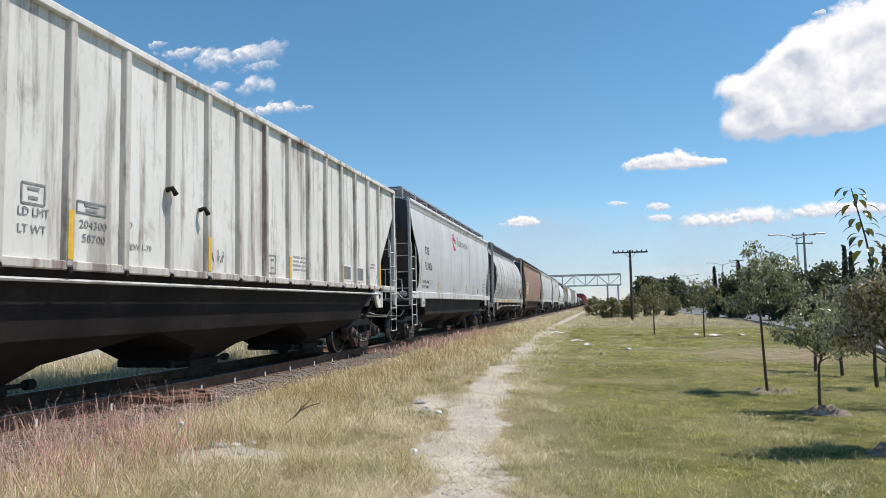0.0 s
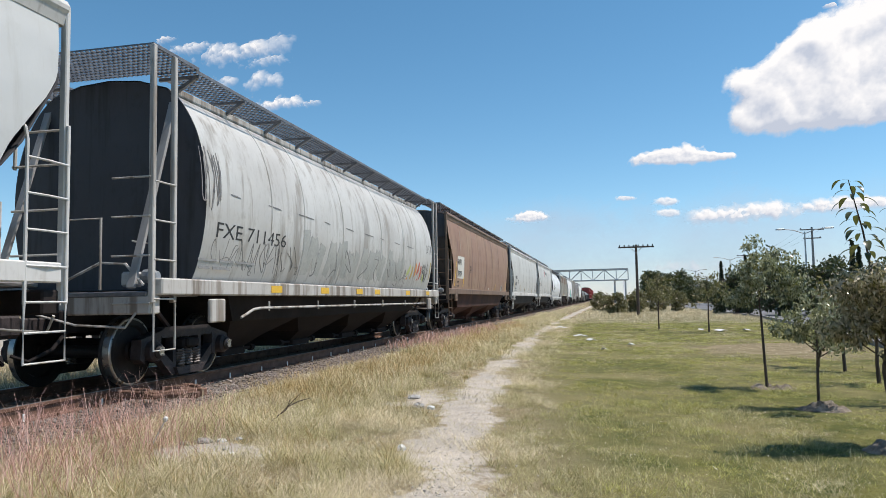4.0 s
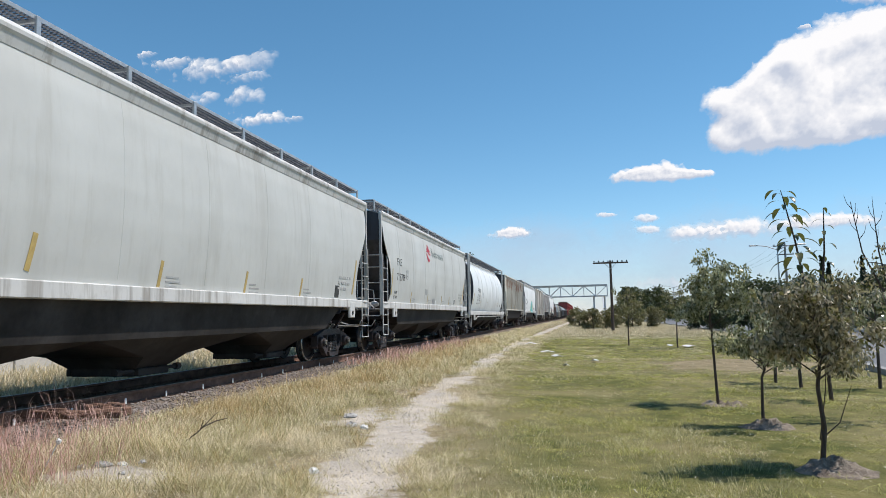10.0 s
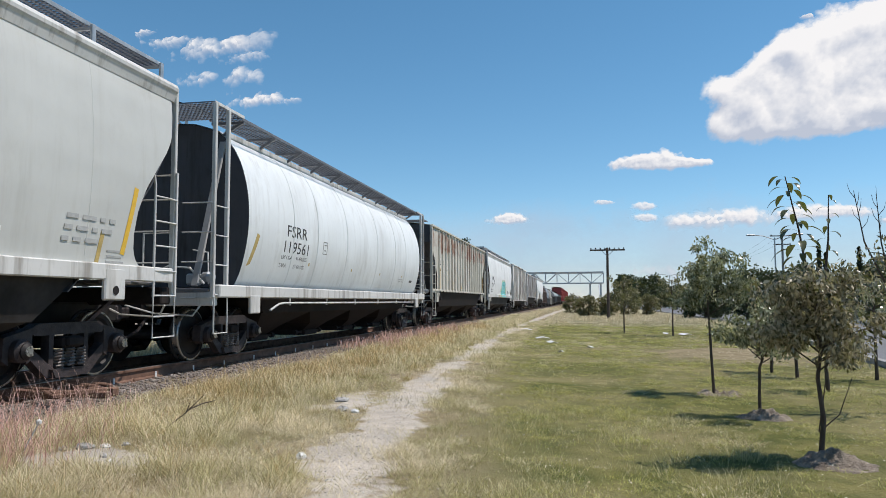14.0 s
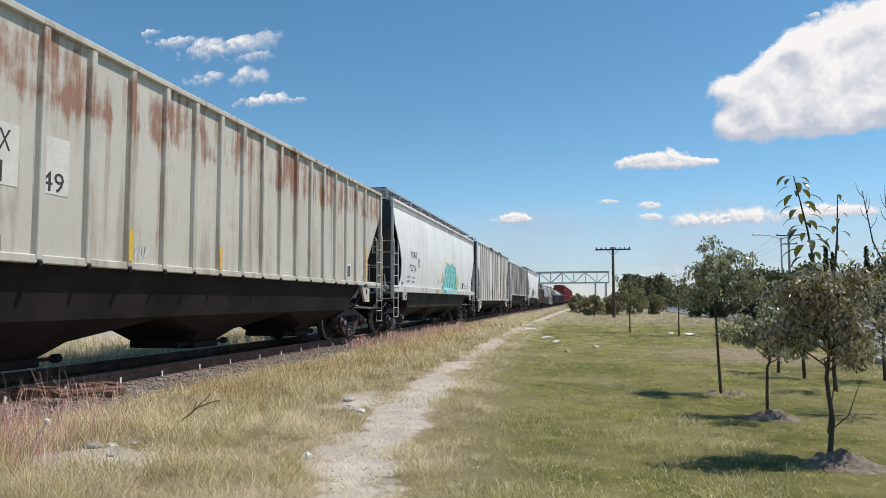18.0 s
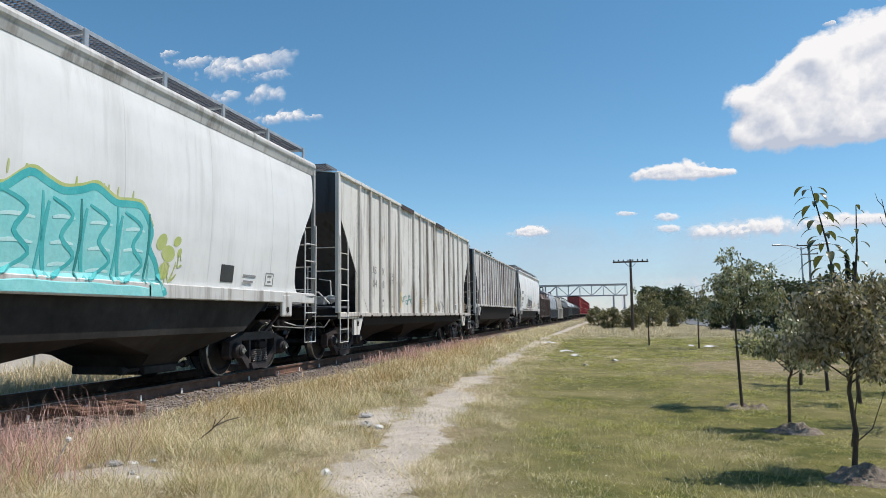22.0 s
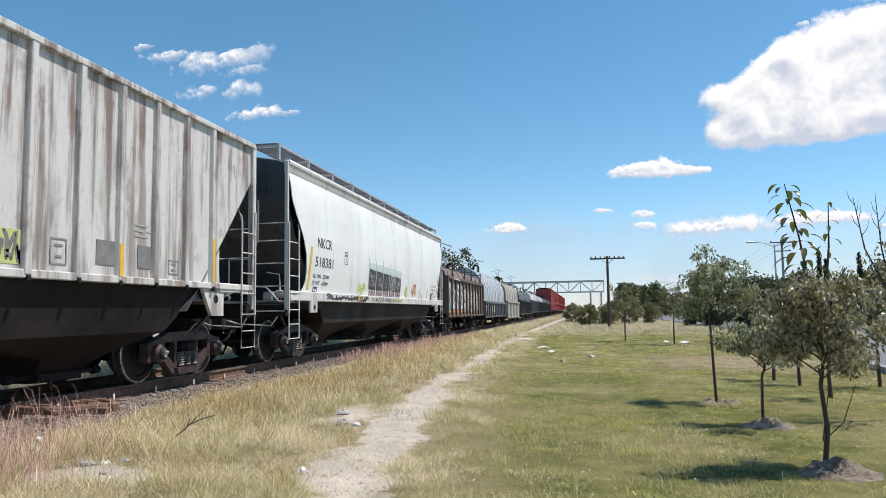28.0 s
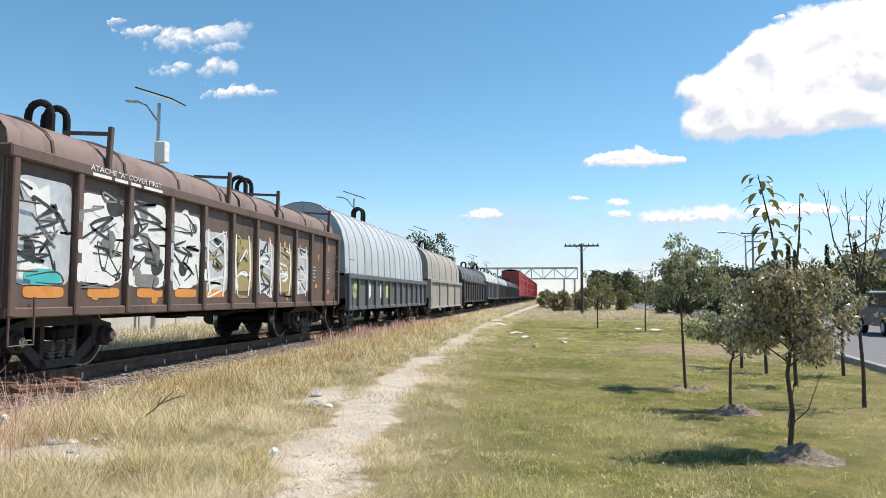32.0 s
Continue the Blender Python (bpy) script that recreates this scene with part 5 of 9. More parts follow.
coil_car("coil_gondola_car", "dark gondola with pale grey covers", 167.10, 181.80, P_DK, P_NH, 2, 2.3, 1.0, 10)
coil_car("coil_gondola_car", "dark coil gondola with grey arched hoods", 183.10, 196.70, P_DK, P_N, 2, 2.4, 0.8, 10)
coil_car("coil_gondola_car", "dark coil gondola with grey arched hoods", 198.00, 211.00, P_DK, P_DK, 2, 2.4, 0.8, 10)
for k in range(5):
    auto_rack("auto_rack_car", "tall bright red enclosed car carrier", 212.2 + 28.0 * k, 238.8 + 28.0 * k)


# ---- markings and graffiti on the cars ----
def flat_x(x):
    return lambda z: x


def single_letters(ob, car):
    """Cuts a word into one object per letter under the car."""
    me = ob.data
    top = list(range(len(me.vertices)))

    def root(i):
        while top[i] != i:
            top[i] = top[top[i]]
            i = top[i]
        return i

    for e in me.edges:
        a, b = root(e.vertices[0]), root(e.vertices[1])
        top[a] = b
    groups = {}
    for p in me.polygons:
        groups.setdefault(root(p.vertices[0]), []).append(list(p.vertices))
    at, mat = ob.matrix_basis.copy(), me.materials[0]
    co = [tuple(v.co) for v in me.vertices]
    bpy.data.objects.remove(ob)
    for polys in groups.values():
        ids = sorted({i for q in polys for i in q})
        place = {i: k for k, i in enumerate(ids)}
        one = bpy.data.meshes.new("letter")
        one.from_pydata([co[i] for i in ids], [], [[place[i] for i in q] for q in polys])
        one.materials.append(mat)
        part("letter", one, mat, car, at=at)


def letters(text, y0, y1, z, cap, mat, car, xf, off=0.005):
    """Words fitted between y0 and y1 with capitals cap high, on the side whose x is xf(z)."""
    ob = lettering(text, 1.0, mat, car, pose(0, 0, 0))
    co = np.array([v.co for v in ob.data.vertices])
    lo, hi = co.min(0), co.max(0)
    ob.data.transform(Matrix.Diagonal(((y1 - y0) / (hi[0] - lo[0]), cap / 0.69, 1, 1)) @ Matrix.Translation((-lo[0], 0, 0)))
    for v in ob.data.vertices:
        p, q, d = v.co
        v.co = (xf(z + q) + off + d, y0 + p, z + q)
    single_letters(ob, car)


def end_letters(text, car, y, x0, x1, z, cap, mat):
    ob = lettering(text, 1.0, mat, car, pose(0, 0, 0))
    co = np.array([v.co for v in ob.data.vertices])
    lo, hi = co.min(0), co.max(0)
    ob.data.transform(Matrix.Diagonal(((x1 - x0) / (hi[0] - lo[0]), cap / 0.69, 1, 1)) @ Matrix.Translation((-lo[0], 0, 0)))
    ob.matrix_basis = pose(x0, y, z, 90, 0, 0)
    single_letters(ob, car)


def stroke(pts, width, xf, lift=0.005, g=None, taper=True):
    """A painted ribbon along (y, z) points that hugs the side."""
    g = g or G()
    P = smooth_curve(pts, 4) if len(pts) > 2 else [Vector(pts[0]).lerp(Vector(pts[1]), k / 6) for k in range(7)]
    left, right = [], []
    n = len(P)
    for i, p in enumerate(P):
        d = P[min(i + 1, n - 1)] - P[max(i - 1, 0)]
        d = d.normalized() if d.length > 1e-6 else Vector((1, 0))
        q = Vector((-d.y, d.x)) * width / 2 * ((0.45 + 0.55 * math.sin(math.pi * (i + 0.5) / n)) if taper else 1)
        a, b = p + q, p - q
        left.append((xf(a.y) + lift, a.x, a.y))
        right.append((xf(b.y) + lift, b.x, b.y))
    return g.sheet([left, right], (-0.003, 0, 0))


def blob(y, z, ry, rz, xf, lift, square=2.6, n=18, turn=0.0, g=None):
    """A rounded painted patch."""
    g = g or G()
    rows = []
    for q in (0.0, 0.5, 1.0):
        row = []
        for k in range(n + 1):
            a = 6.28319 * k / n
            c, s = math.cos(a), math.sin(a)
            u = math.copysign(abs(c) ** (2 / square), c) * ry * q
            v = math.copysign(abs(s) ** (2 / square), s) * rz * q
            yy, zz = y + u * math.cos(turn) - v * math.sin(turn), z + u * math.sin(turn) + v * math.cos(turn)
            row.append((xf(zz) + lift, yy, zz))
        rows.append(row)
    return g.sheet(rows)


def ring_pts(y, z, ry, rz, n=14, turn=0.0):
    out = []
    for k in range(n + 1):
        a = 6.28319 * k / n
        c, s = math.cos(a), math.sin(a)
        u = math.copysign(abs(c) ** 0.75, c) * ry
        v = math.copysign(abs(s) ** 0.75, s) * rz
        out.append((y + u * math.cos(turn) - v * math.sin(turn), z + u * math.sin(turn) + v * math.cos(turn)))
    return out


def plate(car, y0, y1, z0, z1, xf, mat, name="painted_panel", lift=0.006, label=""):
    rows = [[(xf(z0 + (z1 - z0) * i / 4) + lift, y, z0 + (z1 - z0) * i / 4) for y in (y0, y1)] for i in range(5)]
    return part(name, G().sheet(rows, (-0.004, 0, 0)), mat, car, label)


def frame_mark(car, y, z, w, h, xf, mat, words=()):
    g = G()
    for a, b in (((y, z), (y + w, z)), ((y + w, z), (y + w, z + h)), ((y + w, z + h), (y, z + h)), ((y, z + h), (y, z))):
        stroke([a, b], 0.02, xf, 0.005, g, False)
    if words:
        letters(words[0], y + w * 0.12, y + w * 0.88, z + h * 0.62, h * 0.2, mat, car, xf, 0.004)
        letters(words[1], y + w * 0.36, y + w * 0.64, z + h * 0.18, h * 0.28, mat, car, xf, 0.004)
        part("inspection_mark", g, mat, car, "small boxed stencil mark")
        return
    stroke([(y + w * 0.3, z + h * 0.3), (y + w * 0.7, z + h * 0.3)], 0.03, xf, 0.005, g, False)
    stroke([(y + w * 0.25, z + h * 0.75), (y + w * 0.75, z + h * 0.75)], 0.03, xf, 0.005, g, False)
    part("inspection_mark", g, mat, car, "small boxed stencil mark")


def scribble(car, y, z, w, h, xf, mat, seed, width=0.03, loops=5, name="graffiti_scrawl"):
    r = random.Random(seed)
    for k in range(loops):
        a = y + w * k / loops
        pts = [(a + r.uniform(0, w / loops * 1.5), z + h * r.random()) for _ in range(5)]
        part(name, stroke(pts, width, xf, 0.006 + 0.0005 * k), mat, car, "sprayed scrawl")


def strip_on(car, y, z0, z1, xf, w=0.1, mat=None, dy=0.0):
    g = stroke([(y, z0), (y + dy / 2, (z0 + z1) / 2), (y + dy, z1)], w, xf, 0.006, None, False)
    part("reflector", g, mat or M_YELLOW, car, "yellow reflector strip")


def small_marks(car, xf, ys, mat=None, z=1.52):
    r = random.Random(len(ys))
    for y in ys:
        part("stencil_tick", stroke([(y, z), (y + 0.06, z + 0.40)], 0.075, xf, 0.005, None, False), mat or M_DULLYELLOW, car, "worn yellow reflector strip")
        for i in range(3):
            part("small_print", stroke([(y + 0.18, z + 0.03 + 0.07 * i), (y + 0.18 + r.uniform(0.25, 0.5), z + 0.03 + 0.07 * i)], 0.028, xf, 0.005, None, False), M_FAINT, car)


M_FAINT = plain("faint_stencil", (0.34, 0.34, 0.33), (0.44, 0.44, 0.42), 0.7, 12.0)
M_TURQ = plain("spray_turquoise", (0.04, 0.42, 0.43), (0.09, 0.50, 0.50), 0.5, 3.0)
M_CYAN = plain("spray_light_turquoise", (0.20, 0.62, 0.62), (0.33, 0.70, 0.69), 0.5, 2.0)
M_CYANPALE = plain("spray_pale_cyan", (0.48, 0.78, 0.77), (0.58, 0.82, 0.81), 0.5, 4.0)
M_TURQ2 = plain("spray_dark_teal", (0.02, 0.22, 0.22), (0.04, 0.28, 0.27), 0.5, 3.0)
M_PALEGREEN = plain("spray_lime", (0.45, 0.52, 0.16), (0.55, 0.58, 0.26), 0.6, 6.0)
M_SPRAYBLACK = plain("spray_black", (0.03, 0.03, 0.032), (0.06, 0.058, 0.055), 0.5, 6.0)
M_SPRAYGREY = plain("spray_grey", (0.16, 0.155, 0.15), (0.26, 0.25, 0.245), 0.6, 4.0)
M_SPRAYSILVER = plain("spray_silver", (0.50, 0.52, 0.54), (0.66, 0.67, 0.68), 0.4, 5.0, 0.3)
M_SPRAYWHITE = plain("spray_white", (0.70, 0.71, 0.70), (0.80, 0.80, 0.79), 0.5, 5.0)
M_ORANGE = plain("spray_orange", (0.60, 0.22, 0.04), (0.66, 0.30, 0.09), 0.6, 6.0)
M_REDSPRAY = plain("spray_red", (0.48, 0.09, 0.05), (0.55, 0.14, 0.08), 0.6, 6.0)
M_OCHRE = plain("spray_ochre", (0.30, 0.25, 0.10), (0.38, 0.31, 0.14), 0.6, 6.0)
M_OCHREPALE = plain("spray_faded_ochre", (0.44, 0.41, 0.32), (0.52, 0.50, 0.43), 0.6, 5.0)
M_PINKSPRAY = plain("spray_mauve", (0.36, 0.24, 0.27), (0.46, 0.33, 0.35), 0.6, 6.0)
M_HALO = plain("spray_pale_turquoise", (0.50, 0.60, 0.59), (0.64, 0.70, 0.69), 0.6, 3.0)
M_HALO2 = plain("spray_grey_turquoise", (0.38, 0.48, 0.48), (0.52, 0.60, 0.59), 0.6, 3.0)
M_LOGOGREY = plain("logo_grey_green", (0.10, 0.15, 0.13), (0.15, 0.20, 0.18), 0.55, 5.0)
M_PANEL = plain("number_panel", (0.62, 0.60, 0.54), (0.70, 0.68, 0.62), 0.65, 4.0)


def emblem(car, y0, z0, xf):
    """Round striped red emblem and a row of green letter-sized bars."""
    w, h = 0.72, 0.62
    g = G()
    for i in range(5):
        z = z0 + h - 0.05 - 0.055 * i
        half = w * (0.20 + 0.055 * i) if i < 4 else w * 0.36
        stroke([(y0 + w * 0.45 - half, z), (y0 + w * 0.45, z + 0.008), (y0 + w * 0.45 + half * 0.8, z)], 0.032, xf, 0.005, g, False)
    stroke([(y0 + 0.02, z0 + 0.33), (y0 + 0.25, z0 + 0.35), (y0 + 0.45, z0 + 0.27), (y0 + 0.74, z0 + 0.24)], 0.085, xf, 0.006, g)
    stroke([(y0 + 0.20, z0 + 0.42), (y0 + 0.42, z0 + 0.41), (y0 + 0.72, z0 + 0.34)], 0.06, xf, 0.006, g)
    part("emblem", g, M_RED, car, "striped red emblem")
    d = stroke([(y0 + 0.03, z0 + 0.25), (y0 + 0.16, z0 + 0.10), (y0 + 0.34, z0 + 0.0), (y0 + 0.50, z0 + 0.02)], 0.17, xf, 0.007)
    part("emblem_drop", d, M_RED, car)
    y = y0 + 0.98
    for i, (wd, top) in enumerate(((0.20, 0.36), (0.21, 0.22), (0.16, 0.22), (0.16, 0.22), (0.23, 0.22), (0.33, 0.22), (0.21, 0.22), (0.24, 0.24))):
        b = G()
        for k in ((0.12, 0.5, 0.88) if wd > 0.3 else (0.15, 0.85)):
            stroke([(y + wd * k, z0 + 0.18), (y + wd * k, z0 + 0.18 + top)], 0.042, xf, 0.005, b, False)
        part("word_bar", b, M_LOGOGREY, car)
        y += wd + 0.085


RX = flat_x(1.502)
PX = flat_x(1.559)


def post_strip(car, y, z0, z1):
    """A reflector on the outer face of the side post at y."""
    strip_on(car, y, z0, z1, PX, 0.082)



# chalky white ribbed car
frame_mark(car_a, -4.82, 2.14, 0.30, 0.2, RX, M_GREYMARK)
letters("LD LMT", -4.86, -4.46, 2.02, 0.085, M_GREYMARK, car_a, RX)
letters("LT WT", -4.86, -4.50, 1.85, 0.085, M_GREYMARK, car_a, RX)
letters("204300", -4.02, -3.58, 1.98, 0.085, M_GREYMARK, car_a, RX)
letters("58700", -3.97, -3.60, 1.83, 0.085, M_GREYMARK, car_a, RX)
letters("LD", -3.24, -3.12, 2.06, 0.07, M_GREYMARK, car_a, RX)
letters("NEW 1-79", -3.24, -2.74, 1.80, 0.075, M_GREYMARK, car_a, RX)
frame_mark(car_a, -4.06, 2.14, 0.46, 0.12, RX, M_GREYMARK)
for y, z0, z1 in ((-4.21, 1.62, 2.14), (-1.45, 1.62, 2.10), (1.31, 1.62, 2.0), (4.07, 1.62, 2.02), (6.83, 1.6, 2.1)):
    post_strip(car_a, y, z0, z1)
for y in (4.22, 5.12):
    plate(car_a, y - 0.05, y + 0.55, 1.66, 2.02, RX, M_SPRAYWHITE, "stencil_field", 0.003)
    plate(car_a, y, y + 0.48, 1.70, 1.98, RX, M_SPRAYGREY, "routing_panel", 0.008)
frame_mark(car_a, 0.55, 1.68, 0.26, 0.30, RX, M_GREYMARK)
mark_bars(car_a, 1.55, 2.02, 1.505, [(0.3, 0.2), (0.25, 0.3), (0.35, 0.15), (0.3, 0.2)], M_FAINT)
mark_bars(car_a, 5.95, 2.12, 1.505, [(0.2, 0.3), (0.15, 0.3)], M_GREYMARK)
scribble(car_a, -1.35, 1.75, 0.35, 0.22, RX, M_SPRAYGREY, 3, 0.012, 3)
for y, z in ((-2.45, 2.62), (-1.66, 2.46)):
    part("bracket_stub", G().tube([(1.52, y, z), (1.60, y, z + 0.02), (1.62, y + 0.06, z - 0.06)], 0.035, 6), M_UNDER, car_a)

# two grey cars with the emblem
for car, num in ((car_b, "713426"), (car_f, "713709")):
    dy = 0.13 if car is car_f else 0.0
    letters("FXE", -6.38 + dy, -5.80 + dy, 2.74, 0.24, M_BLACKPAINT, car, curved_x)
    letters(num, -6.40 + dy, -5.33 + dy, 2.25, 0.24, M_BLACKPAINT, car, curved_x)
    letters("LD LMT", -6.53, -6.15, 1.81, 0.09, M_BLACKPAINT, car, curved_x)
    letters("LT WT", -6.57, -6.15, 1.65, 0.09, M_BLACKPAINT, car, curved_x)
    emblem(car, -1.64, 3.26, curved_x)
    strip_on(car, -6.88, 1.75, 2.6, curved_x, 0.07, M_DULLYELLOW, 0.08)
    small_marks(car, curved_x, (-4.2, -1.45, 1.35, 3.1, 6.2))
    plate(car, 4.35, 4.62, 1.58, 1.84, curved_x, M_SPRAYWHITE, "stencil_field", 0.004)
    plate(car, 4.39, 4.58, 1.60, 1.82, curved_x, M_SPRAYBLACK, "routing_panel", 0.009)
letters("224100", -6.05, -5.68, 1.81, 0.09, M_BLACKPAINT, car_b, curved_x)
letters("61900", -6.05, -5.72, 1.65, 0.09, M_BLACKPAINT, car_b, curved_x)
letters("MAIZ", -5.66, -5.10, 1.75, 0.20, M_SPRAYWHITE, car_b, curved_x, 0.011)
plate(car_f, -1.92, -1.50, 1.88, 2.10, curved_x, M_FAINT, "rubbed_patch", 0.005)
plate(car_f, -0.48, -0.10, 1.52, 1.78, curved_x, M_GALV, "data_plate", 0.012)
plate(car_f, -0.02, 0.25, 1.58, 1.70, curved_x, M_SPRAYWHITE, "stencil_field", 0.006)
frame_mark(car_f, -5.0, 2.35, 0.22, 0.28, curved_x, M_GREYMARK)

for car, num, end in ((car_b, "713426", hb), (car_f, "713709", hf)):
    end_letters("FXE", car, -end + 0.085, 0.5, 0.95, 3.85, 0.16, M_BLACKPAINT)
    end_letters(num, car, -end + 0.085, 0.45, 1.12, 3.6, 0.16, M_BLACKPAINT)

# print and reflector near the rear end of the curved cars
for car, dy in ((car_b, 0.1), (car_e, 0.85), (car_f, 0.0), (car_l, 0.55)):
    strip_on(car, 6.69 + dy, 1.66, 2.58, curved_x, 0.09, M_YELLOW if car is car_f else M_DULLYELLOW, 0.2)
    mark_bars(car, 5.58 + dy, 2.07, curved_x(2.05) + 0.008, [(0.2, 0.25, 0.1, 0.12)], M_FAINT, 0.09)
    mark_bars(car, 5.55 + dy, 1.93, curved_x(1.93) + 0.008, [(0.14, 0.2, 0.1, 0.2)], M_FAINT, 0.09)
    mark_bars(car, 5.52 + dy, 1.79, curved_x(1.79) + 0.008, [(0.12, 0.14, 0.24)], M_FAINT, 0.09)

# old silver round car
letters("FXE 711456", -6.55, -4.20, 2.05, 0.22, M_BLACKPAINT, car_c, round_x)
for y in (-4.6, -2.4, -0.3, 1.05, 3.9, 6.3):
    part("sill_patch", G().box((1.583, y, 1.31), (0.006, 0.42, 0.12), None, 0.001), M_YELLOW, car_c, "orange-yellow patch on the sill")
mark_bars(car_c, -6.9, 1.72, round_x(1.7) + 0.012, [(0.5, 0.4, 0.6), (0.3, 0.5)], M_GREYMARK, 0.07)
scribble(car_c, -7.0, 2.35, 0.55, 1.0, round_x, M_SPRAYGREY, 8, 0.02, 7)
scribble(car_c, -6.6, 1.5, 3.0, 0.6, round_x, M_SPRAYGREY, 9, 0.016, 12)
M_GHOST = plain("ghosted_spray", (0.36, 0.37, 0.35), (0.47, 0.47, 0.44), 0.6, 2.0)
rz = random.Random(17)
for i, y in enumerate((-2.9, -1.85, -0.8, 0.2, 1.2, 2.2, 3.1)):
    zig = [(y - 0.42 + rz.uniform(-0.05, 0.05), 2.38 + rz.uniform(-0.12, 0.12)), (y - 0.34, 1.5 + rz.uniform(-0.02, 0.06)), (y + rz.uniform(-0.08, 0.08), 2.2 + rz.uniform(-0.2, 0.2)), (y + 0.26 + rz.uniform(-0.1, 0.05), 1.5), (y + 0.44, 2.42 - rz.uniform(0, 0.3))][rz.choice((0, 0, 1)):]
    for p, q in zip(zig, zig[1:]):
        part("graffiti_edge", stroke([p, q], 0.33, round_x, 0.004, None, False), M_FAINT, car_c)
        part("graffiti_letter", stroke([p, q], 0.26, round_x, 0.007, None, False), M_GHOST, car_c, "faded grey graffiti letter")
    for k in range(2):
        part("graffiti_edge", stroke([(y + rz.uniform(-0.35, 0.3), 1.5 + rz.random() * 0.7) for _ in range(4)], 0.03, round_x, 0.009), M_SPRAYGREY if k else M_FAINT, car_c)
for y, z, m_, t_ in ((4.2, 1.95, M_PALEGREEN, 0.5), (4.55, 1.9, M_DULLYELLOW, 0.9), (4.95, 2.0, M_ORANGE, 1.1), (5.25, 2.05, M_REDSPRAY, 0.9), (5.55, 1.95, M_REDSPRAY, 1.2), (5.2, 1.62, M_REDSPRAY, 0.1), (5.95, 1.7, M_PALEGREEN, 1.4), (4.0, 1.62, M_ORANGE, 0.2)):
    part("graffiti_flame", stroke([(y - 0.22 * math.cos(t_), z - 0.22 * math.sin(t_)), (y, z), (y + 0.2 * math.cos(t_ + 0.5), z + 0.2 * math.sin(t_ + 0.5))], 0.16, round_x, 0.006), m_, car_c)
for k in range(9):
    y = -6.2 + 1.25 * k
    part("rub_mark", stroke([(y, 2.72 - 0.01 * k), (y + 0.3 + 0.2 * (k % 3), 2.70 - 0.01 * k)], 0.025, round_x, 0.006), M_SPRAYGREY, car_c, "dark horizontal rub mark")
for y, z, a_, b_ in ((-4.6, 1.75, 0.45, 0.22), (-5.2, 1.9, 0.3, 0.15), (-3.9, 1.62, 0.35, 0.1)):
    part("graffiti_smudge", blob(y, z, a_, b_, round_x, 0.003, 2.0, 16), M_OCHREPALE, car_c, "faded ochre smudge")
scribble(car_c, 5.7, 1.65, 0.7, 0.6, round_x, M_SPRAYBLACK, 12, 0.035, 6)
scribble(car_c, 6.1, 2.5, 0.7, 0.4, round_x, M_SPRAYGREY, 13, 0.015, 5)
scribble(car_c, 3.0, 1.55, 1.0, 0.5, round_x, M_SPRAYGREY, 14, 0.03, 5)
strip_on(car_c, 6.72, 1.75, 2.3, round_x, 0.1, M_DULLYELLOW)

# faded brown car
plate(car_d, -6.90, -5.58, 1.93, 2.80, curved_x, M_PANEL, "number_panel", 0.004, "pale rectangular number panel")
letters("RVPR", -6.85, -6.17, 2.46, 0.23, M_BLACKPAINT, car_d, curved_x, 0.012)
letters("3939", -6.88, -6.10, 2.00, 0.23, M_BLACKPAINT, car_d, curved_x, 0.012)
letters("LD LMT", -6.86, -6.46, 1.74, 0.09, M_SPRAYBLACK, car_d, curved_x)
letters("LT WT", -6.89, -6.50, 1.58, 0.09, M_SPRAYBLACK, car_d, curved_x)
strip_on(car_d, -5.62, 1.60, 2.02, curved_x, 0.1, M_YELLOW, 0.05)
strip_on(car_d, -7.32, 1.62, 2.55, curved_x, 0.09, M_YELLOW, 0.1)
strip_on(car_d, 3.2, 1.56, 1.9, curved_x, 0.09, M_YELLOW)
strip_on(car_d, 7.1, 1.56, 2.1, curved_x, 0.09, M_YELLOW)
frame_mark(car_d, -4.2, 2.25, 0.22, 0.26, curved_x, M_SPRAYBLACK)
plate(car_d, 0.9, 1.1, 1.58, 1.66, curved_x, M_PANEL, "small_plate", 0.006)
plate(car_d, 5.3, 5.75, 1.55, 1.85, curved_x, M_PANEL, "stencil_field", 0.004)
plate(car_d, 5.35, 5.5, 1.58, 1.82, curved_x, M_SPRAYBLACK, "routing_panel", 0.009)
plate(car_d, 5.54, 5.7, 1.58, 1.82, curved_x, M_SPRAYBLACK, "routing_panel", 0.009)

# clean grey car
letters("NKCR", -6.82, -5.96, 2.40, 0.22, M_BLACKPAINT, car_e, curved_x)
letters("311180", -6.98, -6.02, 1.97, 0.22, M_BLACKPAINT, car_e, curved_x)
letters("LD LMT", -7.02, -6.58, 1.76, 0.085, M_BLACKPAINT, car_e, curved_x)
letters("LT WT", -7.09, -6.66, 1.61, 0.085, M_BLACKPAINT, car_e, curved_x)
mark_bars(car_e, -6.45, 1.80, curved_x(1.8) + 0.006, [(0.42,)], M_GREYMARK, 0.09)
mark_bars(car_e, -6.45, 1.65, curved_x(1.65) + 0.006, [(0.36,)], M_GREYMARK, 0.09)
frame_mark(car_e, -5.35, 2.1, 0.24, 0.30, curved_x, M_GREYMARK, ("PLATE", "C"))
strip_on(car_e, -7.5, 1.56, 2.5, curved_x, 0.10, M_DULLYELLOW, 0.22)
strip_on(car_e, -3.82, 1.62, 2.05, curved_x, 0.08, M_DULLYELLOW, 0.08)
small_marks(car_e, curved_x, (-1.3, 1.4, 4.0))
plate(car_e, 6.2, 6.5, 1.56, 1.85, curved_x, M_SPRAYBLACK, "routing_panel", 0.006)
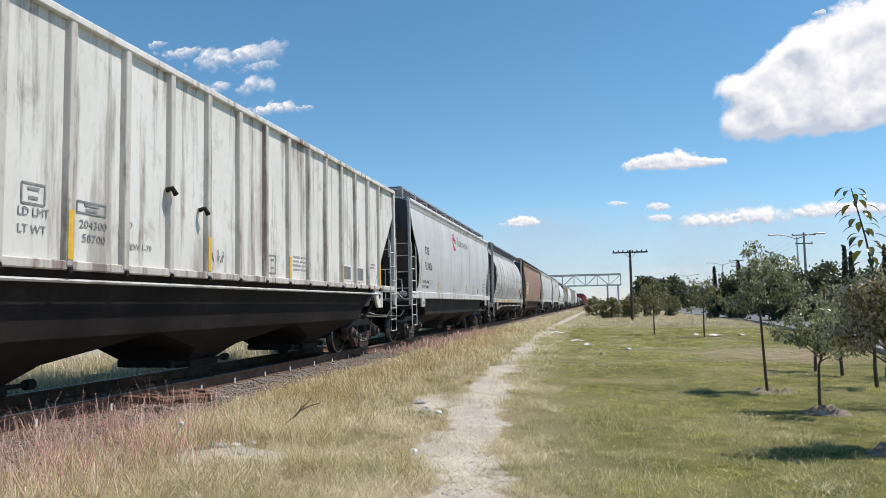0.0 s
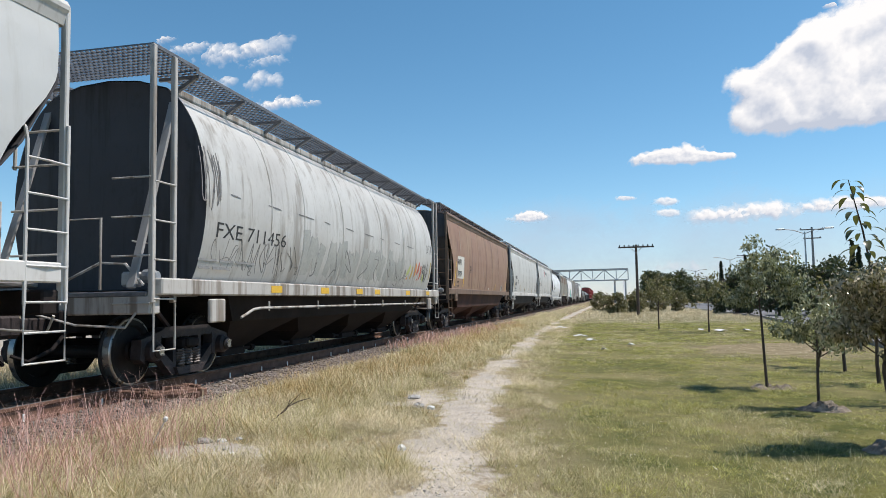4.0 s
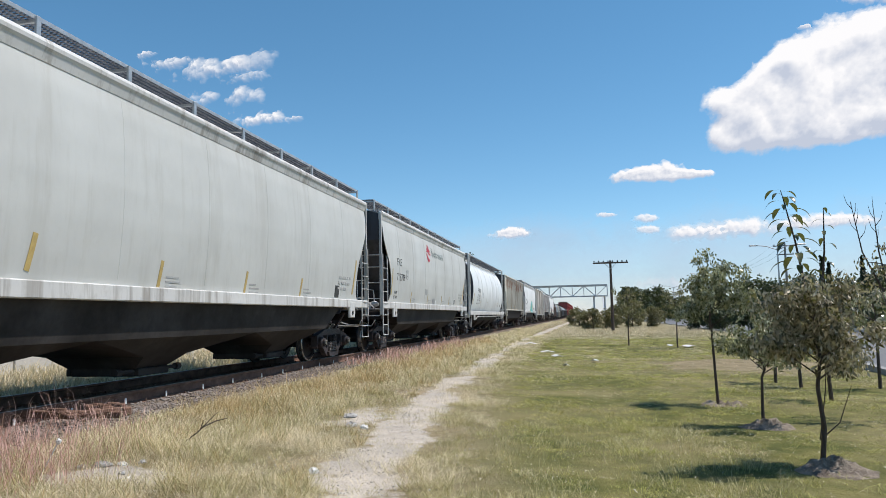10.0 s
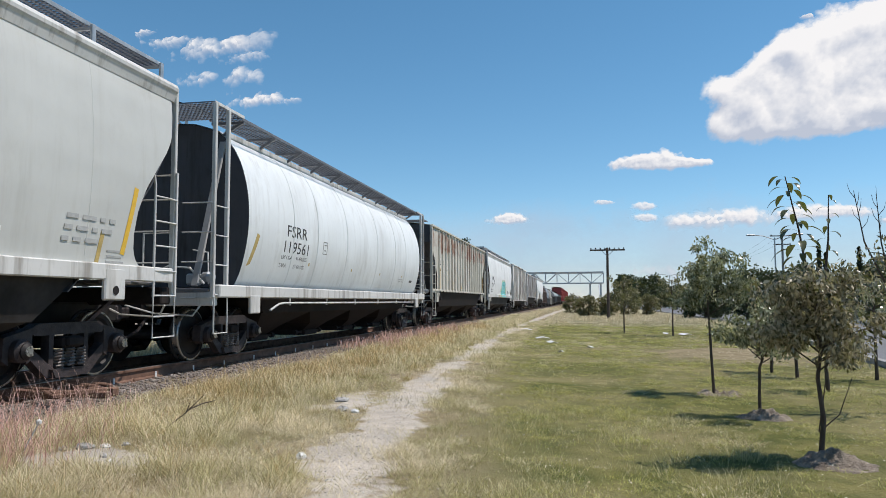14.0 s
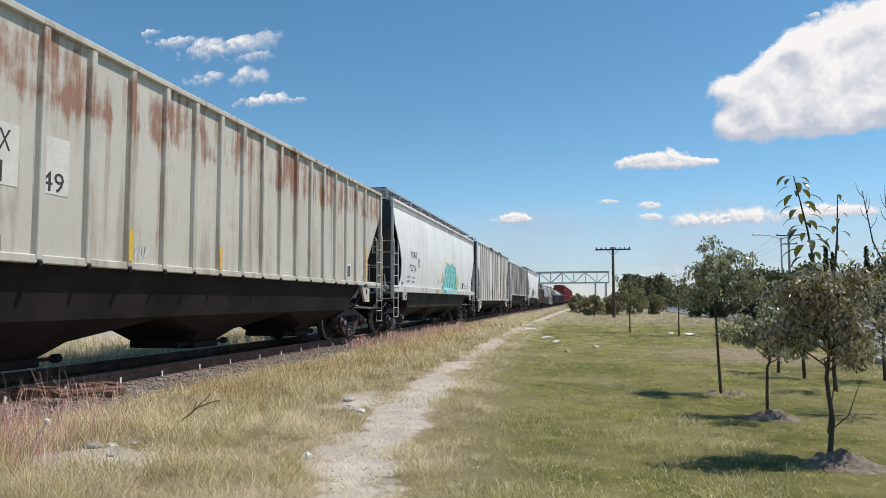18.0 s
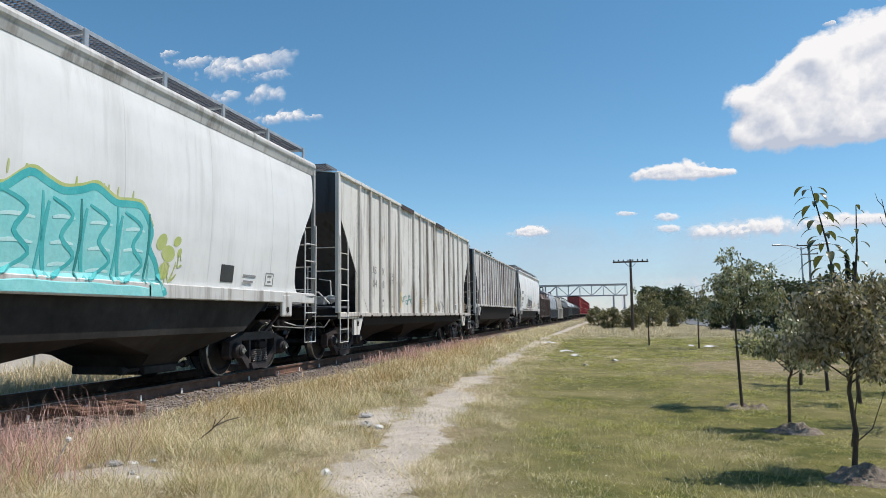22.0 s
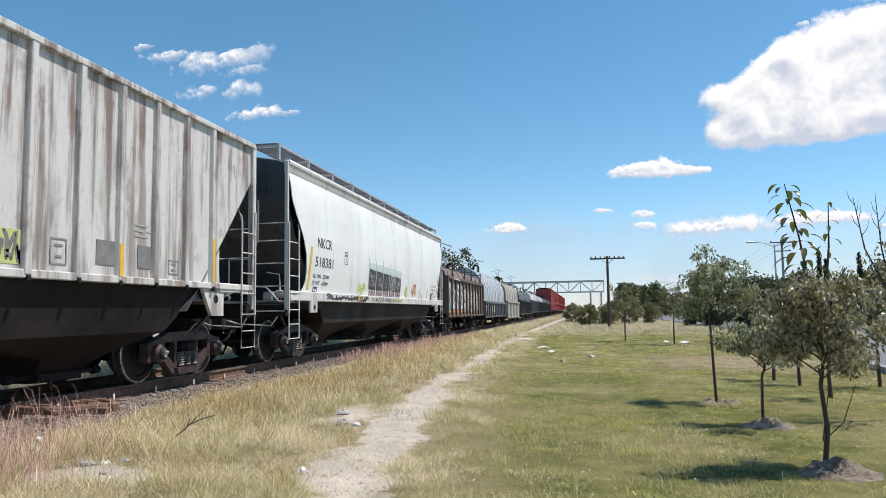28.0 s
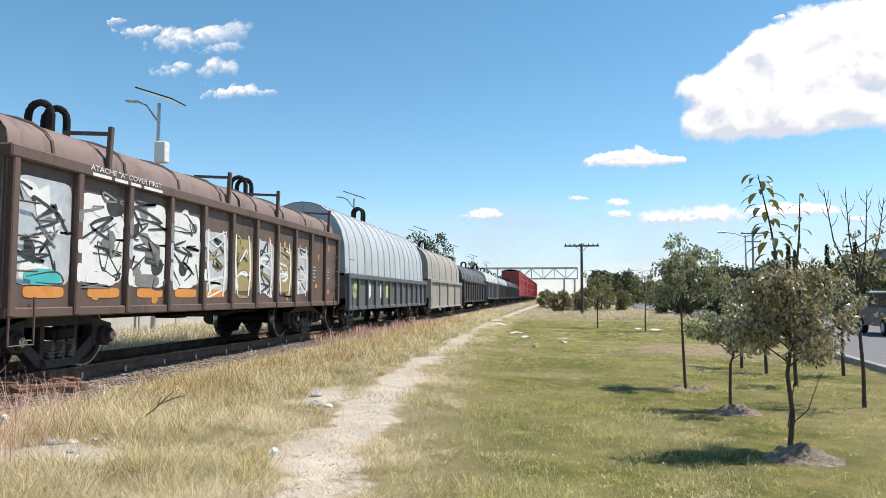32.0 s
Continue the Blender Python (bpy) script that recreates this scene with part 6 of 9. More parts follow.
end_letters("NKCR", car_e, -he + 0.085, 0.55, 1.05, 3.85, 0.15, M_BLACKPAINT)
end_letters("311180", car_e, -he + 0.085, 0.50, 1.10, 3.6, 0.15, M_BLACKPAINT)

# white round car
letters("FSRR", -5.35, -4.25, 2.38, 0.24, M_BLACKPAINT, car_g, round_x)
letters("119561", -5.44, -4.12, 2.05, 0.24, M_BLACKPAINT, car_g, round_x)
letters("LIM CGA", -5.52, -4.98, 1.91, 0.08, M_BLACKPAINT, car_g, round_x)
letters("TARA", -5.58, -5.20, 1.74, 0.08, M_BLACKPAINT, car_g, round_x)
letters("91 450 KGS", -4.75, -4.15, 1.91, 0.08, M_BLACKPAINT, car_g, round_x)
letters("27 450 KGS", -4.82, -4.22, 1.74, 0.08, M_BLACKPAINT, car_g, round_x)
frame_mark(car_g, -3.2, 2.15, 0.26, 0.28, round_x, M_GREYMARK)
strip_on(car_g, -7.0, 1.5, 2.3, round_x, 0.12, M_DULLYELLOW, 0.3)
small_marks(car_g, round_x, (-4.0, -0.9, 1.9, 4.6), None, 1.5)
plate(car_g, 5.9, 6.3, 1.52, 1.78, round_x, M_SPRAYBLACK, "routing_panel", 0.006)
mark_bars(car_g, 4.3, 1.85, round_x(1.8) + 0.012, [(0.2, 0.3), (0.3, 0.2), (0.25, 0.25)], M_FAINT)

# rusted grey ribbed car
for y0, y1, z0, a, b in ((-6.82, -6.30, 2.26, "PL", "24"), (-6.08, -5.58, 2.26, "CX", "1"), (-5.36, -4.80, 2.26, "", "49")):
    plate(car_h, y0, y1, z0, 2.93, RX, M_PANEL, "number_panel", 0.003, "pale stencil panel between posts")
    if a:
        letters(a, y0 + 0.07, y1 - 0.12, 2.63, 0.23, M_BLACKPAINT, car_h, RX)
    letters(b, y0 + (0.22 if b == "1" else 0.12), y1 - (0.22 if b == "1" else 0.08), 2.29, 0.23, M_BLACKPAINT, car_h, RX)
for y, z0, z1 in ((-6.90, 1.56, 2.52), (-3.653, 1.56, 1.98), (-1.218, 1.56, 1.92), (6.90, 1.56, 2.5)):
    post_strip(car_h, y, z0, z1)
plate(car_h, 5.30, 5.75, 1.62, 1.98, RX, M_SPRAYWHITE, "stencil_field", 0.003)
plate(car_h, 5.36, 5.50, 1.66, 1.94, RX, M_SPRAYBLACK, "routing_panel", 0.008)
plate(car_h, 5.54, 5.69, 1.66, 1.94, RX, M_SPRAYBLACK, "routing_panel", 0.008)
plate(car_h, -6.05, -5.78, 1.54, 1.72, RX, M_SPRAYGREY, "data_plate", 0.01)
scribble(car_h, -3.5, 1.6, 0.3, 0.2, RX, M_SPRAYWHITE, 31, 0.012, 3)
end_letters("PLCX", car_h, -hh + 0.085, 0.25, 1.05, 3.9, 0.17, M_BLACKPAINT)
end_letters("24149", car_h, -hh + 0.085, 0.22, 1.1, 3.62, 0.17, M_BLACKPAINT)

# clean white car with turquoise graffiti
letters("FSRR", -6.26, -5.36, 2.53, 0.23, M_BLACKPAINT, car_i, curved_x)
letters("72714", -6.36, -5.44, 2.06, 0.23, M_BLACKPAINT, car_i, curved_x)
letters("LD LMT", -6.55, -6.15, 1.82, 0.08, M_BLACKPAINT, car_i, curved_x)
letters("LT WT", -6.58, -6.2, 1.66, 0.08, M_BLACKPAINT, car_i, curved_x)
mark_bars(car_i, -5.85, 1.85, curved_x(1.8) + 0.006, [(0.4,)], M_GREYMARK, 0.09)
mark_bars(car_i, -5.85, 1.70, curved_x(1.7) + 0.006, [(0.35,)], M_GREYMARK, 0.09)
frame_mark(car_i, -5.15, 2.25, 0.24, 0.28, curved_x, M_BLACKPAINT, ("PLATE", "C"))
frame_mark(car_i, -7.3, 1.5, 0.2, 0.14, curved_x, M_BLACKPAINT)
rg = random.Random(41)
TX = lambda z: curved_x(z) if z > 1.53 else 1.583
edge = [(-0.2, 1.36), (-0.22, 1.72), (0.08, 2.0), (0.14, 2.2), (0.02, 2.36), (0.22, 2.40), (0.55, 2.62), (0.8, 2.56), (1.05, 2.50), (1.35, 2.56), (1.6, 2.63), (1.95, 2.50), (2.25, 2.52), (2.5, 2.50), (2.72, 2.22), (2.7, 2.0), (2.9, 1.75), (3.05, 1.36)]
rim = smooth_curve(edge, 4)
base = 1.34
rows = [[(TX(base + (p.y - base) * q) + 0.004, p.x + (1.4 - p.x) * 0.0, base + (p.y - base) * q) for p in rim] for q in [k / 10 for k in range(11)]]
part("graffiti_field", G().sheet(rows), M_CYAN, car_i, "light turquoise sprayed field")
part("graffiti_outline", stroke(edge, 0.09, TX, 0.0065, None, False), M_TURQ, car_i, "darker turquoise wobbly outline")
part("graffiti_halo", stroke([(p + 0.02, q + 0.06) for p, q in edge[3:15]], 0.05, TX, 0.0055, None, False), M_PALEGREEN, car_i, "yellow-green sprayed edge")
for i, (ya, yb) in enumerate(((0.05, 0.75), (0.8, 1.35), (1.4, 2.0), (2.05, 2.65))):
    c = (ya + yb) / 2
    part("graffiti_stroke", stroke([(ya + 0.05, 2.35), (ya, 1.9), (ya + 0.08, 1.5)], 0.07, TX, 0.008), M_TURQ, car_i)
    part("graffiti_stroke", stroke([(ya + 0.1, 2.4), (c + 0.15, 2.25), (c, 1.98), (c + 0.22, 1.75), (ya + 0.12, 1.5)], 0.065, TX, 0.0085), M_TURQ, car_i)
    part("graffiti_stroke", stroke([(yb, 2.45), (yb + 0.03, 2.0), (yb - 0.03, 1.5)], 0.05, TX, 0.008), M_TURQ2 if i % 2 else M_TURQ, car_i)
    for k in range(3):
        z = 1.6 + 0.28 * k + rg.uniform(-0.05, 0.05)
        part("graffiti_shine", stroke([(ya + 0.12, z), (c, z + 0.03), (yb - 0.08, z + 0.02)], 0.045, TX, 0.0075), M_CYANPALE, car_i)
part("graffiti_edge", stroke([(-0.1, 1.58), (0.5, 1.55), (1.3, 1.58), (2.2, 1.55), (2.9, 1.58)], 0.03, TX, 0.009), M_CYANPALE, car_i)
for y, z, a_, b_, t_ in ((-0.66, 1.86, 0.14, 0.08, 0.7), (-0.5, 2.08, 0.13, 0.1, -0.4), (-0.28, 1.92, 0.16, 0.14, 0.3), (-0.22, 2.14, 0.07, 0.05, 0), (-0.4, 1.55, 0.13, 0.12, 0.5), (-0.36, 1.40, 0.1, 0.05, 0), (2.98, 2.1, 0.14, 0.1, 0.8), (3.15, 1.95, 0.16, 0.12, 0), (3.35, 2.14, 0.1, 0.07, 0.5), (3.42, 1.98, 0.08, 0.05, 1), (3.08, 1.7, 0.12, 0.12, 0.2)):
    part("graffiti_splash", blob(y, z, a_, b_, TX, 0.004, 2.0, 12, t_), M_PALEGREEN, car_i, "yellow-green splash")
scribble(car_i, 2.95, 1.5, 0.5, 0.5, curved_x, M_PALEGREEN, 42, 0.025, 4)
for i in range(9):
    y = 0.1 + rg.random() * 2.6
    part("paint_drip", stroke([(y, 2.55), (y + 0.01, 2.70)], 0.03, curved_x, 0.005), M_PALEGREEN, car_i)
part("graffiti_tick", stroke([(-1.33, 1.70), (-1.26, 1.80), (-1.24, 1.92)], 0.06, curved_x, 0.006), M_SPRAYBLACK, car_i)
plate(car_i, -1.85, -1.25, 1.36, 1.46, flat_x(1.582), M_DULLYELLOW, "sill_patch", 0.003)
plate(car_i, 4.62, 5.02, 1.62, 1.90, curved_x, M_SPRAYBLACK, "routing_panel", 0.007)
mark_bars(car_i, 5.35, 1.86, curved_x(1.75) + 0.008, [(0.5,), (0.45,), (0.35,)], M_GREYMARK, 0.06)
frame_mark(car_i, 6.2, 1.62, 0.3, 0.22, curved_x, M_GREYMARK)
end_letters("FSRR", car_i, -hi + 0.085, 0.55, 1.12, 3.85, 0.16, M_BLACKPAINT)
end_letters("72714", car_i, -hi + 0.085, 0.52, 1.15, 3.6, 0.16, M_BLACKPAINT)

# dull white ribbed car
letters("US", -5.94, -5.44, 2.18, 0.2, M_GREYMARK, car_j, RX)
letters("LX", -5.07, -4.70, 2.18, 0.2, M_GREYMARK, car_j, RX)
letters("204", -5.94, -5.40, 1.82, 0.2, M_GREYMARK, car_j, RX)
letters("68", -5.07, -4.72, 1.82, 0.2, M_GREYMARK, car_j, RX)
letters("200400", -5.16, -4.78, 1.43, 0.07, M_GREYMARK, car_j, RX)
letters("62600", -5.14, -4.82, 1.28, 0.07, M_GREYMARK, car_j, RX)
letters("NEW 7-78", -4.15, -3.70, 1.27, 0.06, M_GREYMARK, car_j, RX)
frame_mark(car_j, -4.08, 2.0, 0.3, 0.26, RX, M_GREYMARK)
for y, z0, z1 in ((-3.23, 1.28, 1.75), (-0.65, 1.2, 1.6), (1.45, 1.2, 1.5), (6.9, 1.15, 1.6)):
    post_strip(car_j, y, z0, z1)
scribble(car_j, -3.0, 1.35, 1.2, 0.35, RX, M_TURQ2, 51, 0.02, 9)
scribble(car_j, 1.55, 1.16, 1.55, 0.42, RX, M_SPRAYGREY, 52, 0.02, 9)
mark_bars(car_j, -0.35, 1.6, 1.505, [(0.3, 0.2), (0.35,), (0.2, 0.25), (0.3,)], M_FAINT)
plate(car_j, 5.1, 5.5, 1.2, 1.5, RX, M_SPRAYWHITE, "stencil_field", 0.003)
plate(car_j, 5.15, 5.28, 1.24, 1.46, RX, M_SPRAYBLACK, "routing_panel", 0.008)
plate(car_j, 5.32, 5.45, 1.24, 1.46, RX, M_SPRAYBLACK, "routing_panel", 0.008)
for y0, y1 in ((-3.1, -1.66), (1.6, 3.0)):
    part("rust_strip", G().box((1.578, (y0 + y1) / 2, 4.40), (0.02, y1 - y0, 0.12), None, 0.003), M_TRUCK2, car_j, "bare rusty strip under the eave")

# weathered grey ribbed car
for y, z0, z1 in ((-5.315, 1.56, 2.0), (2.044, 1.56, 2.1), (4.496, 1.56, 2.0), (6.949, 1.56, 2.3)):
    post_strip(car_k, y, z0, z1)
plate(car_k, 2.32, 2.92, 1.62, 2.0, RX, M_PALEGREEN, "graffiti_patch", 0.003)
scribble(car_k, 2.3, 1.62, 0.6, 0.36, RX, M_SPRAYGREY, 61, 0.05, 6)
for y in (4.05, 4.92):
    plate(car_k, y, y + 0.45, 1.70, 2.02, RX, M_SPRAYGREY, "routing_panel", 0.006)
scribble(car_k, 1.4, 1.6, 0.6, 0.4, RX, M_SPRAYGREY, 62, 0.012, 6)
mark_bars(car_k, 4.85, 2.3, 1.505, [(0.3, 0.2), (0.2, 0.3), (0.3,)], M_FAINT)
mark_bars(car_k, -5.9, 2.6, 1.505, [(0.5,), (0.5,)], M_GREYMARK, 0.2)
frame_mark(car_k, 3.25, 1.66, 0.26, 0.3, RX, M_GREYMARK)
frame_mark(car_k, 5.7, 1.66, 0.26, 0.2, RX, M_GREYMARK)

# bright white car with dark graffiti
letters("NKCR", -6.92, -5.96, 2.57, 0.23, M_BLACKPAINT, car_l, curved_x)
letters("518381", -7.02, -5.82, 2.12, 0.23, M_BLACKPAINT, car_l, curved_x)
letters("LD LMT  223500", -7.09, -6.04, 1.86, 0.085, M_BLACKPAINT, car_l, curved_x)
letters("LT WT   62500", -7.14, -6.12, 1.70, 0.085, M_BLACKPAINT, car_l, curved_x)
frame_mark(car_l, -4.95, 2.3, 0.24, 0.30, curved_x, M_BLACKPAINT, ("PLATE", "C"))
strip_on(car_l, -7.4, 1.58, 2.55, curved_x, 0.11, M_YELLOW, 0.12)
frame_mark(car_l, -7.05, 1.5, 0.25, 0.14, curved_x, M_BLACKPAINT)
SX = flat_x(1.583)
scribble(car_l, -6.3, 1.36, 3.4, 0.13, SX, M_SPRAYBLACK, 71, 0.04, 16)
rl = random.Random(75)
for i in range(5):
    y, zc, hh_ = -2.35 + 0.76 * i, 2.00 - 0.015 * i, 0.30 - 0.012 * i
    part("graffiti_halo", blob(y, zc + 0.12, 0.40, 0.36, curved_x, 0.003, 7.0), M_HALO, car_l, "pale turquoise sprayed halo")
    part("graffiti_letter", blob(y, zc, 0.355, hh_, curved_x, 0.005, 12.0, 28, 0.03 * (i % 3 - 1)), M_SPRAYBLACK, car_l, "black block letter")
    part("graffiti_outline", stroke([(y - 0.37, zc - hh_), (y - 0.36, zc + hh_ - 0.03), (y - 0.2, zc + hh_ + 0.01), (y + 0.3, zc + hh_ - 0.02)], 0.03, curved_x, 0.0075, None, False), M_SPRAYSILVER, car_l)
    for k in range(6):
        pts = [(y + rl.uniform(-0.28, 0.28), zc + rl.uniform(-0.24, 0.22)) for _ in range(4)]
        part("graffiti_detail", stroke(pts, rl.uniform(0.012, 0.04), curved_x, 0.0085 + 0.0004 * k), rl.choice((M_SPRAYGREY, M_SPRAYSILVER, M_SPRAYGREY, M_PINKSPRAY)), car_l)
    if i == 3:
        part("graffiti_ring", stroke(ring_pts(y, zc - 0.02, 0.24, 0.26, 14), 0.03, curved_x, 0.0115, None, False), M_SPRAYSILVER, car_l)
        for k in range(4):
            q = 0.785 * k
            part("graffiti_detail", stroke([(y - 0.22 * math.cos(q), zc - 0.02 - 0.24 * math.sin(q)), (y + 0.22 * math.cos(q), zc - 0.02 + 0.24 * math.sin(q))], 0.02, curved_x, 0.012, None, False), M_SPRAYSILVER, car_l)
    part("graffiti_shadow", blob(y + 0.05, 1.60, 0.35, 0.075, curved_x, 0.004, 4.0), M_PINKSPRAY, car_l)
    for k in range(3):
        u = y - 0.25 + 0.25 * k
        part("graffiti_tail", stroke([(u, zc - hh_), (u + 0.05, 1.62), (u - 0.04, 1.53)], 0.06, curved_x, 0.006), rl.choice((M_SPRAYBLACK, M_SPRAYGREY)), car_l)
        part("graffiti_sill", blob(u + 0.1, 1.42, 0.09, 0.055, SX, 0.003, 2.5, 12, rl.uniform(-0.5, 0.5)), rl.choice((M_SPRAYGREY, M_PINKSPRAY, M_SPRAYSILVER, M_PALEGREEN)), car_l)
        part("graffiti_detail", stroke([(u, 1.36), (u + 0.1, 1.47), (u + 0.22, 1.38)], 0.018, SX, 0.005), M_SPRAYBLACK, car_l)
    part("paint_drip", stroke([(y - 0.4, zc + 0.2), (y - 0.39, zc + 0.42), (y - 0.4, zc + 0.62)], 0.07, curved_x, 0.004), M_HALO2, car_l)
for y, z, m_ in ((-3.55, 1.72, M_PALEGREEN), (-3.35, 1.62, M_PALEGREEN), (-3.15, 1.76, M_PALEGREEN), (1.75, 1.70, M_PALEGREEN), (1.95, 1.60, M_PALEGREEN), (1.9, 1.85, M_PALEGREEN)):
    part("graffiti_spot", blob(y, z, 0.14, 0.11, curved_x, 0.005), m_, car_l)
part("graffiti_tag_field", blob(-3.6, 1.42, 0.42, 0.07, SX, 0.003, 5.0), M_DULLYELLOW, car_l)
scribble(car_l, 2.6, 1.55, 0.7, 0.55, curved_x, M_ORANGE, 72, 0.03, 6)
strip_on(car_l, 5.35, 1.5, 1.95, curved_x, 0.08, M_YELLOW, 0.05)
small_marks(car_l, curved_x, (4.0, 6.4))
plate(car_l, 6.0, 6.28, 1.52, 1.78, curved_x, M_SPRAYBLACK, "routing_panel", 0.006)
end_letters("NKCR", car_l, -hl + 0.085, 0.45, 1.1, 3.85, 0.16, M_BLACKPAINT)
end_letters("518381", car_l, -hl + 0.085, 0.42, 1.15, 3.6, 0.16, M_BLACKPAINT)

# brown coil gondola: pieces between its posts
CX = flat_x(1.477)
PXM = flat_x(1.561)
pitch = (2 * hm - 0.24) / 11
bays = [(-hm + 0.12 + pitch * i + 0.09, -hm + 0.12 + pitch * (i + 1) - 0.09) for i in range(11)]
rm = random.Random(81)
for i, (a, b) in enumerate(bays):
    c, w = (a + b) / 2, (b - a) / 2
    if i in (0, 1, 2, 3):
        part("graffiti_field", blob(c, 1.78, w * 1.02, 0.64 - 0.05 * (i % 2), CX, 0.003, 9.0), M_SPRAYWHITE if i else M_SPRAYSILVER, car_m, "silver sprayed field")
        for k in range(11):
            yy, zz = c + rm.uniform(-0.8, 0.8) * w, 1.26 + 0.1 * k
            part("graffiti_blob", blob(yy, zz, w * rm.uniform(0.15, 0.5), rm.uniform(0.06, 0.16), CX, 0.004 + 0.0005 * k, rm.choice((1.2, 2.2, 4.0)), 14, rm.uniform(-1.2, 1.2)), rm.choice((M_SPRAYWHITE, M_SPRAYWHITE, M_SPRAYWHITE, M_SPRAYGREY, M_SPRAYBLACK)), car_m)
            pts = [(yy + rm.uniform(-0.9, 0.9) * w, zz + rm.uniform(-0.22, 0.22)) for _ in range(4)]
            pts = [(min(b - 0.02, max(a + 0.02, p)), min(2.42, max(1.14, q))) for p, q in pts]
            part("graffiti_outline", stroke(pts, rm.uniform(0.015, 0.05), CX, 0.010 + 0.0004 * k), rm.choice((M_SPRAYBLACK, M_SPRAYBLACK, M_SPRAYGREY)), car_m)
        part("graffiti_detail", blob(c, 1.24, w * 0.7, 0.10, CX, 0.0095), (M_TURQ, M_SPRAYWHITE, M_SPRAYGREY, M_SPRAYWHITE)[i], car_m)
        for k in range(3):
            part("post_overspray", blob(b + 0.09, 1.35 + 0.33 * k + rm.uniform(-0.08, 0.08), 0.05, rm.uniform(0.08, 0.16), PXM, 0.002, 3.0, 12), rm.choice((M_SPRAYSILVER, M_SPRAYWHITE, M_SPRAYGREY)), car_m)
    if 4 <= i <= 8:
        part("graffiti_field", blob(c, 1.62, w * 0.98, 0.55 - 0.04 * (i % 2), CX, 0.003, 6.0, 20, 0.04 * (i % 3 - 1)), M_OCHRE if i % 2 else M_SPRAYSILVER, car_m)
        for k in range(9):
            pts = [(c + rm.uniform(-0.9, 0.9) * w, 1.1 + 0.115 * k + rm.uniform(-0.16, 0.2)) for _ in range(4)]
            pts = [(min(b - 0.02, max(a + 0.02, p)), min(2.3, max(1.0, q))) for p, q in pts]
            part("graffiti_detail", stroke(pts, rm.uniform(0.03, 0.075), CX, 0.006 + 0.0006 * k), rm.choice((M_SPRAYWHITE, M_SPRAYWHITE, M_SPRAYBLACK, M_OCHRE)), car_m)
        part("graffiti_stem", stroke([(c - w * 0.7, 2.2), (c - w * 0.75, 1.7), (c - w * 0.5, 1.05)], 0.08, CX, 0.0115), M_SPRAYWHITE, car_m)
        part("graffiti_stem", stroke([(c + w * 0.5, 2.22), (c + w * 0.72, 1.6), (c + w * 0.55, 1.02)], 0.08, CX, 0.0118), M_SPRAYWHITE, car_m)
    for k in range(2):
        part("orange_fleck", blob(c + rm.uniform(-0.6, 0.6) * w, rm.uniform(0.95, 2.4), 0.09, 0.06, CX, 0.0025, 2.0, 10, rm.uniform(0, 3)), M_ORANGE, car_m)
    if i in (0, 1, 2, 3, 4):
        part("orange_block", blob(c + 0.1 * rm.uniform(-1, 1), 1.06, w * 0.75, 0.07, CX, 0.004, 5.0), M_ORANGE, car_m)
    if i in (9, 10):
        mark_bars(car_m, a + 0.1, 1.75, 1.482, [(0.25,), (0.3,), (0.2,), (0.3,), (0.2,)], M_FAINT, 0.05)
letters("ATACHE \"A\" COVER FIRST", -4.9, -3.2, 2.66, 0.07, M_SPRAYWHITE, car_m, flat_x(1.572))
mark_bars(car_m, -4.85, 2.61, 1.574, [(0.4, 0.3, 0.25, 0.5)], M_SPRAYWHITE, 0.07)

# slate gondola and the beige car
NX = flat_x(1.477)
for y, m_ in ((-5.6, M_PALEGREEN), (-3.9, M_SPRAYWHITE), (-2.2, M_SPRAYWHITE), (-1.3, M_PALEGREEN)):
    part("graffiti_patch", blob(y, 1.2, 0.22, 0.26, NX, 0.004), m_, car_n)
scribble(car_n, -6.2, 0.9, 0.8, 0.4, NX, M_SPRAYGREY, 91, 0.03, 5)


# ---- plants ----
def leaf_cloud(rng, centres, radii, n, size, droop=0.4, thin=0.36):
    """Leaf quads scattered round clump centres: array (n, 4, 3)."""
    centres, radii = np.asarray(centres, float), np.asarray(radii, float)
    k = rng.integers(0, len(centres), n)
    d = rng.normal(size=(n, 3))
    d /= np.linalg.norm(d, axis=1)[:, None]
    r = rng.random(n) ** 0.45
    p = centres[k] + d * (radii[k] * r)[:, None] * np.array([1, 1, 0.85])
    ax = rng.normal(size=(n, 3))
    ax[:, 2] -= droop * 1.6
    ax /= np.linalg.norm(ax, axis=1)[:, None]
    sd = np.cross(ax, rng.normal(size=(n, 3)))
    sd /= np.linalg.norm(sd, axis=1)[:, None]
    s = size * rng.uniform(0.6, 1.25, n)
    a, b = ax * s[:, None], sd * (s * thin)[:, None]
    return np.stack([p, p + a * 0.45 + b, p + a, p + a * 0.45 - b], 1)


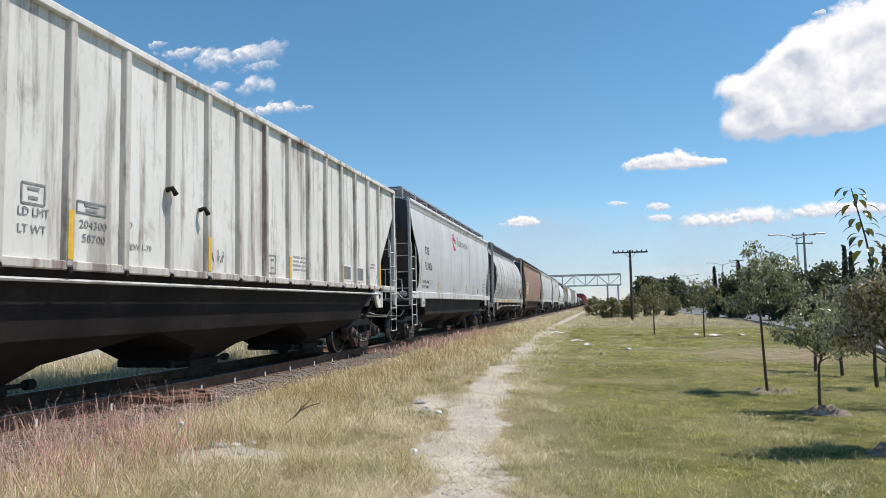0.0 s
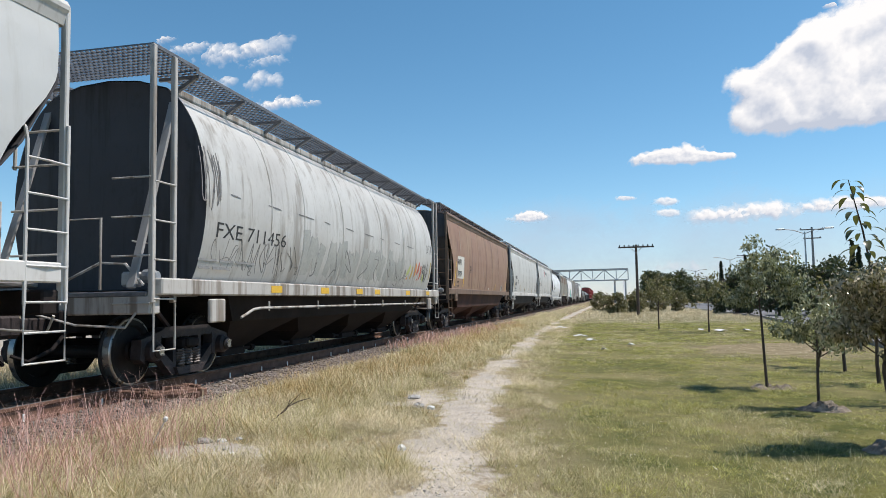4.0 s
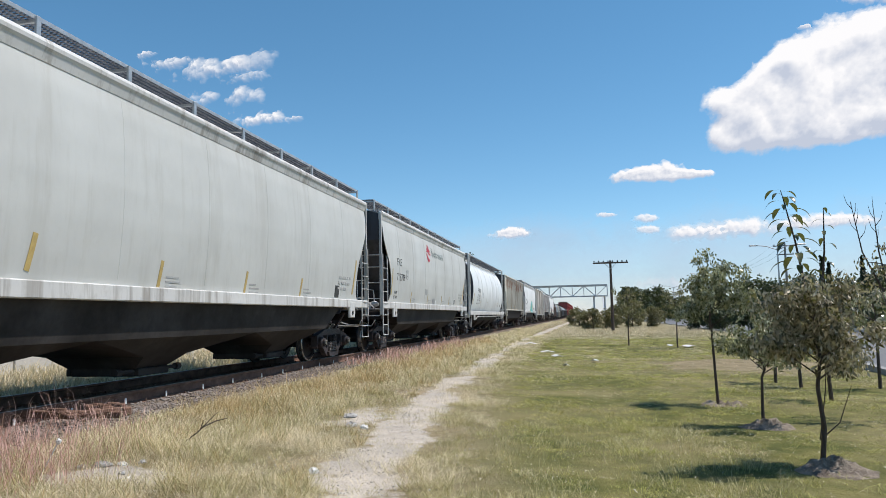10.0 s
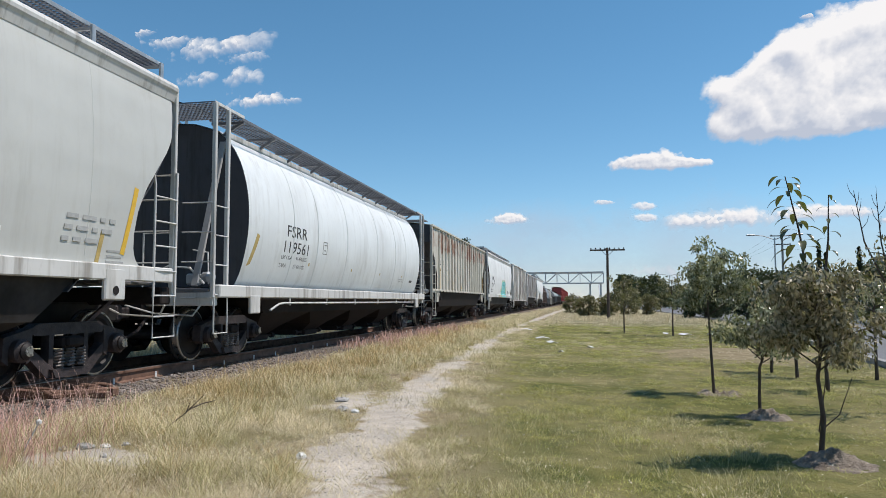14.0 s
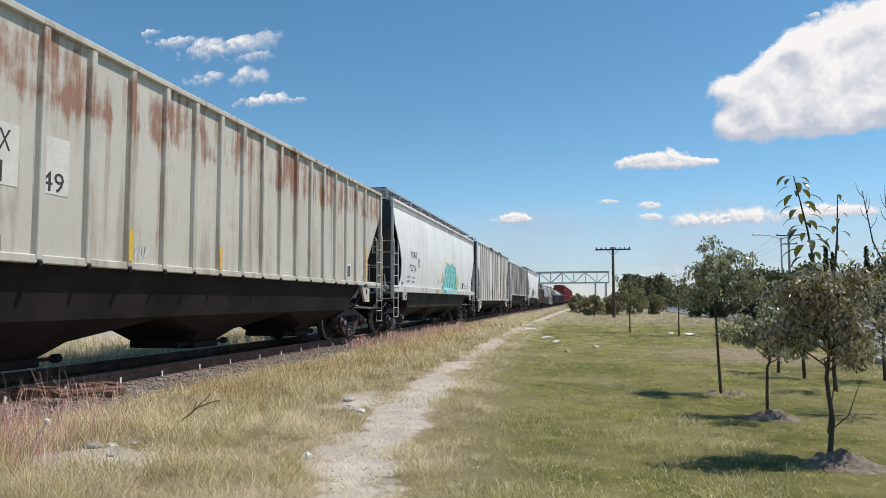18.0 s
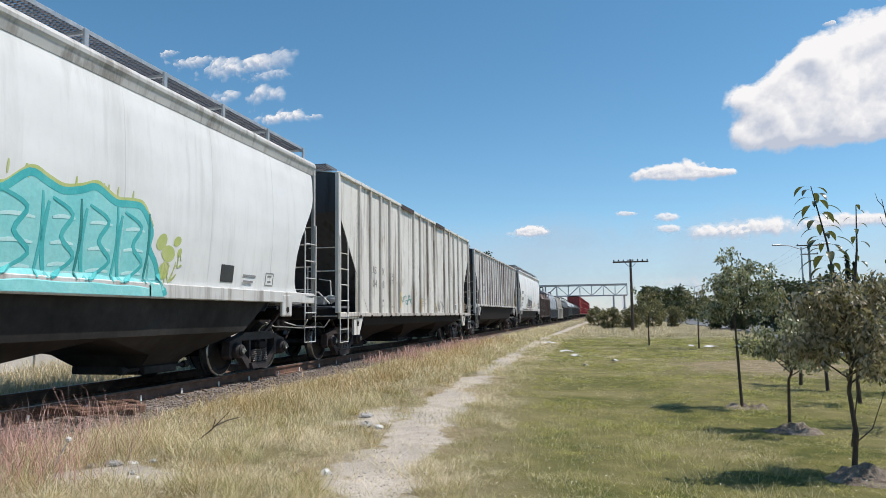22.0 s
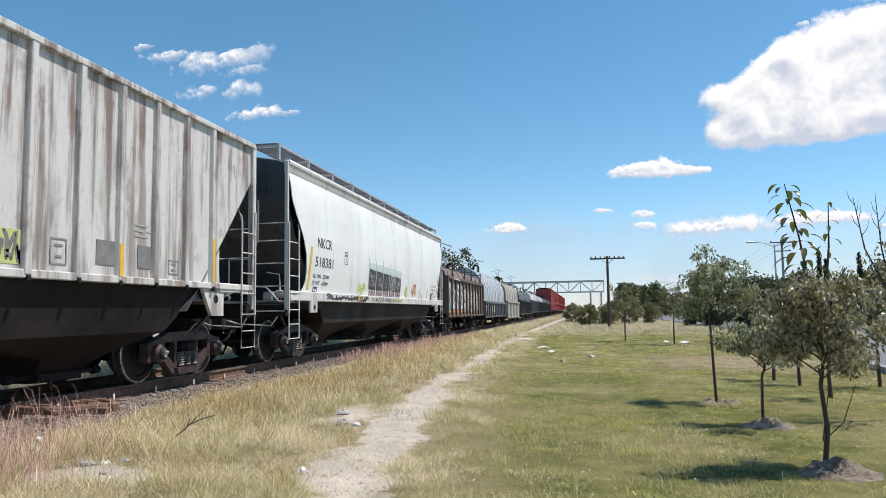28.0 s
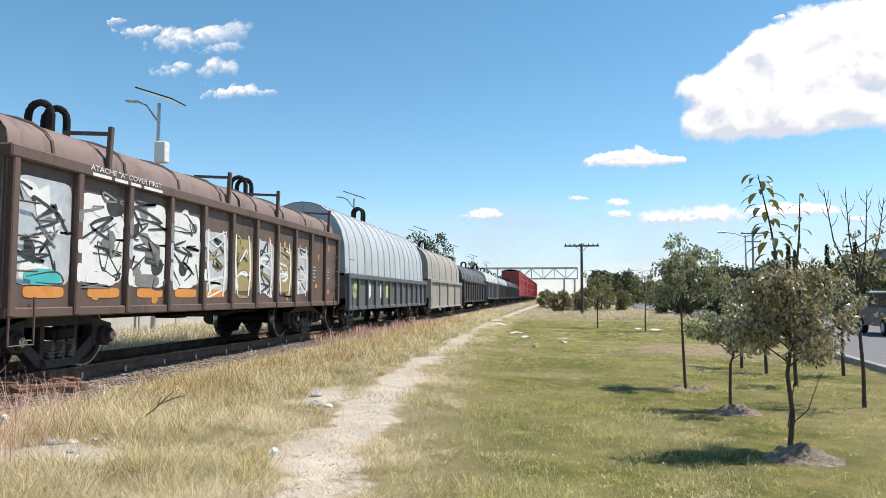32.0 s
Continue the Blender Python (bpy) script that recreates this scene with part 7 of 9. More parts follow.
def limbs(g, rng, base, tip, r0, n, reach, up=0.5):
    """Tapered trunk with side limbs; returns limb ends."""
    base, tip = Vector(base), Vector(tip)
    pts = [base.lerp(tip, k / 6) + Vector((rng.normal() * 0.02, rng.normal() * 0.02, 0)) * (0 if k == 0 else 1) * (tip - base).length * 0.5 for k in range(7)]
    g.tube(pts, [r0 * (1 - 0.75 * k / 6) for k in range(7)], 8)
    ends = [tip]
    for i in range(n):
        t = 0.35 + 0.6 * (i + 0.5) / n
        k = min(5, int(t * 6))
        p = pts[k].lerp(pts[k + 1], t * 6 - k)
        a = i * 2.4 + rng.uniform(-0.4, 0.4)
        l = reach * (1.15 - 0.6 * t) * rng.uniform(0.75, 1.2)
        e = p + Vector((math.cos(a) * l, math.sin(a) * l, l * up * rng.uniform(0.6, 1.4)))
        mid = p.lerp(e, 0.5) + Vector((0, 0, 0.08 * l))
        r = r0 * (1 - 0.75 * t) * 0.6
        g.tube([p, mid, e], [r, r * 0.7, r * 0.3], 6)
        ends += [e, mid]
    return ends


def sapling(name, label, x, y, height, crown_lo, reach, leaves, mat, seed, lean=(0, 0), leaf=0.12, stem=0.03, n_limbs=9, clump=0.34, forks=()):
    """A thin stem, limbs from crown_lo upwards and leaves in uneven clumps round the limb ends."""
    z = ground_z(x, y)
    t = thing(name, label, "tree", pose(x, y, z), "young trees on the lawn")
    rng = np.random.default_rng(seed)
    tip = Vector((lean[0], lean[1], height - reach * clump * 0.8))
    fork = Vector((lean[0] * 0.4, lean[1] * 0.4, crown_lo))
    mid = fork * 0.5 + Vector((rng.normal() * 0.015, rng.normal() * 0.015, 0))
    part("trunk", G().tube([(0, 0, -0.05), mid, fork], [stem * 1.2, stem, stem * 0.85], 8), M_BARK, t, smooth=True)
    base = [fork.lerp(tip, k / 5) + Vector((rng.normal() * 0.02, rng.normal() * 0.02, 0)) * (0 if k == 0 else 1) for k in range(6)]
    part("leader", G().tube(base, [stem * 0.85 * (1 - 0.15 * k) for k in range(6)], 7), M_BARK, t, smooth=True)
    ends = [tip]
    for i in range(n_limbs):
        q = 0.05 + 0.85 * (i + 0.5) / n_limbs
        k = min(4, int(q * 5))
        p = base[k].lerp(base[k + 1], q * 5 - k)
        a = i * 2.4 + rng.uniform(-0.5, 0.5)
        l = reach * (1.0 - 0.45 * q) * rng.uniform(0.6, 1.15)
        e = p + Vector((math.cos(a) * l, math.sin(a) * l, l * rng.uniform(0.25, 0.8)))
        m = p.lerp(e, 0.5) + Vector((0, 0, 0.06 * l))
        part("limb", G().tube([p, m, e], [stem * 0.4, stem * 0.28, stem * 0.12], 5), M_BARK, t, smooth=True)
        ends += [e, m, p.lerp(e, 0.8), e + Vector((rng.normal(), rng.normal(), rng.normal() + 0.3)) * 0.22 * reach]
    for dx, dy, dz in forks:
        part("limb", G().tube([(0, 0, 0.25), (dx * 0.6, dy * 0.6, dz * 0.55), (dx, dy, dz)], [stem * 0.3, stem * 0.22, stem * 0.12], 6), M_BARK, t, smooth=True)
    cen = [tuple(e) for e in ends]
    rad = [reach * clump * rng.uniform(0.35, 0.95) for _ in cen]
    P = leaf_cloud(rng, cen, rad, int(leaves * 1.9), leaf * 0.66, 0.8, 0.2)
    part("crown", quads("crown", P, mat), mat, t, "narrow drooping leaves")
    return t


def drooping_shoot(t, base, tip, leaves, size, seed, mat):
    """A bare upright shoot with single large leaves that arch and hang."""
    rng = np.random.default_rng(seed)
    base, tip = Vector(base), Vector(tip)
    part("shoot", G().tube([base, base.lerp(tip, 0.5) + Vector((0.015, 0, 0)), tip], [0.013, 0.009, 0.004], 6), M_BARK, t, "thin bare leading shoot", smooth=True)
    for i in range(leaves):
        q = 0.22 + 0.78 * i / (leaves - 1)
        p = base.lerp(tip, q)
        a = i * 2.4 + rng.uniform(-0.4, 0.4)
        d = Vector((math.cos(a), math.sin(a), 0))
        side = Vector((-math.sin(a), math.cos(a), 0))
        l = size * rng.uniform(0.75, 1.2) * (1.1 - 0.35 * q)
        w = l * 0.17
        rows = []
        for k in range(8):
            s = k / 7
            c = p + d * l * (1.75 * s - 0.5 * s * s) + Vector((0, 0, l * (0.55 * s - 1.05 * s * s)))
            ww = 0.002 if s < 0.3 else w * math.sin(math.pi * min(1, (s - 0.28) / 0.72)) ** 0.8 + 0.001
            rows.append([tuple(c - side * ww + Vector((0, 0, 0.3 * ww))), tuple(c), tuple(c + side * ww + Vector((0, 0, 0.3 * ww)))])
        part("leaf", G().sheet(rows), mat, t, smooth=True)


def tree(name, label, x, y, height, width, leaves, mat, seed, leaf=0.3, trunk=0.22, lo=0.25, group="trees of the far belt"):
    z = ground_z(x, y) if abs(x) < 80 and y < 300 else 0
    t = thing(name, label, "tree", pose(x, y, z - 0.05), group)
    rng = np.random.default_rng(seed)
    g = G()
    ends = limbs(g, rng, (0, 0, 0), (rng.normal() * 0.3, rng.normal() * 0.3, height * 0.85), trunk, 12, width * 0.5)
    part("trunk", g, M_BARK, t, smooth=True)
    cen, rad = [], []
    for k in range(26):
        a, q = rng.uniform(0, 6.28), rng.random() ** 0.5
        zz = rng.uniform(lo, 0.92)
        w = math.sin(math.pi * min(1, (zz - lo) / (1.02 - lo) * 0.8 + 0.2)) ** 0.6
        cen.append((math.cos(a) * q * width * 0.42 * w, math.sin(a) * q * width * 0.42 * w, height * zz))
        rad.append(width * rng.uniform(0.12, 0.22))
    P = leaf_cloud(rng, cen, rad, leaves, leaf)
    part("crown", quads("crown", P, mat), mat, t)
    return t


def cypress(x, y, height, width, seed):
    t = thing("cypress", "slender dark green columnar cypress", "tree", pose(x, y, -0.1), "cypresses along the road")
    rng = np.random.default_rng(seed)
    part("trunk", G().tube([(0, 0, 0), (0, 0, height * 0.9)], [0.12, 0.03], 7), M_BARK, t)
    cen = [(rng.normal() * 0.03, rng.normal() * 0.03, height * (0.06 + 0.91 * k / 89)) for k in range(90)]
    rad = [width * 0.5 * rng.uniform(0.85, 1.15) * (0.06 + 0.94 * math.sin(math.pi * min(1.0, 0.2 + 0.8 * k / 89)) ** 0.75) for k in range(90)]
    P = leaf_cloud(rng, cen, rad, 5200, 0.11, -1.2)
    part("crown", quads("crown", P, M_LEAF_CYP), M_LEAF_CYP, t)


def heap(x, y, rx, ry, hz, seed):
    r = random.Random(seed)
    g = G()
    n, m = 44, 18
    rows = []
    for i in range(m + 1):
        q = i / m
        row = []
        for k in range(n + 1):
            a = 6.2832 * (k % n) / n
            px, py = x + math.cos(a) * rx * q, y + math.sin(a) * ry * q
            zz = hz * (1 - q) ** 0.9 * (1.0 + 0.5 * fbm(px, py, 3.0)) + 0.085 * (1 - q * q) * fbm(px, py, 9, 5)
            row.append((px, py, ground_z(px, py) - 0.03 + max(0, zz)))
        rows.append(row)
    g.sheet(rows)
    ob = part("soil_mound", g, M_SOIL, None, smooth=True)
    return tagged(ob, "small heap of dug brown soil at a sapling's foot", "soil mound", "soil mounds")


sapling("sapling", "slim young tree with pale drooping leaves", 2.076, 12.07, 2.28, 1.15, 0.62, 3200, M_LEAF_SAP, 11, (-0.10, 0), 0.10, 0.021, 14, 0.36)
sapling("sapling", "low young tree with dense dark foliage", 2.202, 9.66, 1.30, 0.62, 0.52, 1900, M_LEAF_SAP, 12, (0.04, 0), 0.09, 0.019, 12, 0.36)
third = sapling("sapling", "bushy young tree with bronze-green leaves and a tall shoot", 2.142, 7.17, 1.77, 0.74, 0.53, 4600, M_LEAF_WARM, 13, (0.02, 0), 0.092, 0.022, 18, 0.40, [(0.14, 0.05, 1.3), (0.30, 0.0, 0.75)])
drooping_shoot(third, (-0.03, 0, 1.6), (-0.20, 0.02, 2.62), 36, 0.18, 5, M_LEAF_SHOOT)
drooping_shoot(third, (0.10, 0, 1.6), (0.15, -0.05, 2.42), 12, 0.11, 6, M_LEAF_SHOOT)
sapling("sapling", "bare-topped young tree with few leaves", 4.10, 10.49, 2.55, 0.95, 0.62, 300, M_LEAF_WARM, 14, (-0.05, 0), 0.12, 0.026, 11, 0.42)
for k, (dx, dz) in enumerate(((-0.42, 2.95), (-0.12, 2.9), (0.18, 2.95), (0.42, 2.85))):
    part("limb", G().tube([(dx * 0.2, 0, 1.7), (dx * 0.75, 0.05 * k, 2.25), (dx, 0.06 * k, dz)], [0.015, 0.010, 0.004], 6), M_BARK, bpy.data.objects["sapling.003"], smooth=True)
    for i in range(5):
        q = 0.25 + 0.15 * i
        b = Vector((dx * 0.75, 0.05 * k, 2.25)).lerp(Vector((dx, 0.06 * k, dz)), q)
        a = 2.4 * i + k
        part("twig", G().tube([b, b + Vector((math.cos(a) * 0.07, math.sin(a) * 0.07, 0.09)), b + Vector((math.cos(a) * 0.10, math.sin(a) * 0.10, 0.20))], [0.005, 0.004, 0.002], 5), M_BARK, bpy.data.objects["sapling.003"])
sapling("sapling", "slim young tree with sparse leaves", 3.94, 12.7, 1.6, 0.7, 0.5, 420, M_LEAF_SAP, 15, leaf=0.13)
sapling("sapling", "slim young tree with sparse leaves", 4.1, 14.97, 1.7, 0.7, 0.5, 420, M_LEAF_SAP, 16, leaf=0.14)
sapling("sapling", "slim young tree with sparse leaves", 3.86, 15.9, 1.7, 0.7, 0.5, 420, M_LEAF_SAP, 17, leaf=0.14)
sapling("sapling", "slim young tree with sparse leaves", 5.4, 14.7, 1.9, 0.8, 0.5, 420, M_LEAF_SAP, 18, leaf=0.14)
sapling("sapling", "small airy young tree on the lawn", 2.0, 34.1, 2.75, 0.9, 0.85, 600, M_LEAF_BUSH, 19, leaf=0.2)
sapling("sapling", "small airy young tree on the lawn", 3.78, 31.1, 2.5, 0.9, 0.75, 500, M_LEAF_BUSH, 20, leaf=0.2)
heap(2.20, 6.96, 0.42, 0.36, 0.13, 1)
heap(2.24, 9.58, 0.40, 0.32, 0.11, 2)
heap(2.14, 12.0, 0.48, 0.36, 0.08, 3)

for px, y, hgt, wid in ((8.5, 128, 6.0, 6), (11.5, 132, 6.4, 7), (14.5, 138, 5.2, 7), (19, 170, 4.8, 8), (24, 175, 5.2, 9), (31, 185, 4.8, 10), (40, 180, 5.5, 11)):
    tree("tree", "dark rounded tree in the far belt", px, y, hgt, wid, 4200, M_LEAF_FAR, 100 + int(px), 0.42)
for px, y, hgt, wid in ((10.2, 62, 3.6, 4.2), (12.4, 57, 3.9, 4.2), (14.4, 55, 3.7, 4.0), (16.8, 60, 4.4, 5), (19.6, 56, 4.2, 5), (22.6, 58, 4.6, 5), (25.5, 60, 4.8, 5.5), (28.5, 57, 4.6, 5), (32, 60, 5.2, 6), (36, 62, 5.2, 6), (41, 62, 5.5, 7)):
    tree("tree", "dense dark green tree by the road", px, y, hgt, wid, 5200, M_LEAF_FAR, 140 + int(px), 0.23, lo=0.10)
for px, y, hgt, wid in ((0.8, 66, 2.0, 2.4), (2.6, 70, 2.2, 2.4), (4.6, 72, 2.9, 2.6), (-0.6, 78, 2.2, 2.4), (3.4, 84, 2.4, 2.8), (6.6, 75, 2.2, 2.6)):
    tree("bush", "olive-green wild bush in dry grass", px, y, hgt, wid, 3000, M_LEAF_BUSH, 170 + int(px * 10), 0.16, 0.06, 0.05, "wild bushes")
for px, y, hgt, wid in ((-19.6, 112, 12.2, 8.5), (-15.8, 140, 8.0, 6), (-25, 150, 10, 9), (-27, 100, 8, 7)):
    tree("tree", "tall dark tree behind the railway", px, y, hgt, wid, 3000, M_LEAF_FAR, 190 - int(px), 0.4)
for px, y, hgt in ((14.6, 48, 5.0), (15.6, 50, 4.7), (18.3, 52, 5.2), (19.3, 50, 5.2), (16.9, 33.5, 4.6), (18.2, 34, 5.0), (11.0, 62, 5.0), (9.4, 64, 4.6)):
    cypress(px, y, hgt, 0.42, int(px * 10))


# ---- poles, lamps, bridge, walls ----
def utility_pole():
    x, y = 2.25, 59.0
    t = thing("utility_pole", "old wooden line pole with one crossarm", "utility pole", pose(x, y, 0))
    part("pole", G().tube([(0, 0, -0.2), (0.0, 0, 5.75)], [0.13, 0.09], 10), M_WOODPOLE, t)
    part("crossarm", G().box((0, -0.1, 5.55), (2.75, 0.10, 0.12), None, 0.012), M_WOODPOLE, t)
    for s in (-1, 1):
        part("brace", G().bar((s * 0.45, -0.1, 5.5), (0, -0.1, 5.05), 0.04), M_GALV, t)
    for i in range(8):
        k = -1.28 + 2.56 * i / 7
        part("insulator", G().lathe([(0.0, 5.61), (0.035, 5.61), (0.05, 5.66), (0.04, 5.72), (0.0, 5.76)], (k, -0.1, 0), 2, 8), M_UNDER, t)


utility_pole()


def solar_lamp(x, y, hgt=8.4):
    t = thing("solar_street_lamp", "solar street lamp with tilted panel and battery box", "street lamp", pose(x, y, 0.2), "solar lamps behind the track")
    part("post", G().tube([(0, 0, 0), (0, 0, hgt - 0.2)], [0.09, 0.06], 8), M_GALV, t)
    part("solar_panel", G().box((0.05, 0, hgt + 0.05), (1.5, 1.0, 0.05), Matrix.Rotation(0.32, 3, "Y"), 0.01), M_GLASSDARK, t, "dark tilted solar panel")
    part("arm", G().tube([(0, 0, hgt - 0.9), (-0.5, 0, hgt - 0.25), (-0.85, 0, hgt - 0.1)], 0.035, 6), M_GALV, t)
    part("lamp_head", G().box((-1.05, 0, hgt - 0.08), (0.5, 0.2, 0.07), Matrix.Rotation(0.1, 3, "Y"), 0.02), M_GALV, t)
    part("battery_box", G().box((0.18, -0.05, hgt - 2.0), (0.42, 0.34, 0.75), None, 0.03), M_WHITE, t, "white battery box")


for k in range(6):
    solar_lamp(-14.0, 23.7 + 25.6 * k)


def footbridge():
    y, z0, z1, xa, xb = 212.0, 6.6, 9.6, -46.0, 6.8
    t = thing("footbridge", "pale steel truss footbridge over the railway", "footbridge", pose(0, y, 0))
    for yy in (-1.2, 1.2):
        for z in (z0, z1):
            part("chord", G().box(((xa + xb) / 2, yy, z), (xb - xa, 0.3, 0.34), None, 0.02), M_STEELWHITE, t)
        n = 16
        for i in range(n + 1):
            x = xa + (xb - xa) * i / n
            part("vertical", G().box((x, yy, (z0 + z1) / 2), (0.18, 0.18, z1 - z0), None, 0.01), M_STEELWHITE, t)
            if i < n:
                x2 = xa + (xb - xa) * (i + 1) / n
                part("diagonal", G().bar((x, yy, z0 if i % 2 else z1), (x2, yy, z1 if i % 2 else z0), 0.16), M_STEELWHITE, t)
    part("deck", G().box(((xa + xb) / 2, 0, z0 - 0.1), (xb - xa, 2.2, 0.15)), M_STEELWHITE, t)
    part("roof", G().box(((xa + xb) / 2, 0, z1 + 0.25), (xb - xa, 2.9, 0.12)), M_STEELWHITE, t)
    for x in (-44, -18, 3.0, 6.0):
        part("pier", G().box((x, 0, z0 / 2 - 0.1), (0.5, 0.6, z0), None, 0.03), M_STEELWHITE, t)
    st = G()
    for i in range(2):
        yy = 1.8 + 1.6 * i
        st.bar((5.8, yy, 0), (5.8, yy + 9, z0), 0.25, 0.35)
    part("stair", st, M_STEELWHITE, t)


footbridge()


def boundary_wall():
    w = thing("wall_west", "pale concrete panel wall behind the railway", "wall", pose(-14.6, 0, 0.1), kind="structure")
    me = G().box((0, 0, 0.55), (0.09, 2.42, 1.1), None, 0.01).mesh("panel", M_WALL)
    post = G().box((0.02, 0, 0.6), (0.16, 0.14, 1.2), None, 0.015).mesh("post", M_WALL)
    for i in range(64):
        part("panel", me, None, w, at=pose(0, -20 + 2.5 * i, 0))
        part("post", post, None, w, at=pose(0, -21.25 + 2.5 * i, 0))


boundary_wall()


# ---- road on the far side of the lawn ----
ROAD_Y = (-60, 0, 17, 35, 52, 100, 300)
ROAD_X = (1.5, 5.0, 6.7, 8.8, 10.2, 10.4, 11.0)


def road_x(y):
    return np.interp(y, ROAD_Y, ROAD_X)


def road():
    ys = [-60, -20, 0, 8, 17, 26, 35, 44, 52, 76, 100, 160, 300]
    tagged(part("road", G().sheet([[(road_x(y) + d, y, 0.03 - 0.012 * d) for y in ys] for d in (0, 4, 8)], (0, 0, -0.25)), M_ASPHALT), "grey asphalt road beyond the lawn", "road", kind="structure")
    for d, label in ((-0.1, "pale concrete kerb between lawn and road"), (8.1, "white painted kerb of the road's median")):
        rows = [[(road_x(y) + d + a, y, z) for y in ys] for a, z in ((-0.09, -0.2), (-0.09, 0.13), (0.09, 0.13), (0.09, -0.2))]
        tagged(part("kerb", G().sheet(rows), M_CONCRETE if d < 0 else M_WHITE), label, "kerb", kind="structure")
    for y in range(24, 100, 6):
        x = float(road_x(y)) + 8.4
        a = math.degrees(math.atan2(float(road_x(y + 6)) - float(road_x(y)), 6.0))
        b = part("road_barrier", G().prism([(-0.22, 0), (0.22, 0), (0.16, 0.12), (0.08, 0.5), (-0.08, 0.5), (-0.16, 0.12)], 1, -2.9, 2.9), M_WHITE)
        b.matrix_basis = Matrix.Translation((x, y + 3, -0.06)) @ Matrix.Rotation(-radians(a), 4, "Z")
        tagged(b, "white painted concrete road barrier", "barrier", "barriers of the median")


road()


def median_lamp(x, y, hgt=7.3):
    t = thing("street_lamp", "grey steel street lamp with two arms", "street lamp", pose(x, y, -0.1), "lamps of the median")
    part("post", G().tube([(0, 0, 0), (0, 0, hgt)], [0.11, 0.06], 8), M_GALV, t)
    for s in (-1, 1):
        part("arm", G().tube([(0, 0, hgt - 0.2), (s * 0.9, 0, hgt + 0.15), (s * 1.7, 0, hgt + 0.25)], 0.045, 6), M_GALV, t)
        part("lamp_head", G().box((s * 2.05, 0, hgt + 0.26), (0.75, 0.28, 0.13), None, 0.04), M_GALV, t)


for x, y in ((17.6, 70), (19.0, 118), (20.0, 169), (22.0, 228)):
    median_lamp(x, y)


def line_pole(x, y, hgt):
    t = thing("power_pole", "grey concrete power pole with crossarms", "utility pole", pose(x, y, -0.1), "power poles by the road")
    part("pole", G().tube([(0, 0, 0), (0, 0, hgt)], [0.16, 0.09], 8), M_CONCRETE, t)
    for z, w in ((hgt - 0.25, 2.2), (hgt - 1.1, 1.6)):
        part("crossarm", G().box((0, 0, z), (w, 0.1, 0.1), None, 0.01), M_WOODPOLE, t)
        for k in (-0.45, 0.0, 0.45):
            part("insulator", G().lathe([(0.0, 0.05), (0.04, 0.05), (0.05, 0.12), (0.0, 0.18)], (k * w, 0, z), 2, 8), M_UNDER, t)


POLES = ((19.8, 76, 8.2), (21.8, 122, 8.2))
for x, y, hgt in POLES:
    line_pole(x, y, hgt)
for a, b in ((POLES[0], POLES[1]),):
    for k in (-1.0, 0.0, 1.0):
        pts = []
        for i in range(13):
            q = i / 12
            pts.append((a[0] + (b[0] - a[0]) * q + k, a[1] + (b[1] - a[1]) * q, 8.0 - 0.9 * 4 * q * (1 - q)))
        tagged(part("power_line", G().tube(pts, 0.006, 4), M_UNDER), "thin black overhead power line between poles", "power line", "power lines by the road")


def parked_van():
    """A pale-roofed dark van at the kerb."""
    t = thing("van", "dark grey parked van with a pale roof", "car", pose(13.6, 31.5, -0.02, 0, 0, -6))
    part("body", G().prism([(-2.2, 0.35), (2.1, 0.35), (2.2, 0.75), (2.1, 1.0), (1.35, 1.1), (-2.2, 1.1)], 0, -0.85, 0.85), M_VAN, t)
    part("cabin", G().prism([(-2.15, 1.1), (1.3, 1.1), (0.75, 1.62), (-2.05, 1.66)], 0, -0.8, 0.8), M_GLASSDARK, t, "dark glazed upper body")
    part("roof", G().box((0, -0.7, 1.70), (1.56, 2.75, 0.10), None, 0.03), M_WHITE, t, "pale roof")
    for y in (-2.0, -0.7, 0.55):
        for s in (-1, 1):
            part("pillar", G().box((s * 0.805, y, 1.38), (0.03, 0.10, 0.56), None, 0.008), M_VAN, t)
    for s in (-1, 1):
        for y in (-1.35, 1.4):
            w = part("wheel", G().lathe([(0.0, -0.1), (0.31, -0.1), (0.33, -0.06), (0.33, 0.06), (0.31, 0.1), (0.0, 0.1)], (s * 0.78, y, 0.33), 0, 20), M_UNDER, t)
            part("rim", G().lathe([(0.0, 0.0), (0.19, 0.0), (0.19, 0.012), (0.0, 0.02)], (s * 0.88 - (0.02 if s < 0 else 0), y, 0.33), 0, 14), M_GALV, w)
        part("headlight", G().box((s * 0.62, 2.13, 0.86), (0.3, 0.08, 0.16), None, 0.03), M_WHITE, t)
        part("tail_light", G().box((s * 0.72, -2.21, 0.92), (0.14, 0.05, 0.3), None, 0.02), M_RED, t)
    part("bumper", G().box((0, -2.24, 0.48), (1.66, 0.10, 0.2), None, 0.03), M_UNDER, t)


M_VAN = plain("van_paint", (0.06, 0.065, 0.075), (0.08, 0.085, 0.095), 0.35, 1.0, 0.0, 0.0)
parked_van()


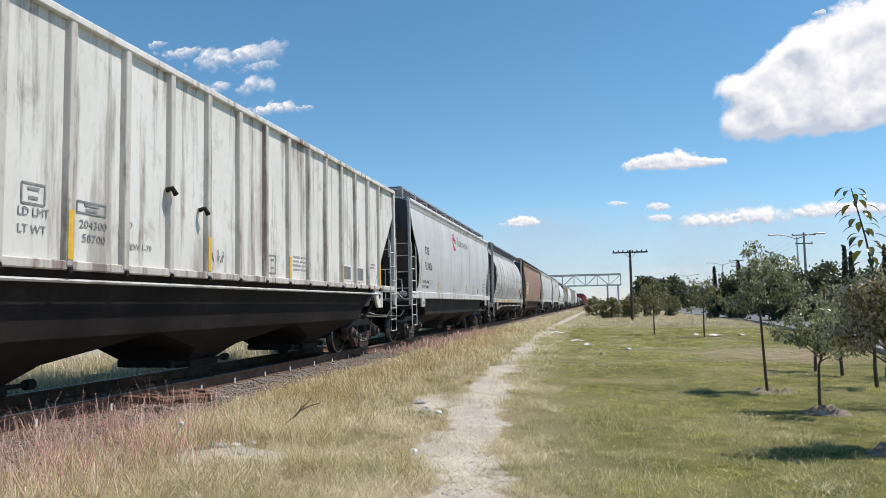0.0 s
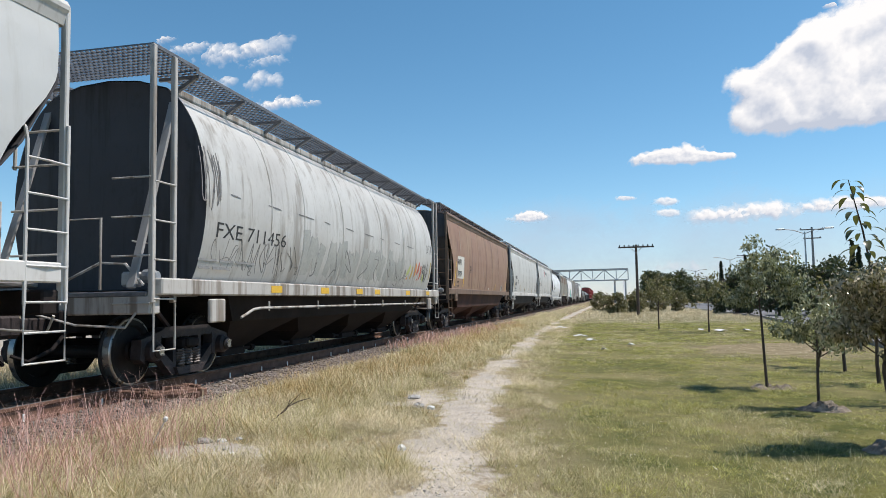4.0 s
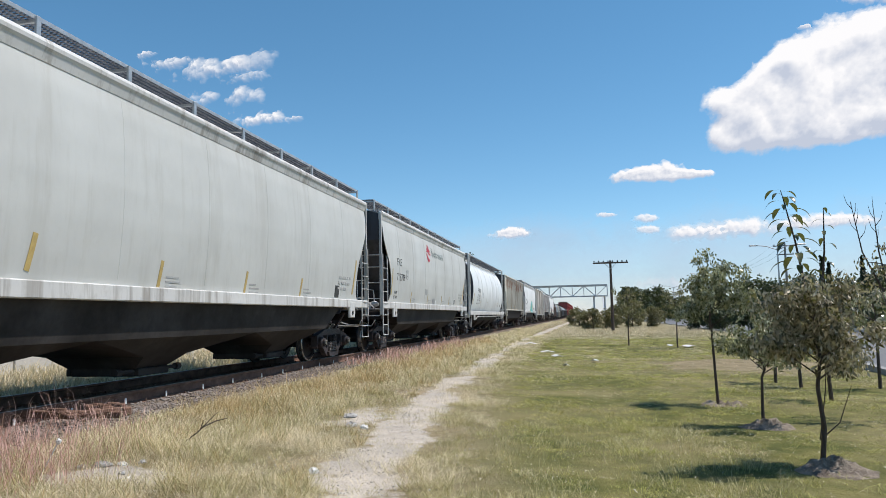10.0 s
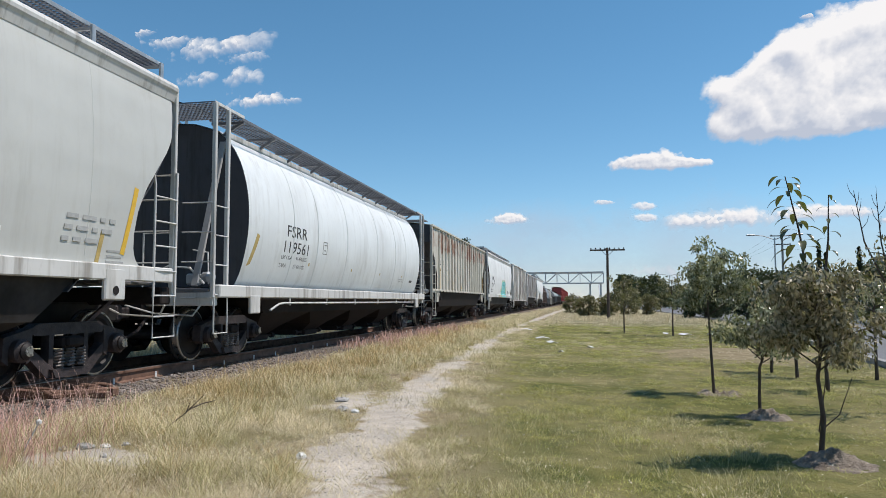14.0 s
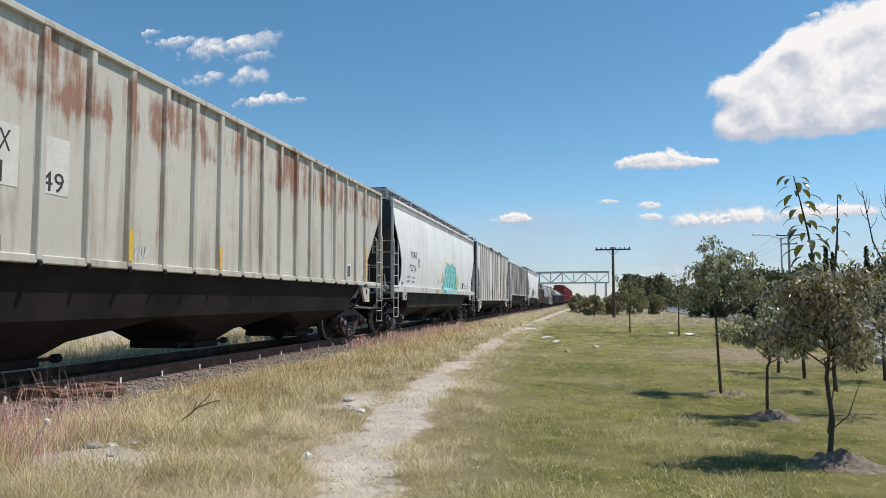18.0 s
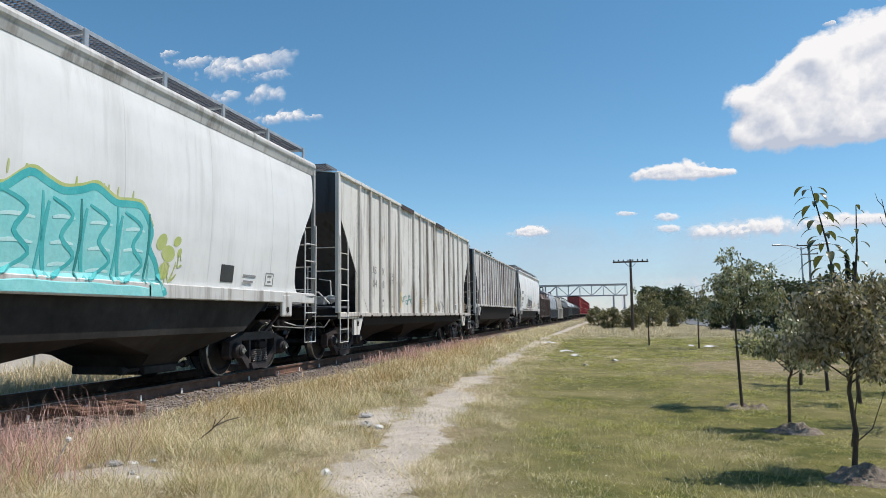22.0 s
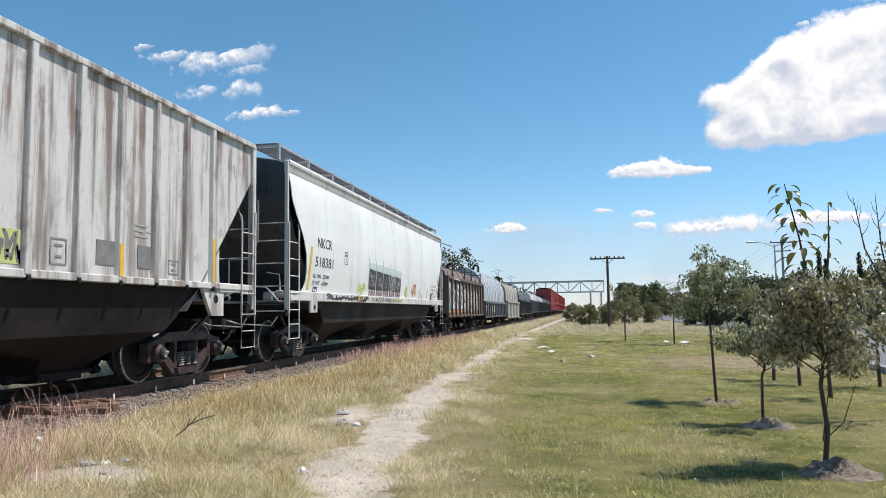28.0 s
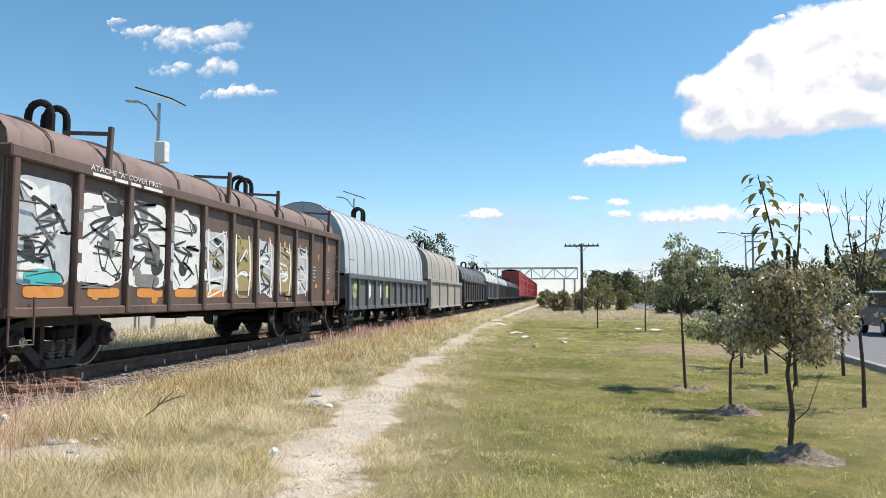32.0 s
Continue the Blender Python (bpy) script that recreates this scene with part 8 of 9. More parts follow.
def roadside_building():
    """Plain grey works building beyond the road."""
    t = thing("building", "plain grey two-storey works building beyond the road", "building", pose(31.5, 66, -0.1))
    part("wall", G().box((0, 0, 2.6), (11.0, 9.0, 5.2), None, 0.02), M_WALLGREY, t)
    part("roof", G().box((0, 0, 5.3), (11.4, 9.4, 0.2), None, 0.02), M_CONCRETE, t)
    for z in (1.5, 3.9):
        for i in range(5):
            w = part("window", G().box((-4.2 + 2.1 * i, -4.51, z), (1.2, 0.08, 1.1), None, 0.01), M_CONCRETE, t)
            part("pane", G().box((-4.2 + 2.1 * i, -4.56, z), (1.04, 0.03, 0.94)), M_GLASSDARK, w)


M_WALLGREY = plain("grey_render", (0.24, 0.245, 0.26), (0.32, 0.325, 0.34), 0.9, 0.8)
roadside_building()


# ---- grass and weeds ----
rg2 = np.random.default_rng(77)


def patchy(x, y, cell, seed):
    """Smooth random patches of about that size, 0 to 1."""
    T = np.random.default_rng(900 + seed).random((256, 256))
    u, v = x / cell, y / cell
    i, j = np.floor(u).astype(int), np.floor(v).astype(int)
    a, b = u - i, v - j
    a, b = a * a * (3 - 2 * a), b * b * (3 - 2 * b)
    i0, i1, j0, j1 = i % 256, (i + 1) % 256, j % 256, (j + 1) % 256
    return (T[j0, i0] * (1 - a) + T[j0, i1] * a) * (1 - b) + (T[j1, i0] * (1 - a) + T[j1, i1] * a) * b


def blades(x, y, h, w, lean, name, label, mat, seed, droop=0.35):
    """Bent three-point blades as one mesh: arrays of place, height, width and lean."""
    rng = np.random.default_rng(seed)
    tone = 0.5 + 1.25 * (patchy(x, y, 0.055, 1) - 0.5) + 1.1 * (patchy(x, y, 0.15, 2) - 0.5) + 0.9 * (patchy(x, y, 0.5, 3) - 0.5) + 0.5 * (patchy(x, y, 1.6, 4) - 0.5)
    keep = tone > rng.uniform(-0.15, 0.42, len(x))
    x, y, h, w, lean, tone = (np.asarray(v)[keep] for v in (x, y, h, w, lean, np.clip(tone, 0.0, 1.0)))
    h = h * (0.62 + 0.85 * tone)
    n = len(x)
    z = field("z", x, y) - 0.01
    a = rng.uniform(0, 6.283, n)
    b = rng.uniform(0, 6.283, n)
    dx, dy = np.cos(a) * lean * h, np.sin(a) * lean * h
    sx, sy = np.cos(b) * w / 2, np.sin(b) * w / 2
    V = np.zeros((n, 5, 3), np.float32)
    V[:, 0] = np.stack([x - sx, y - sy, z], 1)
    V[:, 1] = np.stack([x + sx, y + sy, z], 1)
    mx, my, mz = x + dx * 0.4, y + dy * 0.4, z + h * 0.6
    V[:, 2] = np.stack([mx + sx * 0.8, my + sy * 0.8, mz], 1)
    V[:, 3] = np.stack([mx - sx * 0.8, my - sy * 0.8, mz], 1)
    V[:, 4] = np.stack([x + dx, y + dy, z + h * (1 - droop * lean)], 1)
    me = bpy.data.meshes.new(name)
    me.vertices.add(n * 5)
    me.vertices.foreach_set("co", V.ravel())
    k = np.arange(n, dtype=np.int32)[:, None] * 5
    L = np.concatenate([k + np.array([[0, 1, 2, 3]]), k + np.array([[3, 2, 4]])], 1).ravel()
    me.loops.add(n * 7)
    me.loops.foreach_set("vertex_index", L.astype(np.int32))
    me.polygons.add(n * 2)
    st = np.stack([np.arange(n) * 7, np.arange(n) * 7 + 4], 1).ravel()
    me.polygons.foreach_set("loop_start", st.astype(np.int32))
    me.update()
    me.attributes.new("tone", "FLOAT", "POINT").data.foreach_set("value", np.repeat(tone, 5).astype(np.float32))
    me.materials.append(mat)
    return tagged(new(name, me), label, "grass", kind="stuff")


def spread(n, x0, x1, y0, y1, power, rng):
    """Places denser towards y0."""
    y = y0 + (y1 - y0) * rng.random(n) ** power
    return x0 + (x1 - x0) * rng.random(n), y


def clumped(nc, per, x0, x1, y0, y1, power, rad, rng):
    cx, cy = spread(nc, x0, x1, y0, y1, power, rng)
    k = rng.integers(0, nc, nc * per)
    return cx[k] + rng.normal(0, rad, nc * per), cy[k] + rng.normal(0, rad, nc * per)


def wide(y, base):
    return base * np.maximum(1.0, y / 9.0)


# short dry turf left of the path
x, y = spread(430000, -5.6, 0.2, 2.6, 48, 2.1, rg2)
m = (field("bare", x, y) < 0.16 + 1.1 * rg2.random(len(x)) ** 2.2) & (field("stone", x, y) < 0.35) & (field("lawn", x, y) < 0.55) & (field("worn", x, y) < 0.25 + 0.7 * rg2.random(len(x)))
x, y = x[m], y[m]
s = rg2.random(len(x)) * np.clip(0.8 - 1.7 * field("worn", x, y), 0.12, 2.0)
cut_ = rg2.random(len(x)) < 0.60 + 1.5 * field("worn", x + 3, y)
for sel, mat, nm, lb, sd in ((cut_, M_GRASS_DRY, "dry_turf", "short straw-coloured dry turf", 1), (~cut_, M_GRASS_MIX, "mixed_turf", "short yellow-green turf between dry blades", 2)):
    blades(x[sel], y[sel], 0.03 + 0.10 * s[sel], wide(y[sel], 0.0029), 0.5 + 1.9 * rg2.random(sel.sum()), nm, lb, mat, sd)

# tall dry tufts along the ballast
x, y = clumped(520, 80, -5.3, -3.3, 3.2, 60, 1.7, 0.12, rg2)
m = (field("bare", x, y) < 0.4) & (x < -3.1) & (x > -5.55)
x, y = x[m], y[m]
h = 0.08 + 0.24 * rg2.random(len(x)) ** 1.7
p_ = rg2.random(len(x))
for lo_, hi_, mat, nm, lb, sd in ((0, 0.6, M_GRASS_DRY, "tall_dry_grass", "tall straw-coloured grass tufts beside the ballast", 3), (0.6, 1.01, M_GRASS_MIX, "tall_mixed_grass", "tall yellow-green grass tufts beside the ballast", 4)):
    sel = (p_ >= lo_) & (p_ < hi_)
    blades(x[sel], y[sel], h[sel], wide(y[sel], 0.0036), 0.3 + 1.2 * rg2.random(sel.sum()), nm, lb, mat, sd, 0.5)
# middle tufts between turf and path
x, y = clumped(420, 45, -4.6, -2.0, 3.4, 45, 1.6, 0.10, rg2)
m = (field("bare", x, y) < 0.35) & (x < np.interp(y, PATH_Y, PATH_X) - 0.3)
x, y = x[m], y[m]
blades(x, y, 0.06 + 0.14 * rg2.random(len(x)), wide(y, 0.0036), 0.4 + 1.2 * rg2.random(len(x)), "grass_tufts", "loose mixed grass tufts near the path", M_GRASS_MIX, 5)

# separate golden tussocks
x, y = clumped(420, 70, -5.3, -2.2, 3.4, 26, 1.5, 0.055, rg2)
m = (field("bare", x, y) < 0.5) & (x < np.interp(y, PATH_Y, PATH_X) - 0.25)
x, y = x[m], y[m]
p_ = rg2.random(len(x))
for lo_, hi_, mat, nm, lb, sd in ((0, 0.55, M_GRASS_GOLD, "golden_tussocks", "golden dry grass tussocks", 41), (0.55, 1.01, M_GRASS_MIX, "olive_tussocks", "olive grass tussocks among dry turf", 42)):
    sel = (p_ >= lo_) & (p_ < hi_)
    blades(x[sel], y[sel], 0.06 + 0.15 * rg2.random(sel.sum()) ** 1.4, wide(y[sel], 0.0038), 0.4 + 1.1 * rg2.random(sel.sum()), nm, lb, mat, sd, 0.4)
# tall feathery grass on the ballast's shoulder
x, y = clumped(260, 60, -5.2, -3.9, 8.5, 34, 1.4, 0.16, rg2)
m = (x > -5.5) & (field("bare", x, y) < 0.4)
x, y = x[m], y[m]
blades(x, y, 0.10 + 0.26 * rg2.random(len(x)) ** 1.6, wide(y, 0.0036), 0.3 + 0.9 * rg2.random(len(x)), "feathery_grass", "tall feathery golden grass on the ballast shoulder", M_GRASS_GOLD, 43, 0.6)

# red seed-headed weeds at the track's edge
x, y = clumped(110, 40, -6.2, -3.9, 3.2, 7.4, 1.3, 0.2, rg2)
m = (x < -3.8) & (x + 0.45 * y < -1.9 + 0.5 * rg2.normal(size=len(x)))
x, y = x[m], y[m]
blades(x, y, 0.18 + 0.30 * rg2.random(len(x)), wide(y, 0.0042), 0.2 + 0.7 * rg2.random(len(x)), "red_weeds", "pinkish red seeding weeds at the track edge", M_WEED_RED, 6, 0.6)
x, y = clumped(40, 60, -6.0, -4.8, 18, 34, 1.2, 0.16, rg2)
blades(x, y, 0.16 + 0.22 * rg2.random(len(x)), wide(y, 0.006), 0.2 + 0.6 * rg2.random(len(x)), "red_weeds", "pinkish red seeding weeds at the track edge", M_WEED_RED, 7, 0.6)

# lawn: even blades and denser tufts
x1, y1 = spread(230000, -2.4, 9.6, 2.8, 46, 1.9, rg2)
x2, y2 = clumped(5200, 34, -2.2, 9.4, 2.8, 42, 1.7, 0.07, rg2)
tuft = np.concatenate([np.zeros(len(x1)), np.ones(len(x2))])
x, y = np.concatenate([x1, x2]), np.concatenate([y1, y2])
m = (x < road_x(y) - 0.25) & (field("bare", x, y) < 0.10 + 0.9 * rg2.random(len(x)) ** 2.6) & (field("lawn", x, y) > 0.12 + 0.5 * rg2.random(len(x))) & (field("worn", x, y) < 0.7 + 0.7 * rg2.random(len(x)))
x, y, tuft = x[m], y[m], tuft[m]
p_ = rg2.random(len(x)) * 0.85 + 0.75 * field("worn", x + 5, y) - 0.02 - 0.16 * tuft + 0.5 * np.clip((7.5 - y) / 4, 0, 1) * np.clip((1.8 - x) / 2.6, 0, 1)
for lo_, hi_, mat, nm, lb, sd in ((-9, 0.58, M_GRASS_GREEN, "lawn_grass", "short green lawn blades", 8), (0.58, 0.86, M_GRASS_MIX, "lawn_mixed_grass", "yellowing lawn blades", 9), (0.86, 9, M_GRASS_DRY, "lawn_dry_grass", "dry straw blades in the lawn", 10)):
    sel = (p_ >= lo_) & (p_ < hi_)
    n_ = sel.sum()
    blades(x[sel], y[sel], (0.015 + 0.03 * rg2.random(n_) + 0.025 * tuft[sel] * rg2.random(n_)) * np.clip(1 - 0.9 * field("worn", x[sel], y[sel]), 0.4, 1.7), wide(y[sel], 0.0042), 0.6 + 1.6 * rg2.random(n_), nm, lb, mat, sd)
# pale longer grass at the lawn's near edge
x, y = clumped(300, 40, -1.6, 1.6, 3.0, 9.5, 1.3, 0.10, rg2)
m = (field("bare", x, y) < 0.3)
x, y = x[m], y[m]
blades(x, y, 0.04 + 0.09 * rg2.random(len(x)), wide(y, 0.0036), 0.5 + 0.9 * rg2.random(len(x)), "pale_grass", "pale longer grass at the lawn edge", M_GRASS_MIX, 11)

# far dry belt and the strip behind the track
x, y = clumped(3600, 26, -7, 14, 42, 120, 1.2, 0.7, rg2)
m = (x > -5.2) & (x < road_x(y) - 0.4) & (np.abs(x - np.interp(y, PATH_Y, PATH_X)) > 0.7)
x, y = x[m], y[m]
blades(x, y, (0.05 + 0.24 * rg2.random(len(x))) * np.clip((y - 38) / 18, 0.2, 1), 0.026 + 0 * x, 0.4 + 0.9 * rg2.random(len(x)), "far_dry_grass", "brown dry grass before the bushes", M_GRASS_DRY, 12)
x, y = clumped(1500, 30, -14.3, -9.9, 5, 62, 1.4, 0.25, rg2)
m = (x < -9.6) & (x > -14.4)
x, y = x[m], y[m]
blades(x, y, 0.12 + 0.25 * rg2.random(len(x)), wide(y, 0.007), 0.3 + 0.6 * rg2.random(len(x)), "back_grass", "dry yellow grass behind the track", M_GRASS_DRY, 13)

# sparse turf round and behind the camera's stand
x = rg2.uniform(-5.6, 6.5, 46000)
y = rg2.uniform(-9.0, 2.9, 46000)
m = (field("bare", x, y) < 0.4 * rg2.random(len(x))) & (x < road_x(y) - 0.3)
x, y = x[m], y[m]
for lo_, hi_, mat, nm, lb, sd in ((-99, 0.0, M_GRASS_DRY, "dry_turf", "short straw-coloured dry turf", 31), (0.0, 99, M_GRASS_GREEN, "lawn_grass", "short green lawn blades", 32)):
    d_ = x + 0.4 + rg2.normal(size=len(x)) * 0.5
    sel = (d_ >= lo_) & (d_ < hi_)
    blades(x[sel], y[sel], 0.03 + 0.05 * rg2.random(sel.sum()), 0.006 + 0 * x[sel], 0.5 + 1.2 * rg2.random(sel.sum()), nm, lb, mat, sd)

# fallen leaves and scraps on the lawn
n_ = 1500
x, y = spread(n_, -1.2, 7.0, 3.2, 30, 1.5, rg2)
x = np.minimum(x, road_x(y) - 0.3)
z = field("z", x, y) + 0.03
a = rg2.uniform(0, 6.28, n_)
s = 0.014 * np.maximum(1, y / 12) * rg2.uniform(0.4, 1.5, n_)
c, d = np.cos(a) * s, np.sin(a) * s
P = np.stack([np.stack([x - c, y - d, z], 1), np.stack([x + d * 0.5, y - c * 0.5, z + 0.012], 1), np.stack([x + c, y + d, z + 0.004], 1), np.stack([x - d * 0.5, y + c * 0.5, z + 0.012], 1)], 1)
M_FALLEN = leafy("fallen_leaf", (0.45, 0.36, 0.18), (0.72, 0.68, 0.58), 0.1)
tagged(new("fallen_leaves", quads("fallen_leaves", P, M_FALLEN)), "pale dry leaves scattered on the lawn", "leaves", kind="stuff")


# dead forked twig in the dry grass
tw = thing("dead_twig", "dark dead forked twig lying in dry grass", "twig", pose(-4.05, 6.6, ground_z(-4.05, 6.6) + 0.02, 0, 0, 25))
for pts in (((0, 0, 0), (0.18, 0.05, 0.14), (0.36, 0.05, 0.32)), ((0.1, 0.03, 0.08), (0.2, -0.08, 0.16), (0.24, -0.14, 0.27)), ((0.22, 0.05, 0.18), (0.34, 0.14, 0.22), (0.46, 0.18, 0.24))):
    part("twig_branch", G().tube(pts, [0.009, 0.006, 0.003], 5), M_BARK, tw)
st = thing("weed_stalk", "pale dry seed stalk in the grass", "weed", pose(-4.6, 5.35, ground_z(-4.6, 5.35)))
part("stalk", G().tube([(0, 0, 0), (0.08, 0, 0.14), (0.15, 0, 0.26)], 0.006, 5), M_LITTER, st)
part("seed_head", G().lathe([(0.0, -0.03), (0.022, -0.01), (0.024, 0.01), (0.0, 0.03)], (0.16, 0, 0.28), 2, 8), M_LITTER, st)


# ---- litter, stones and track leavings ----
def lump(name, label, category, x, y, r, flat, mat, seed, dz=0.0, group=""):
    rr = random.Random(seed)
    g = G()
    n, m_ = 12, 6
    rows = []
    for i in range(m_ + 1):
        t = math.pi * i / m_
        row = []
        for k in range(n + 1):
            a = 6.2832 * (k % n) / n
            q = r * (1 + 0.35 * noise.noise((math.cos(a) * 1.7 + seed, math.sin(a) * 1.7, t * 1.3)))
            row.append((q * math.sin(t) * math.cos(a), q * 0.75 * math.sin(t) * math.sin(a), q * flat * math.cos(t)))
        rows.append(row)
    g.sheet(rows)
    ob = part(name, g, mat, None)
    ob.matrix_basis = pose(x, y, ground_z(x, y) + r * flat * 0.35 + dz, 0, 0, rr.uniform(0, 360))
    return tagged(ob, label, category, group)


lump("stone", "grey-white stone at the path's edge", "stone", -2.90, 8.62, 0.085, 0.5, M_STONE, 1, 0, "loose stones")
lump("stone", "grey-white stone at the path's edge", "stone", -2.72, 8.58, 0.06, 0.55, M_LITTER, 2, 0, "loose stones")
lump("stone", "flat grey stone in dry grass", "stone", -3.15, 9.35, 0.12, 0.3, M_STONE, 3, 0, "loose stones")
lump("crumpled_paper", "crumpled white paper on dry turf", "litter", -2.40, 6.05, 0.055, 0.7, M_LITTER, 4)
for k, (x, y, r) in enumerate(((-4.24, 5.66, 0.08), (-4.1, 5.75, 0.05), (-4.4, 5.6, 0.06), (-3.75, 5.3, 0.045), (-3.59, 5.22, 0.05), (-3.45, 5.3, 0.035), (-3.9, 5.45, 0.04), (-3.6, 5.0, 0.03), (-4.0, 5.9, 0.045), (-3.3, 5.0, 0.03))):
    lump("rubble_lump", "pale lump of broken rubble", "rubble", x, y, r, 0.45, M_LITTER if k % 2 else M_STONE, 10 + k, 0, "rubble pile")
for k, (x, y, w, d) in enumerate(((-2.46, 33.6, 0.55, 0.22), (-1.35, 27.0, 0.5, 0.16), (-0.9, 24.5, 0.35, 0.2), (4.3, 31.5, 0.8, 0.3), (3.6, 32.2, 0.5, 0.2), (5.4, 32.0, 0.4, 0.2), (0.3, 22.0, 0.2, 0.14), (-0.5, 20.0, 0.16, 0.1))):
    ob = part("paper_scrap", G().sheet([[(-w / 2, -d / 2, 0.02), (0, -d / 2, 0.06), (w / 2, -d / 2, 0.01)], [(-w / 2, d / 2, 0.05), (0, d / 2, 0.09), (w / 2, d / 2, 0.03)]], (0, 0, -0.01)), M_LITTER)
    ob.matrix_basis = pose(x, y, ground_z(x, y) + 0.03, 0, 0, 20 * k)
    tagged(ob, "white scrap of discarded sheet on grass", "litter", "scraps on the lawn")
for k, (dx, dy, l, w, h, a) in enumerate(((1.25, 8.1, 0.9, 0.12, 0.08, 12), (1.35, 8.45, 0.7, 0.10, 0.10, -18), (1.15, 8.6, 0.5, 0.18, 0.06, 40), (1.5, 8.0, 0.6, 0.08, 0.06, 75), (1.05, 7.6, 0.8, 0.1, 0.09, 4), (1.45, 7.5, 0.45, 0.14, 0.05, -35))):
    ob = part("rail_fitting", G().box((0, 0, 0), (l, w, h), None, 0.012).box((l * 0.2, 0, h * 0.6), (l * 0.3, w * 0.6, h * 0.5), None, 0.01), M_RAIL)
    ob.matrix_basis = pose(X0 + dx, dy, ground_z(X0 + dx, dy) + 0.06 + 0.015 * k, 0, 2, a)
    tagged(ob, "rusty discarded rail fitting beside the ties", "scrap iron", "scrap beside the track")


# ---- clouds ----
def cloud(name, label, px, pz, w, h, blobs, seed, dist=3000.0, soft=0.3, dens=1.0, rough=0.55, grid=(150, 90), haze=False):
    """A distant cumulus as a lumpy sheet facing the place; px, pz: tangents of its middle to the track's axis and the horizon."""
    nx, nz = grid
    rng = np.random.default_rng(seed)
    off = rng.uniform(0, 50, 3)
    asp = w / h

    def dense(u, v):
        d = 0.0
        for bx, bz, rx, rz in blobs:
            q = ((u - bx) / rx) ** 2 + ((v - bz) / rz) ** 2
            d += math.exp(-1.6 * q)
        n1 = noise.fractal((u * 1.6 * asp + off[0], v * 1.6 + off[1], off[2]), 0.72, 2.1, 7)
        return min(d, 1.25) - 0.5 + rough * n1 - max(0, (max(abs(u), abs(v)) - 0.82) * 5)

    vs, den, lit = [], [], []
    for j in range(nz + 1):
        for i in range(nx + 1):
            u, v = i / nx * 2 - 1, j / nz * 2 - 1
            d = dense(u, v)
            den.append(d)
            lit.append(0.5 + 0.9 * (d - dense(u + 0.05 / asp ** 0.5, v + 0.16)) + 0.25 * v if d > -0.2 else 0.5)
            vs.append((u * w / 2 * dist, -max(0.0, d) * 40, v * h / 2 * dist))
    k = nx + 1
    fs = []
    for j in range(nz):
        for i in range(nx):
            q = (j * k + i, j * k + i + 1, (j + 1) * k + i + 1, (j + 1) * k + i)
            if max(den[a] for a in q) > 0:
                fs.append(q)
    me = bpy.data.meshes.new(name)
    me.from_pydata(vs, [], fs)
    for key, vals in (("body", den), ("lit", lit)):
        me.attributes.new(key, "FLOAT", "POINT").data.foreach_set("value", np.array(vals, dtype=np.float32))
    me.shade_smooth()
    me.materials.append(cloud_mat(soft, dens, haze))
    ob = new(name, me)
    ob.matrix_basis = pose(px * dist, dist, 1.5 + pz * dist)
    return tagged(ob, label, "cloud", "clouds", "structure")


def cloud_mat(soft, dens, haze):
    m = bpy.data.materials.new("cloud_vapour")
    m.use_nodes = True
    nt = m.node_tree
    w = Net(nt)

    def attr(key):
        a = nt.nodes.new("ShaderNodeAttribute")
        a.attribute_name = key
        return a.outputs["Fac"]

    n = w.noise(0.03, 6, (1, 1, 1.2), 0.7)
    d = w.math("ADD", attr("body"), w.ramp(n, 0.2, 0.8, -0.14, 0.06))
    alpha = w.math("MULTIPLY", w.ramp(d, 0.0, soft), dens)
    col = w.mix(w.ramp(attr("lit"), 0.12, 0.72), *(((0.36, 0.48, 0.62), (0.48, 0.59, 0.73)) if haze else ((0.56, 0.62, 0.73), (1.0, 1.0, 1.0))))
    em = nt.nodes.new("ShaderNodeEmission")
    em.inputs[1].default_value = 0.98
    w.link(col, em.inputs[0])
    tr = nt.nodes.new("ShaderNodeBsdfTransparent")
    mx = nt.nodes.new("ShaderNodeMixShader")
    w.link(alpha, mx.inputs[0])
    w.link(tr.outputs[0], mx.inputs[1])
    w.link(em.outputs[0], mx.inputs[2])
    w.link(mx.outputs[0], nt.nodes["Material Output"].inputs[0])
    nt.nodes.remove(nt.nodes["Principled BSDF"])
    return m


BIG = [(-0.76, -0.14, 0.26, 0.32), (-0.76, -0.66, 0.18, 0.3), (-0.46, -0.33, 0.4, 0.6), (-0.45, 0.15, 0.2, 0.36), (-0.24, 0.17, 0.33, 0.62), (0.0, 0.30, 0.38, 0.7), (0.24, 0.40, 0.4, 0.7), (0.52, 0.25, 0.4, 0.8), (-0.24, -0.68, 0.65, 0.28), (0.3, -0.6, 0.65, 0.38)]
cloud("cloud", "large white cumulus with a flat greyish base", 0.358, 0.299, 0.52, 0.24, [(a / 1.25, b / 1.25, p / 1.25, q / 1.25) for a, b, p, q in BIG], 1, soft=0.3, rough=0.5, grid=(260, 130))
cloud("cloud", "white cumulus scrap above the large cloud", 0.425, 0.412, 0.21, 0.085, [(-0.35, 0.0, 0.6, 0.6), (0.3, 0.1, 0.7, 0.7)], 9, soft=0.4, rough=0.4)
cloud("cloud", "small flat-based white cumulus", 0.107, 0.191, 0.165, 0.046, [(0, -0.35, 1.0, 0.45), (0.05, 0.15, 0.5, 0.6), (-0.4, -0.1, 0.4, 0.5), (0.5, -0.3, 0.5, 0.3)], 2, soft=0.4, rough=0.35)
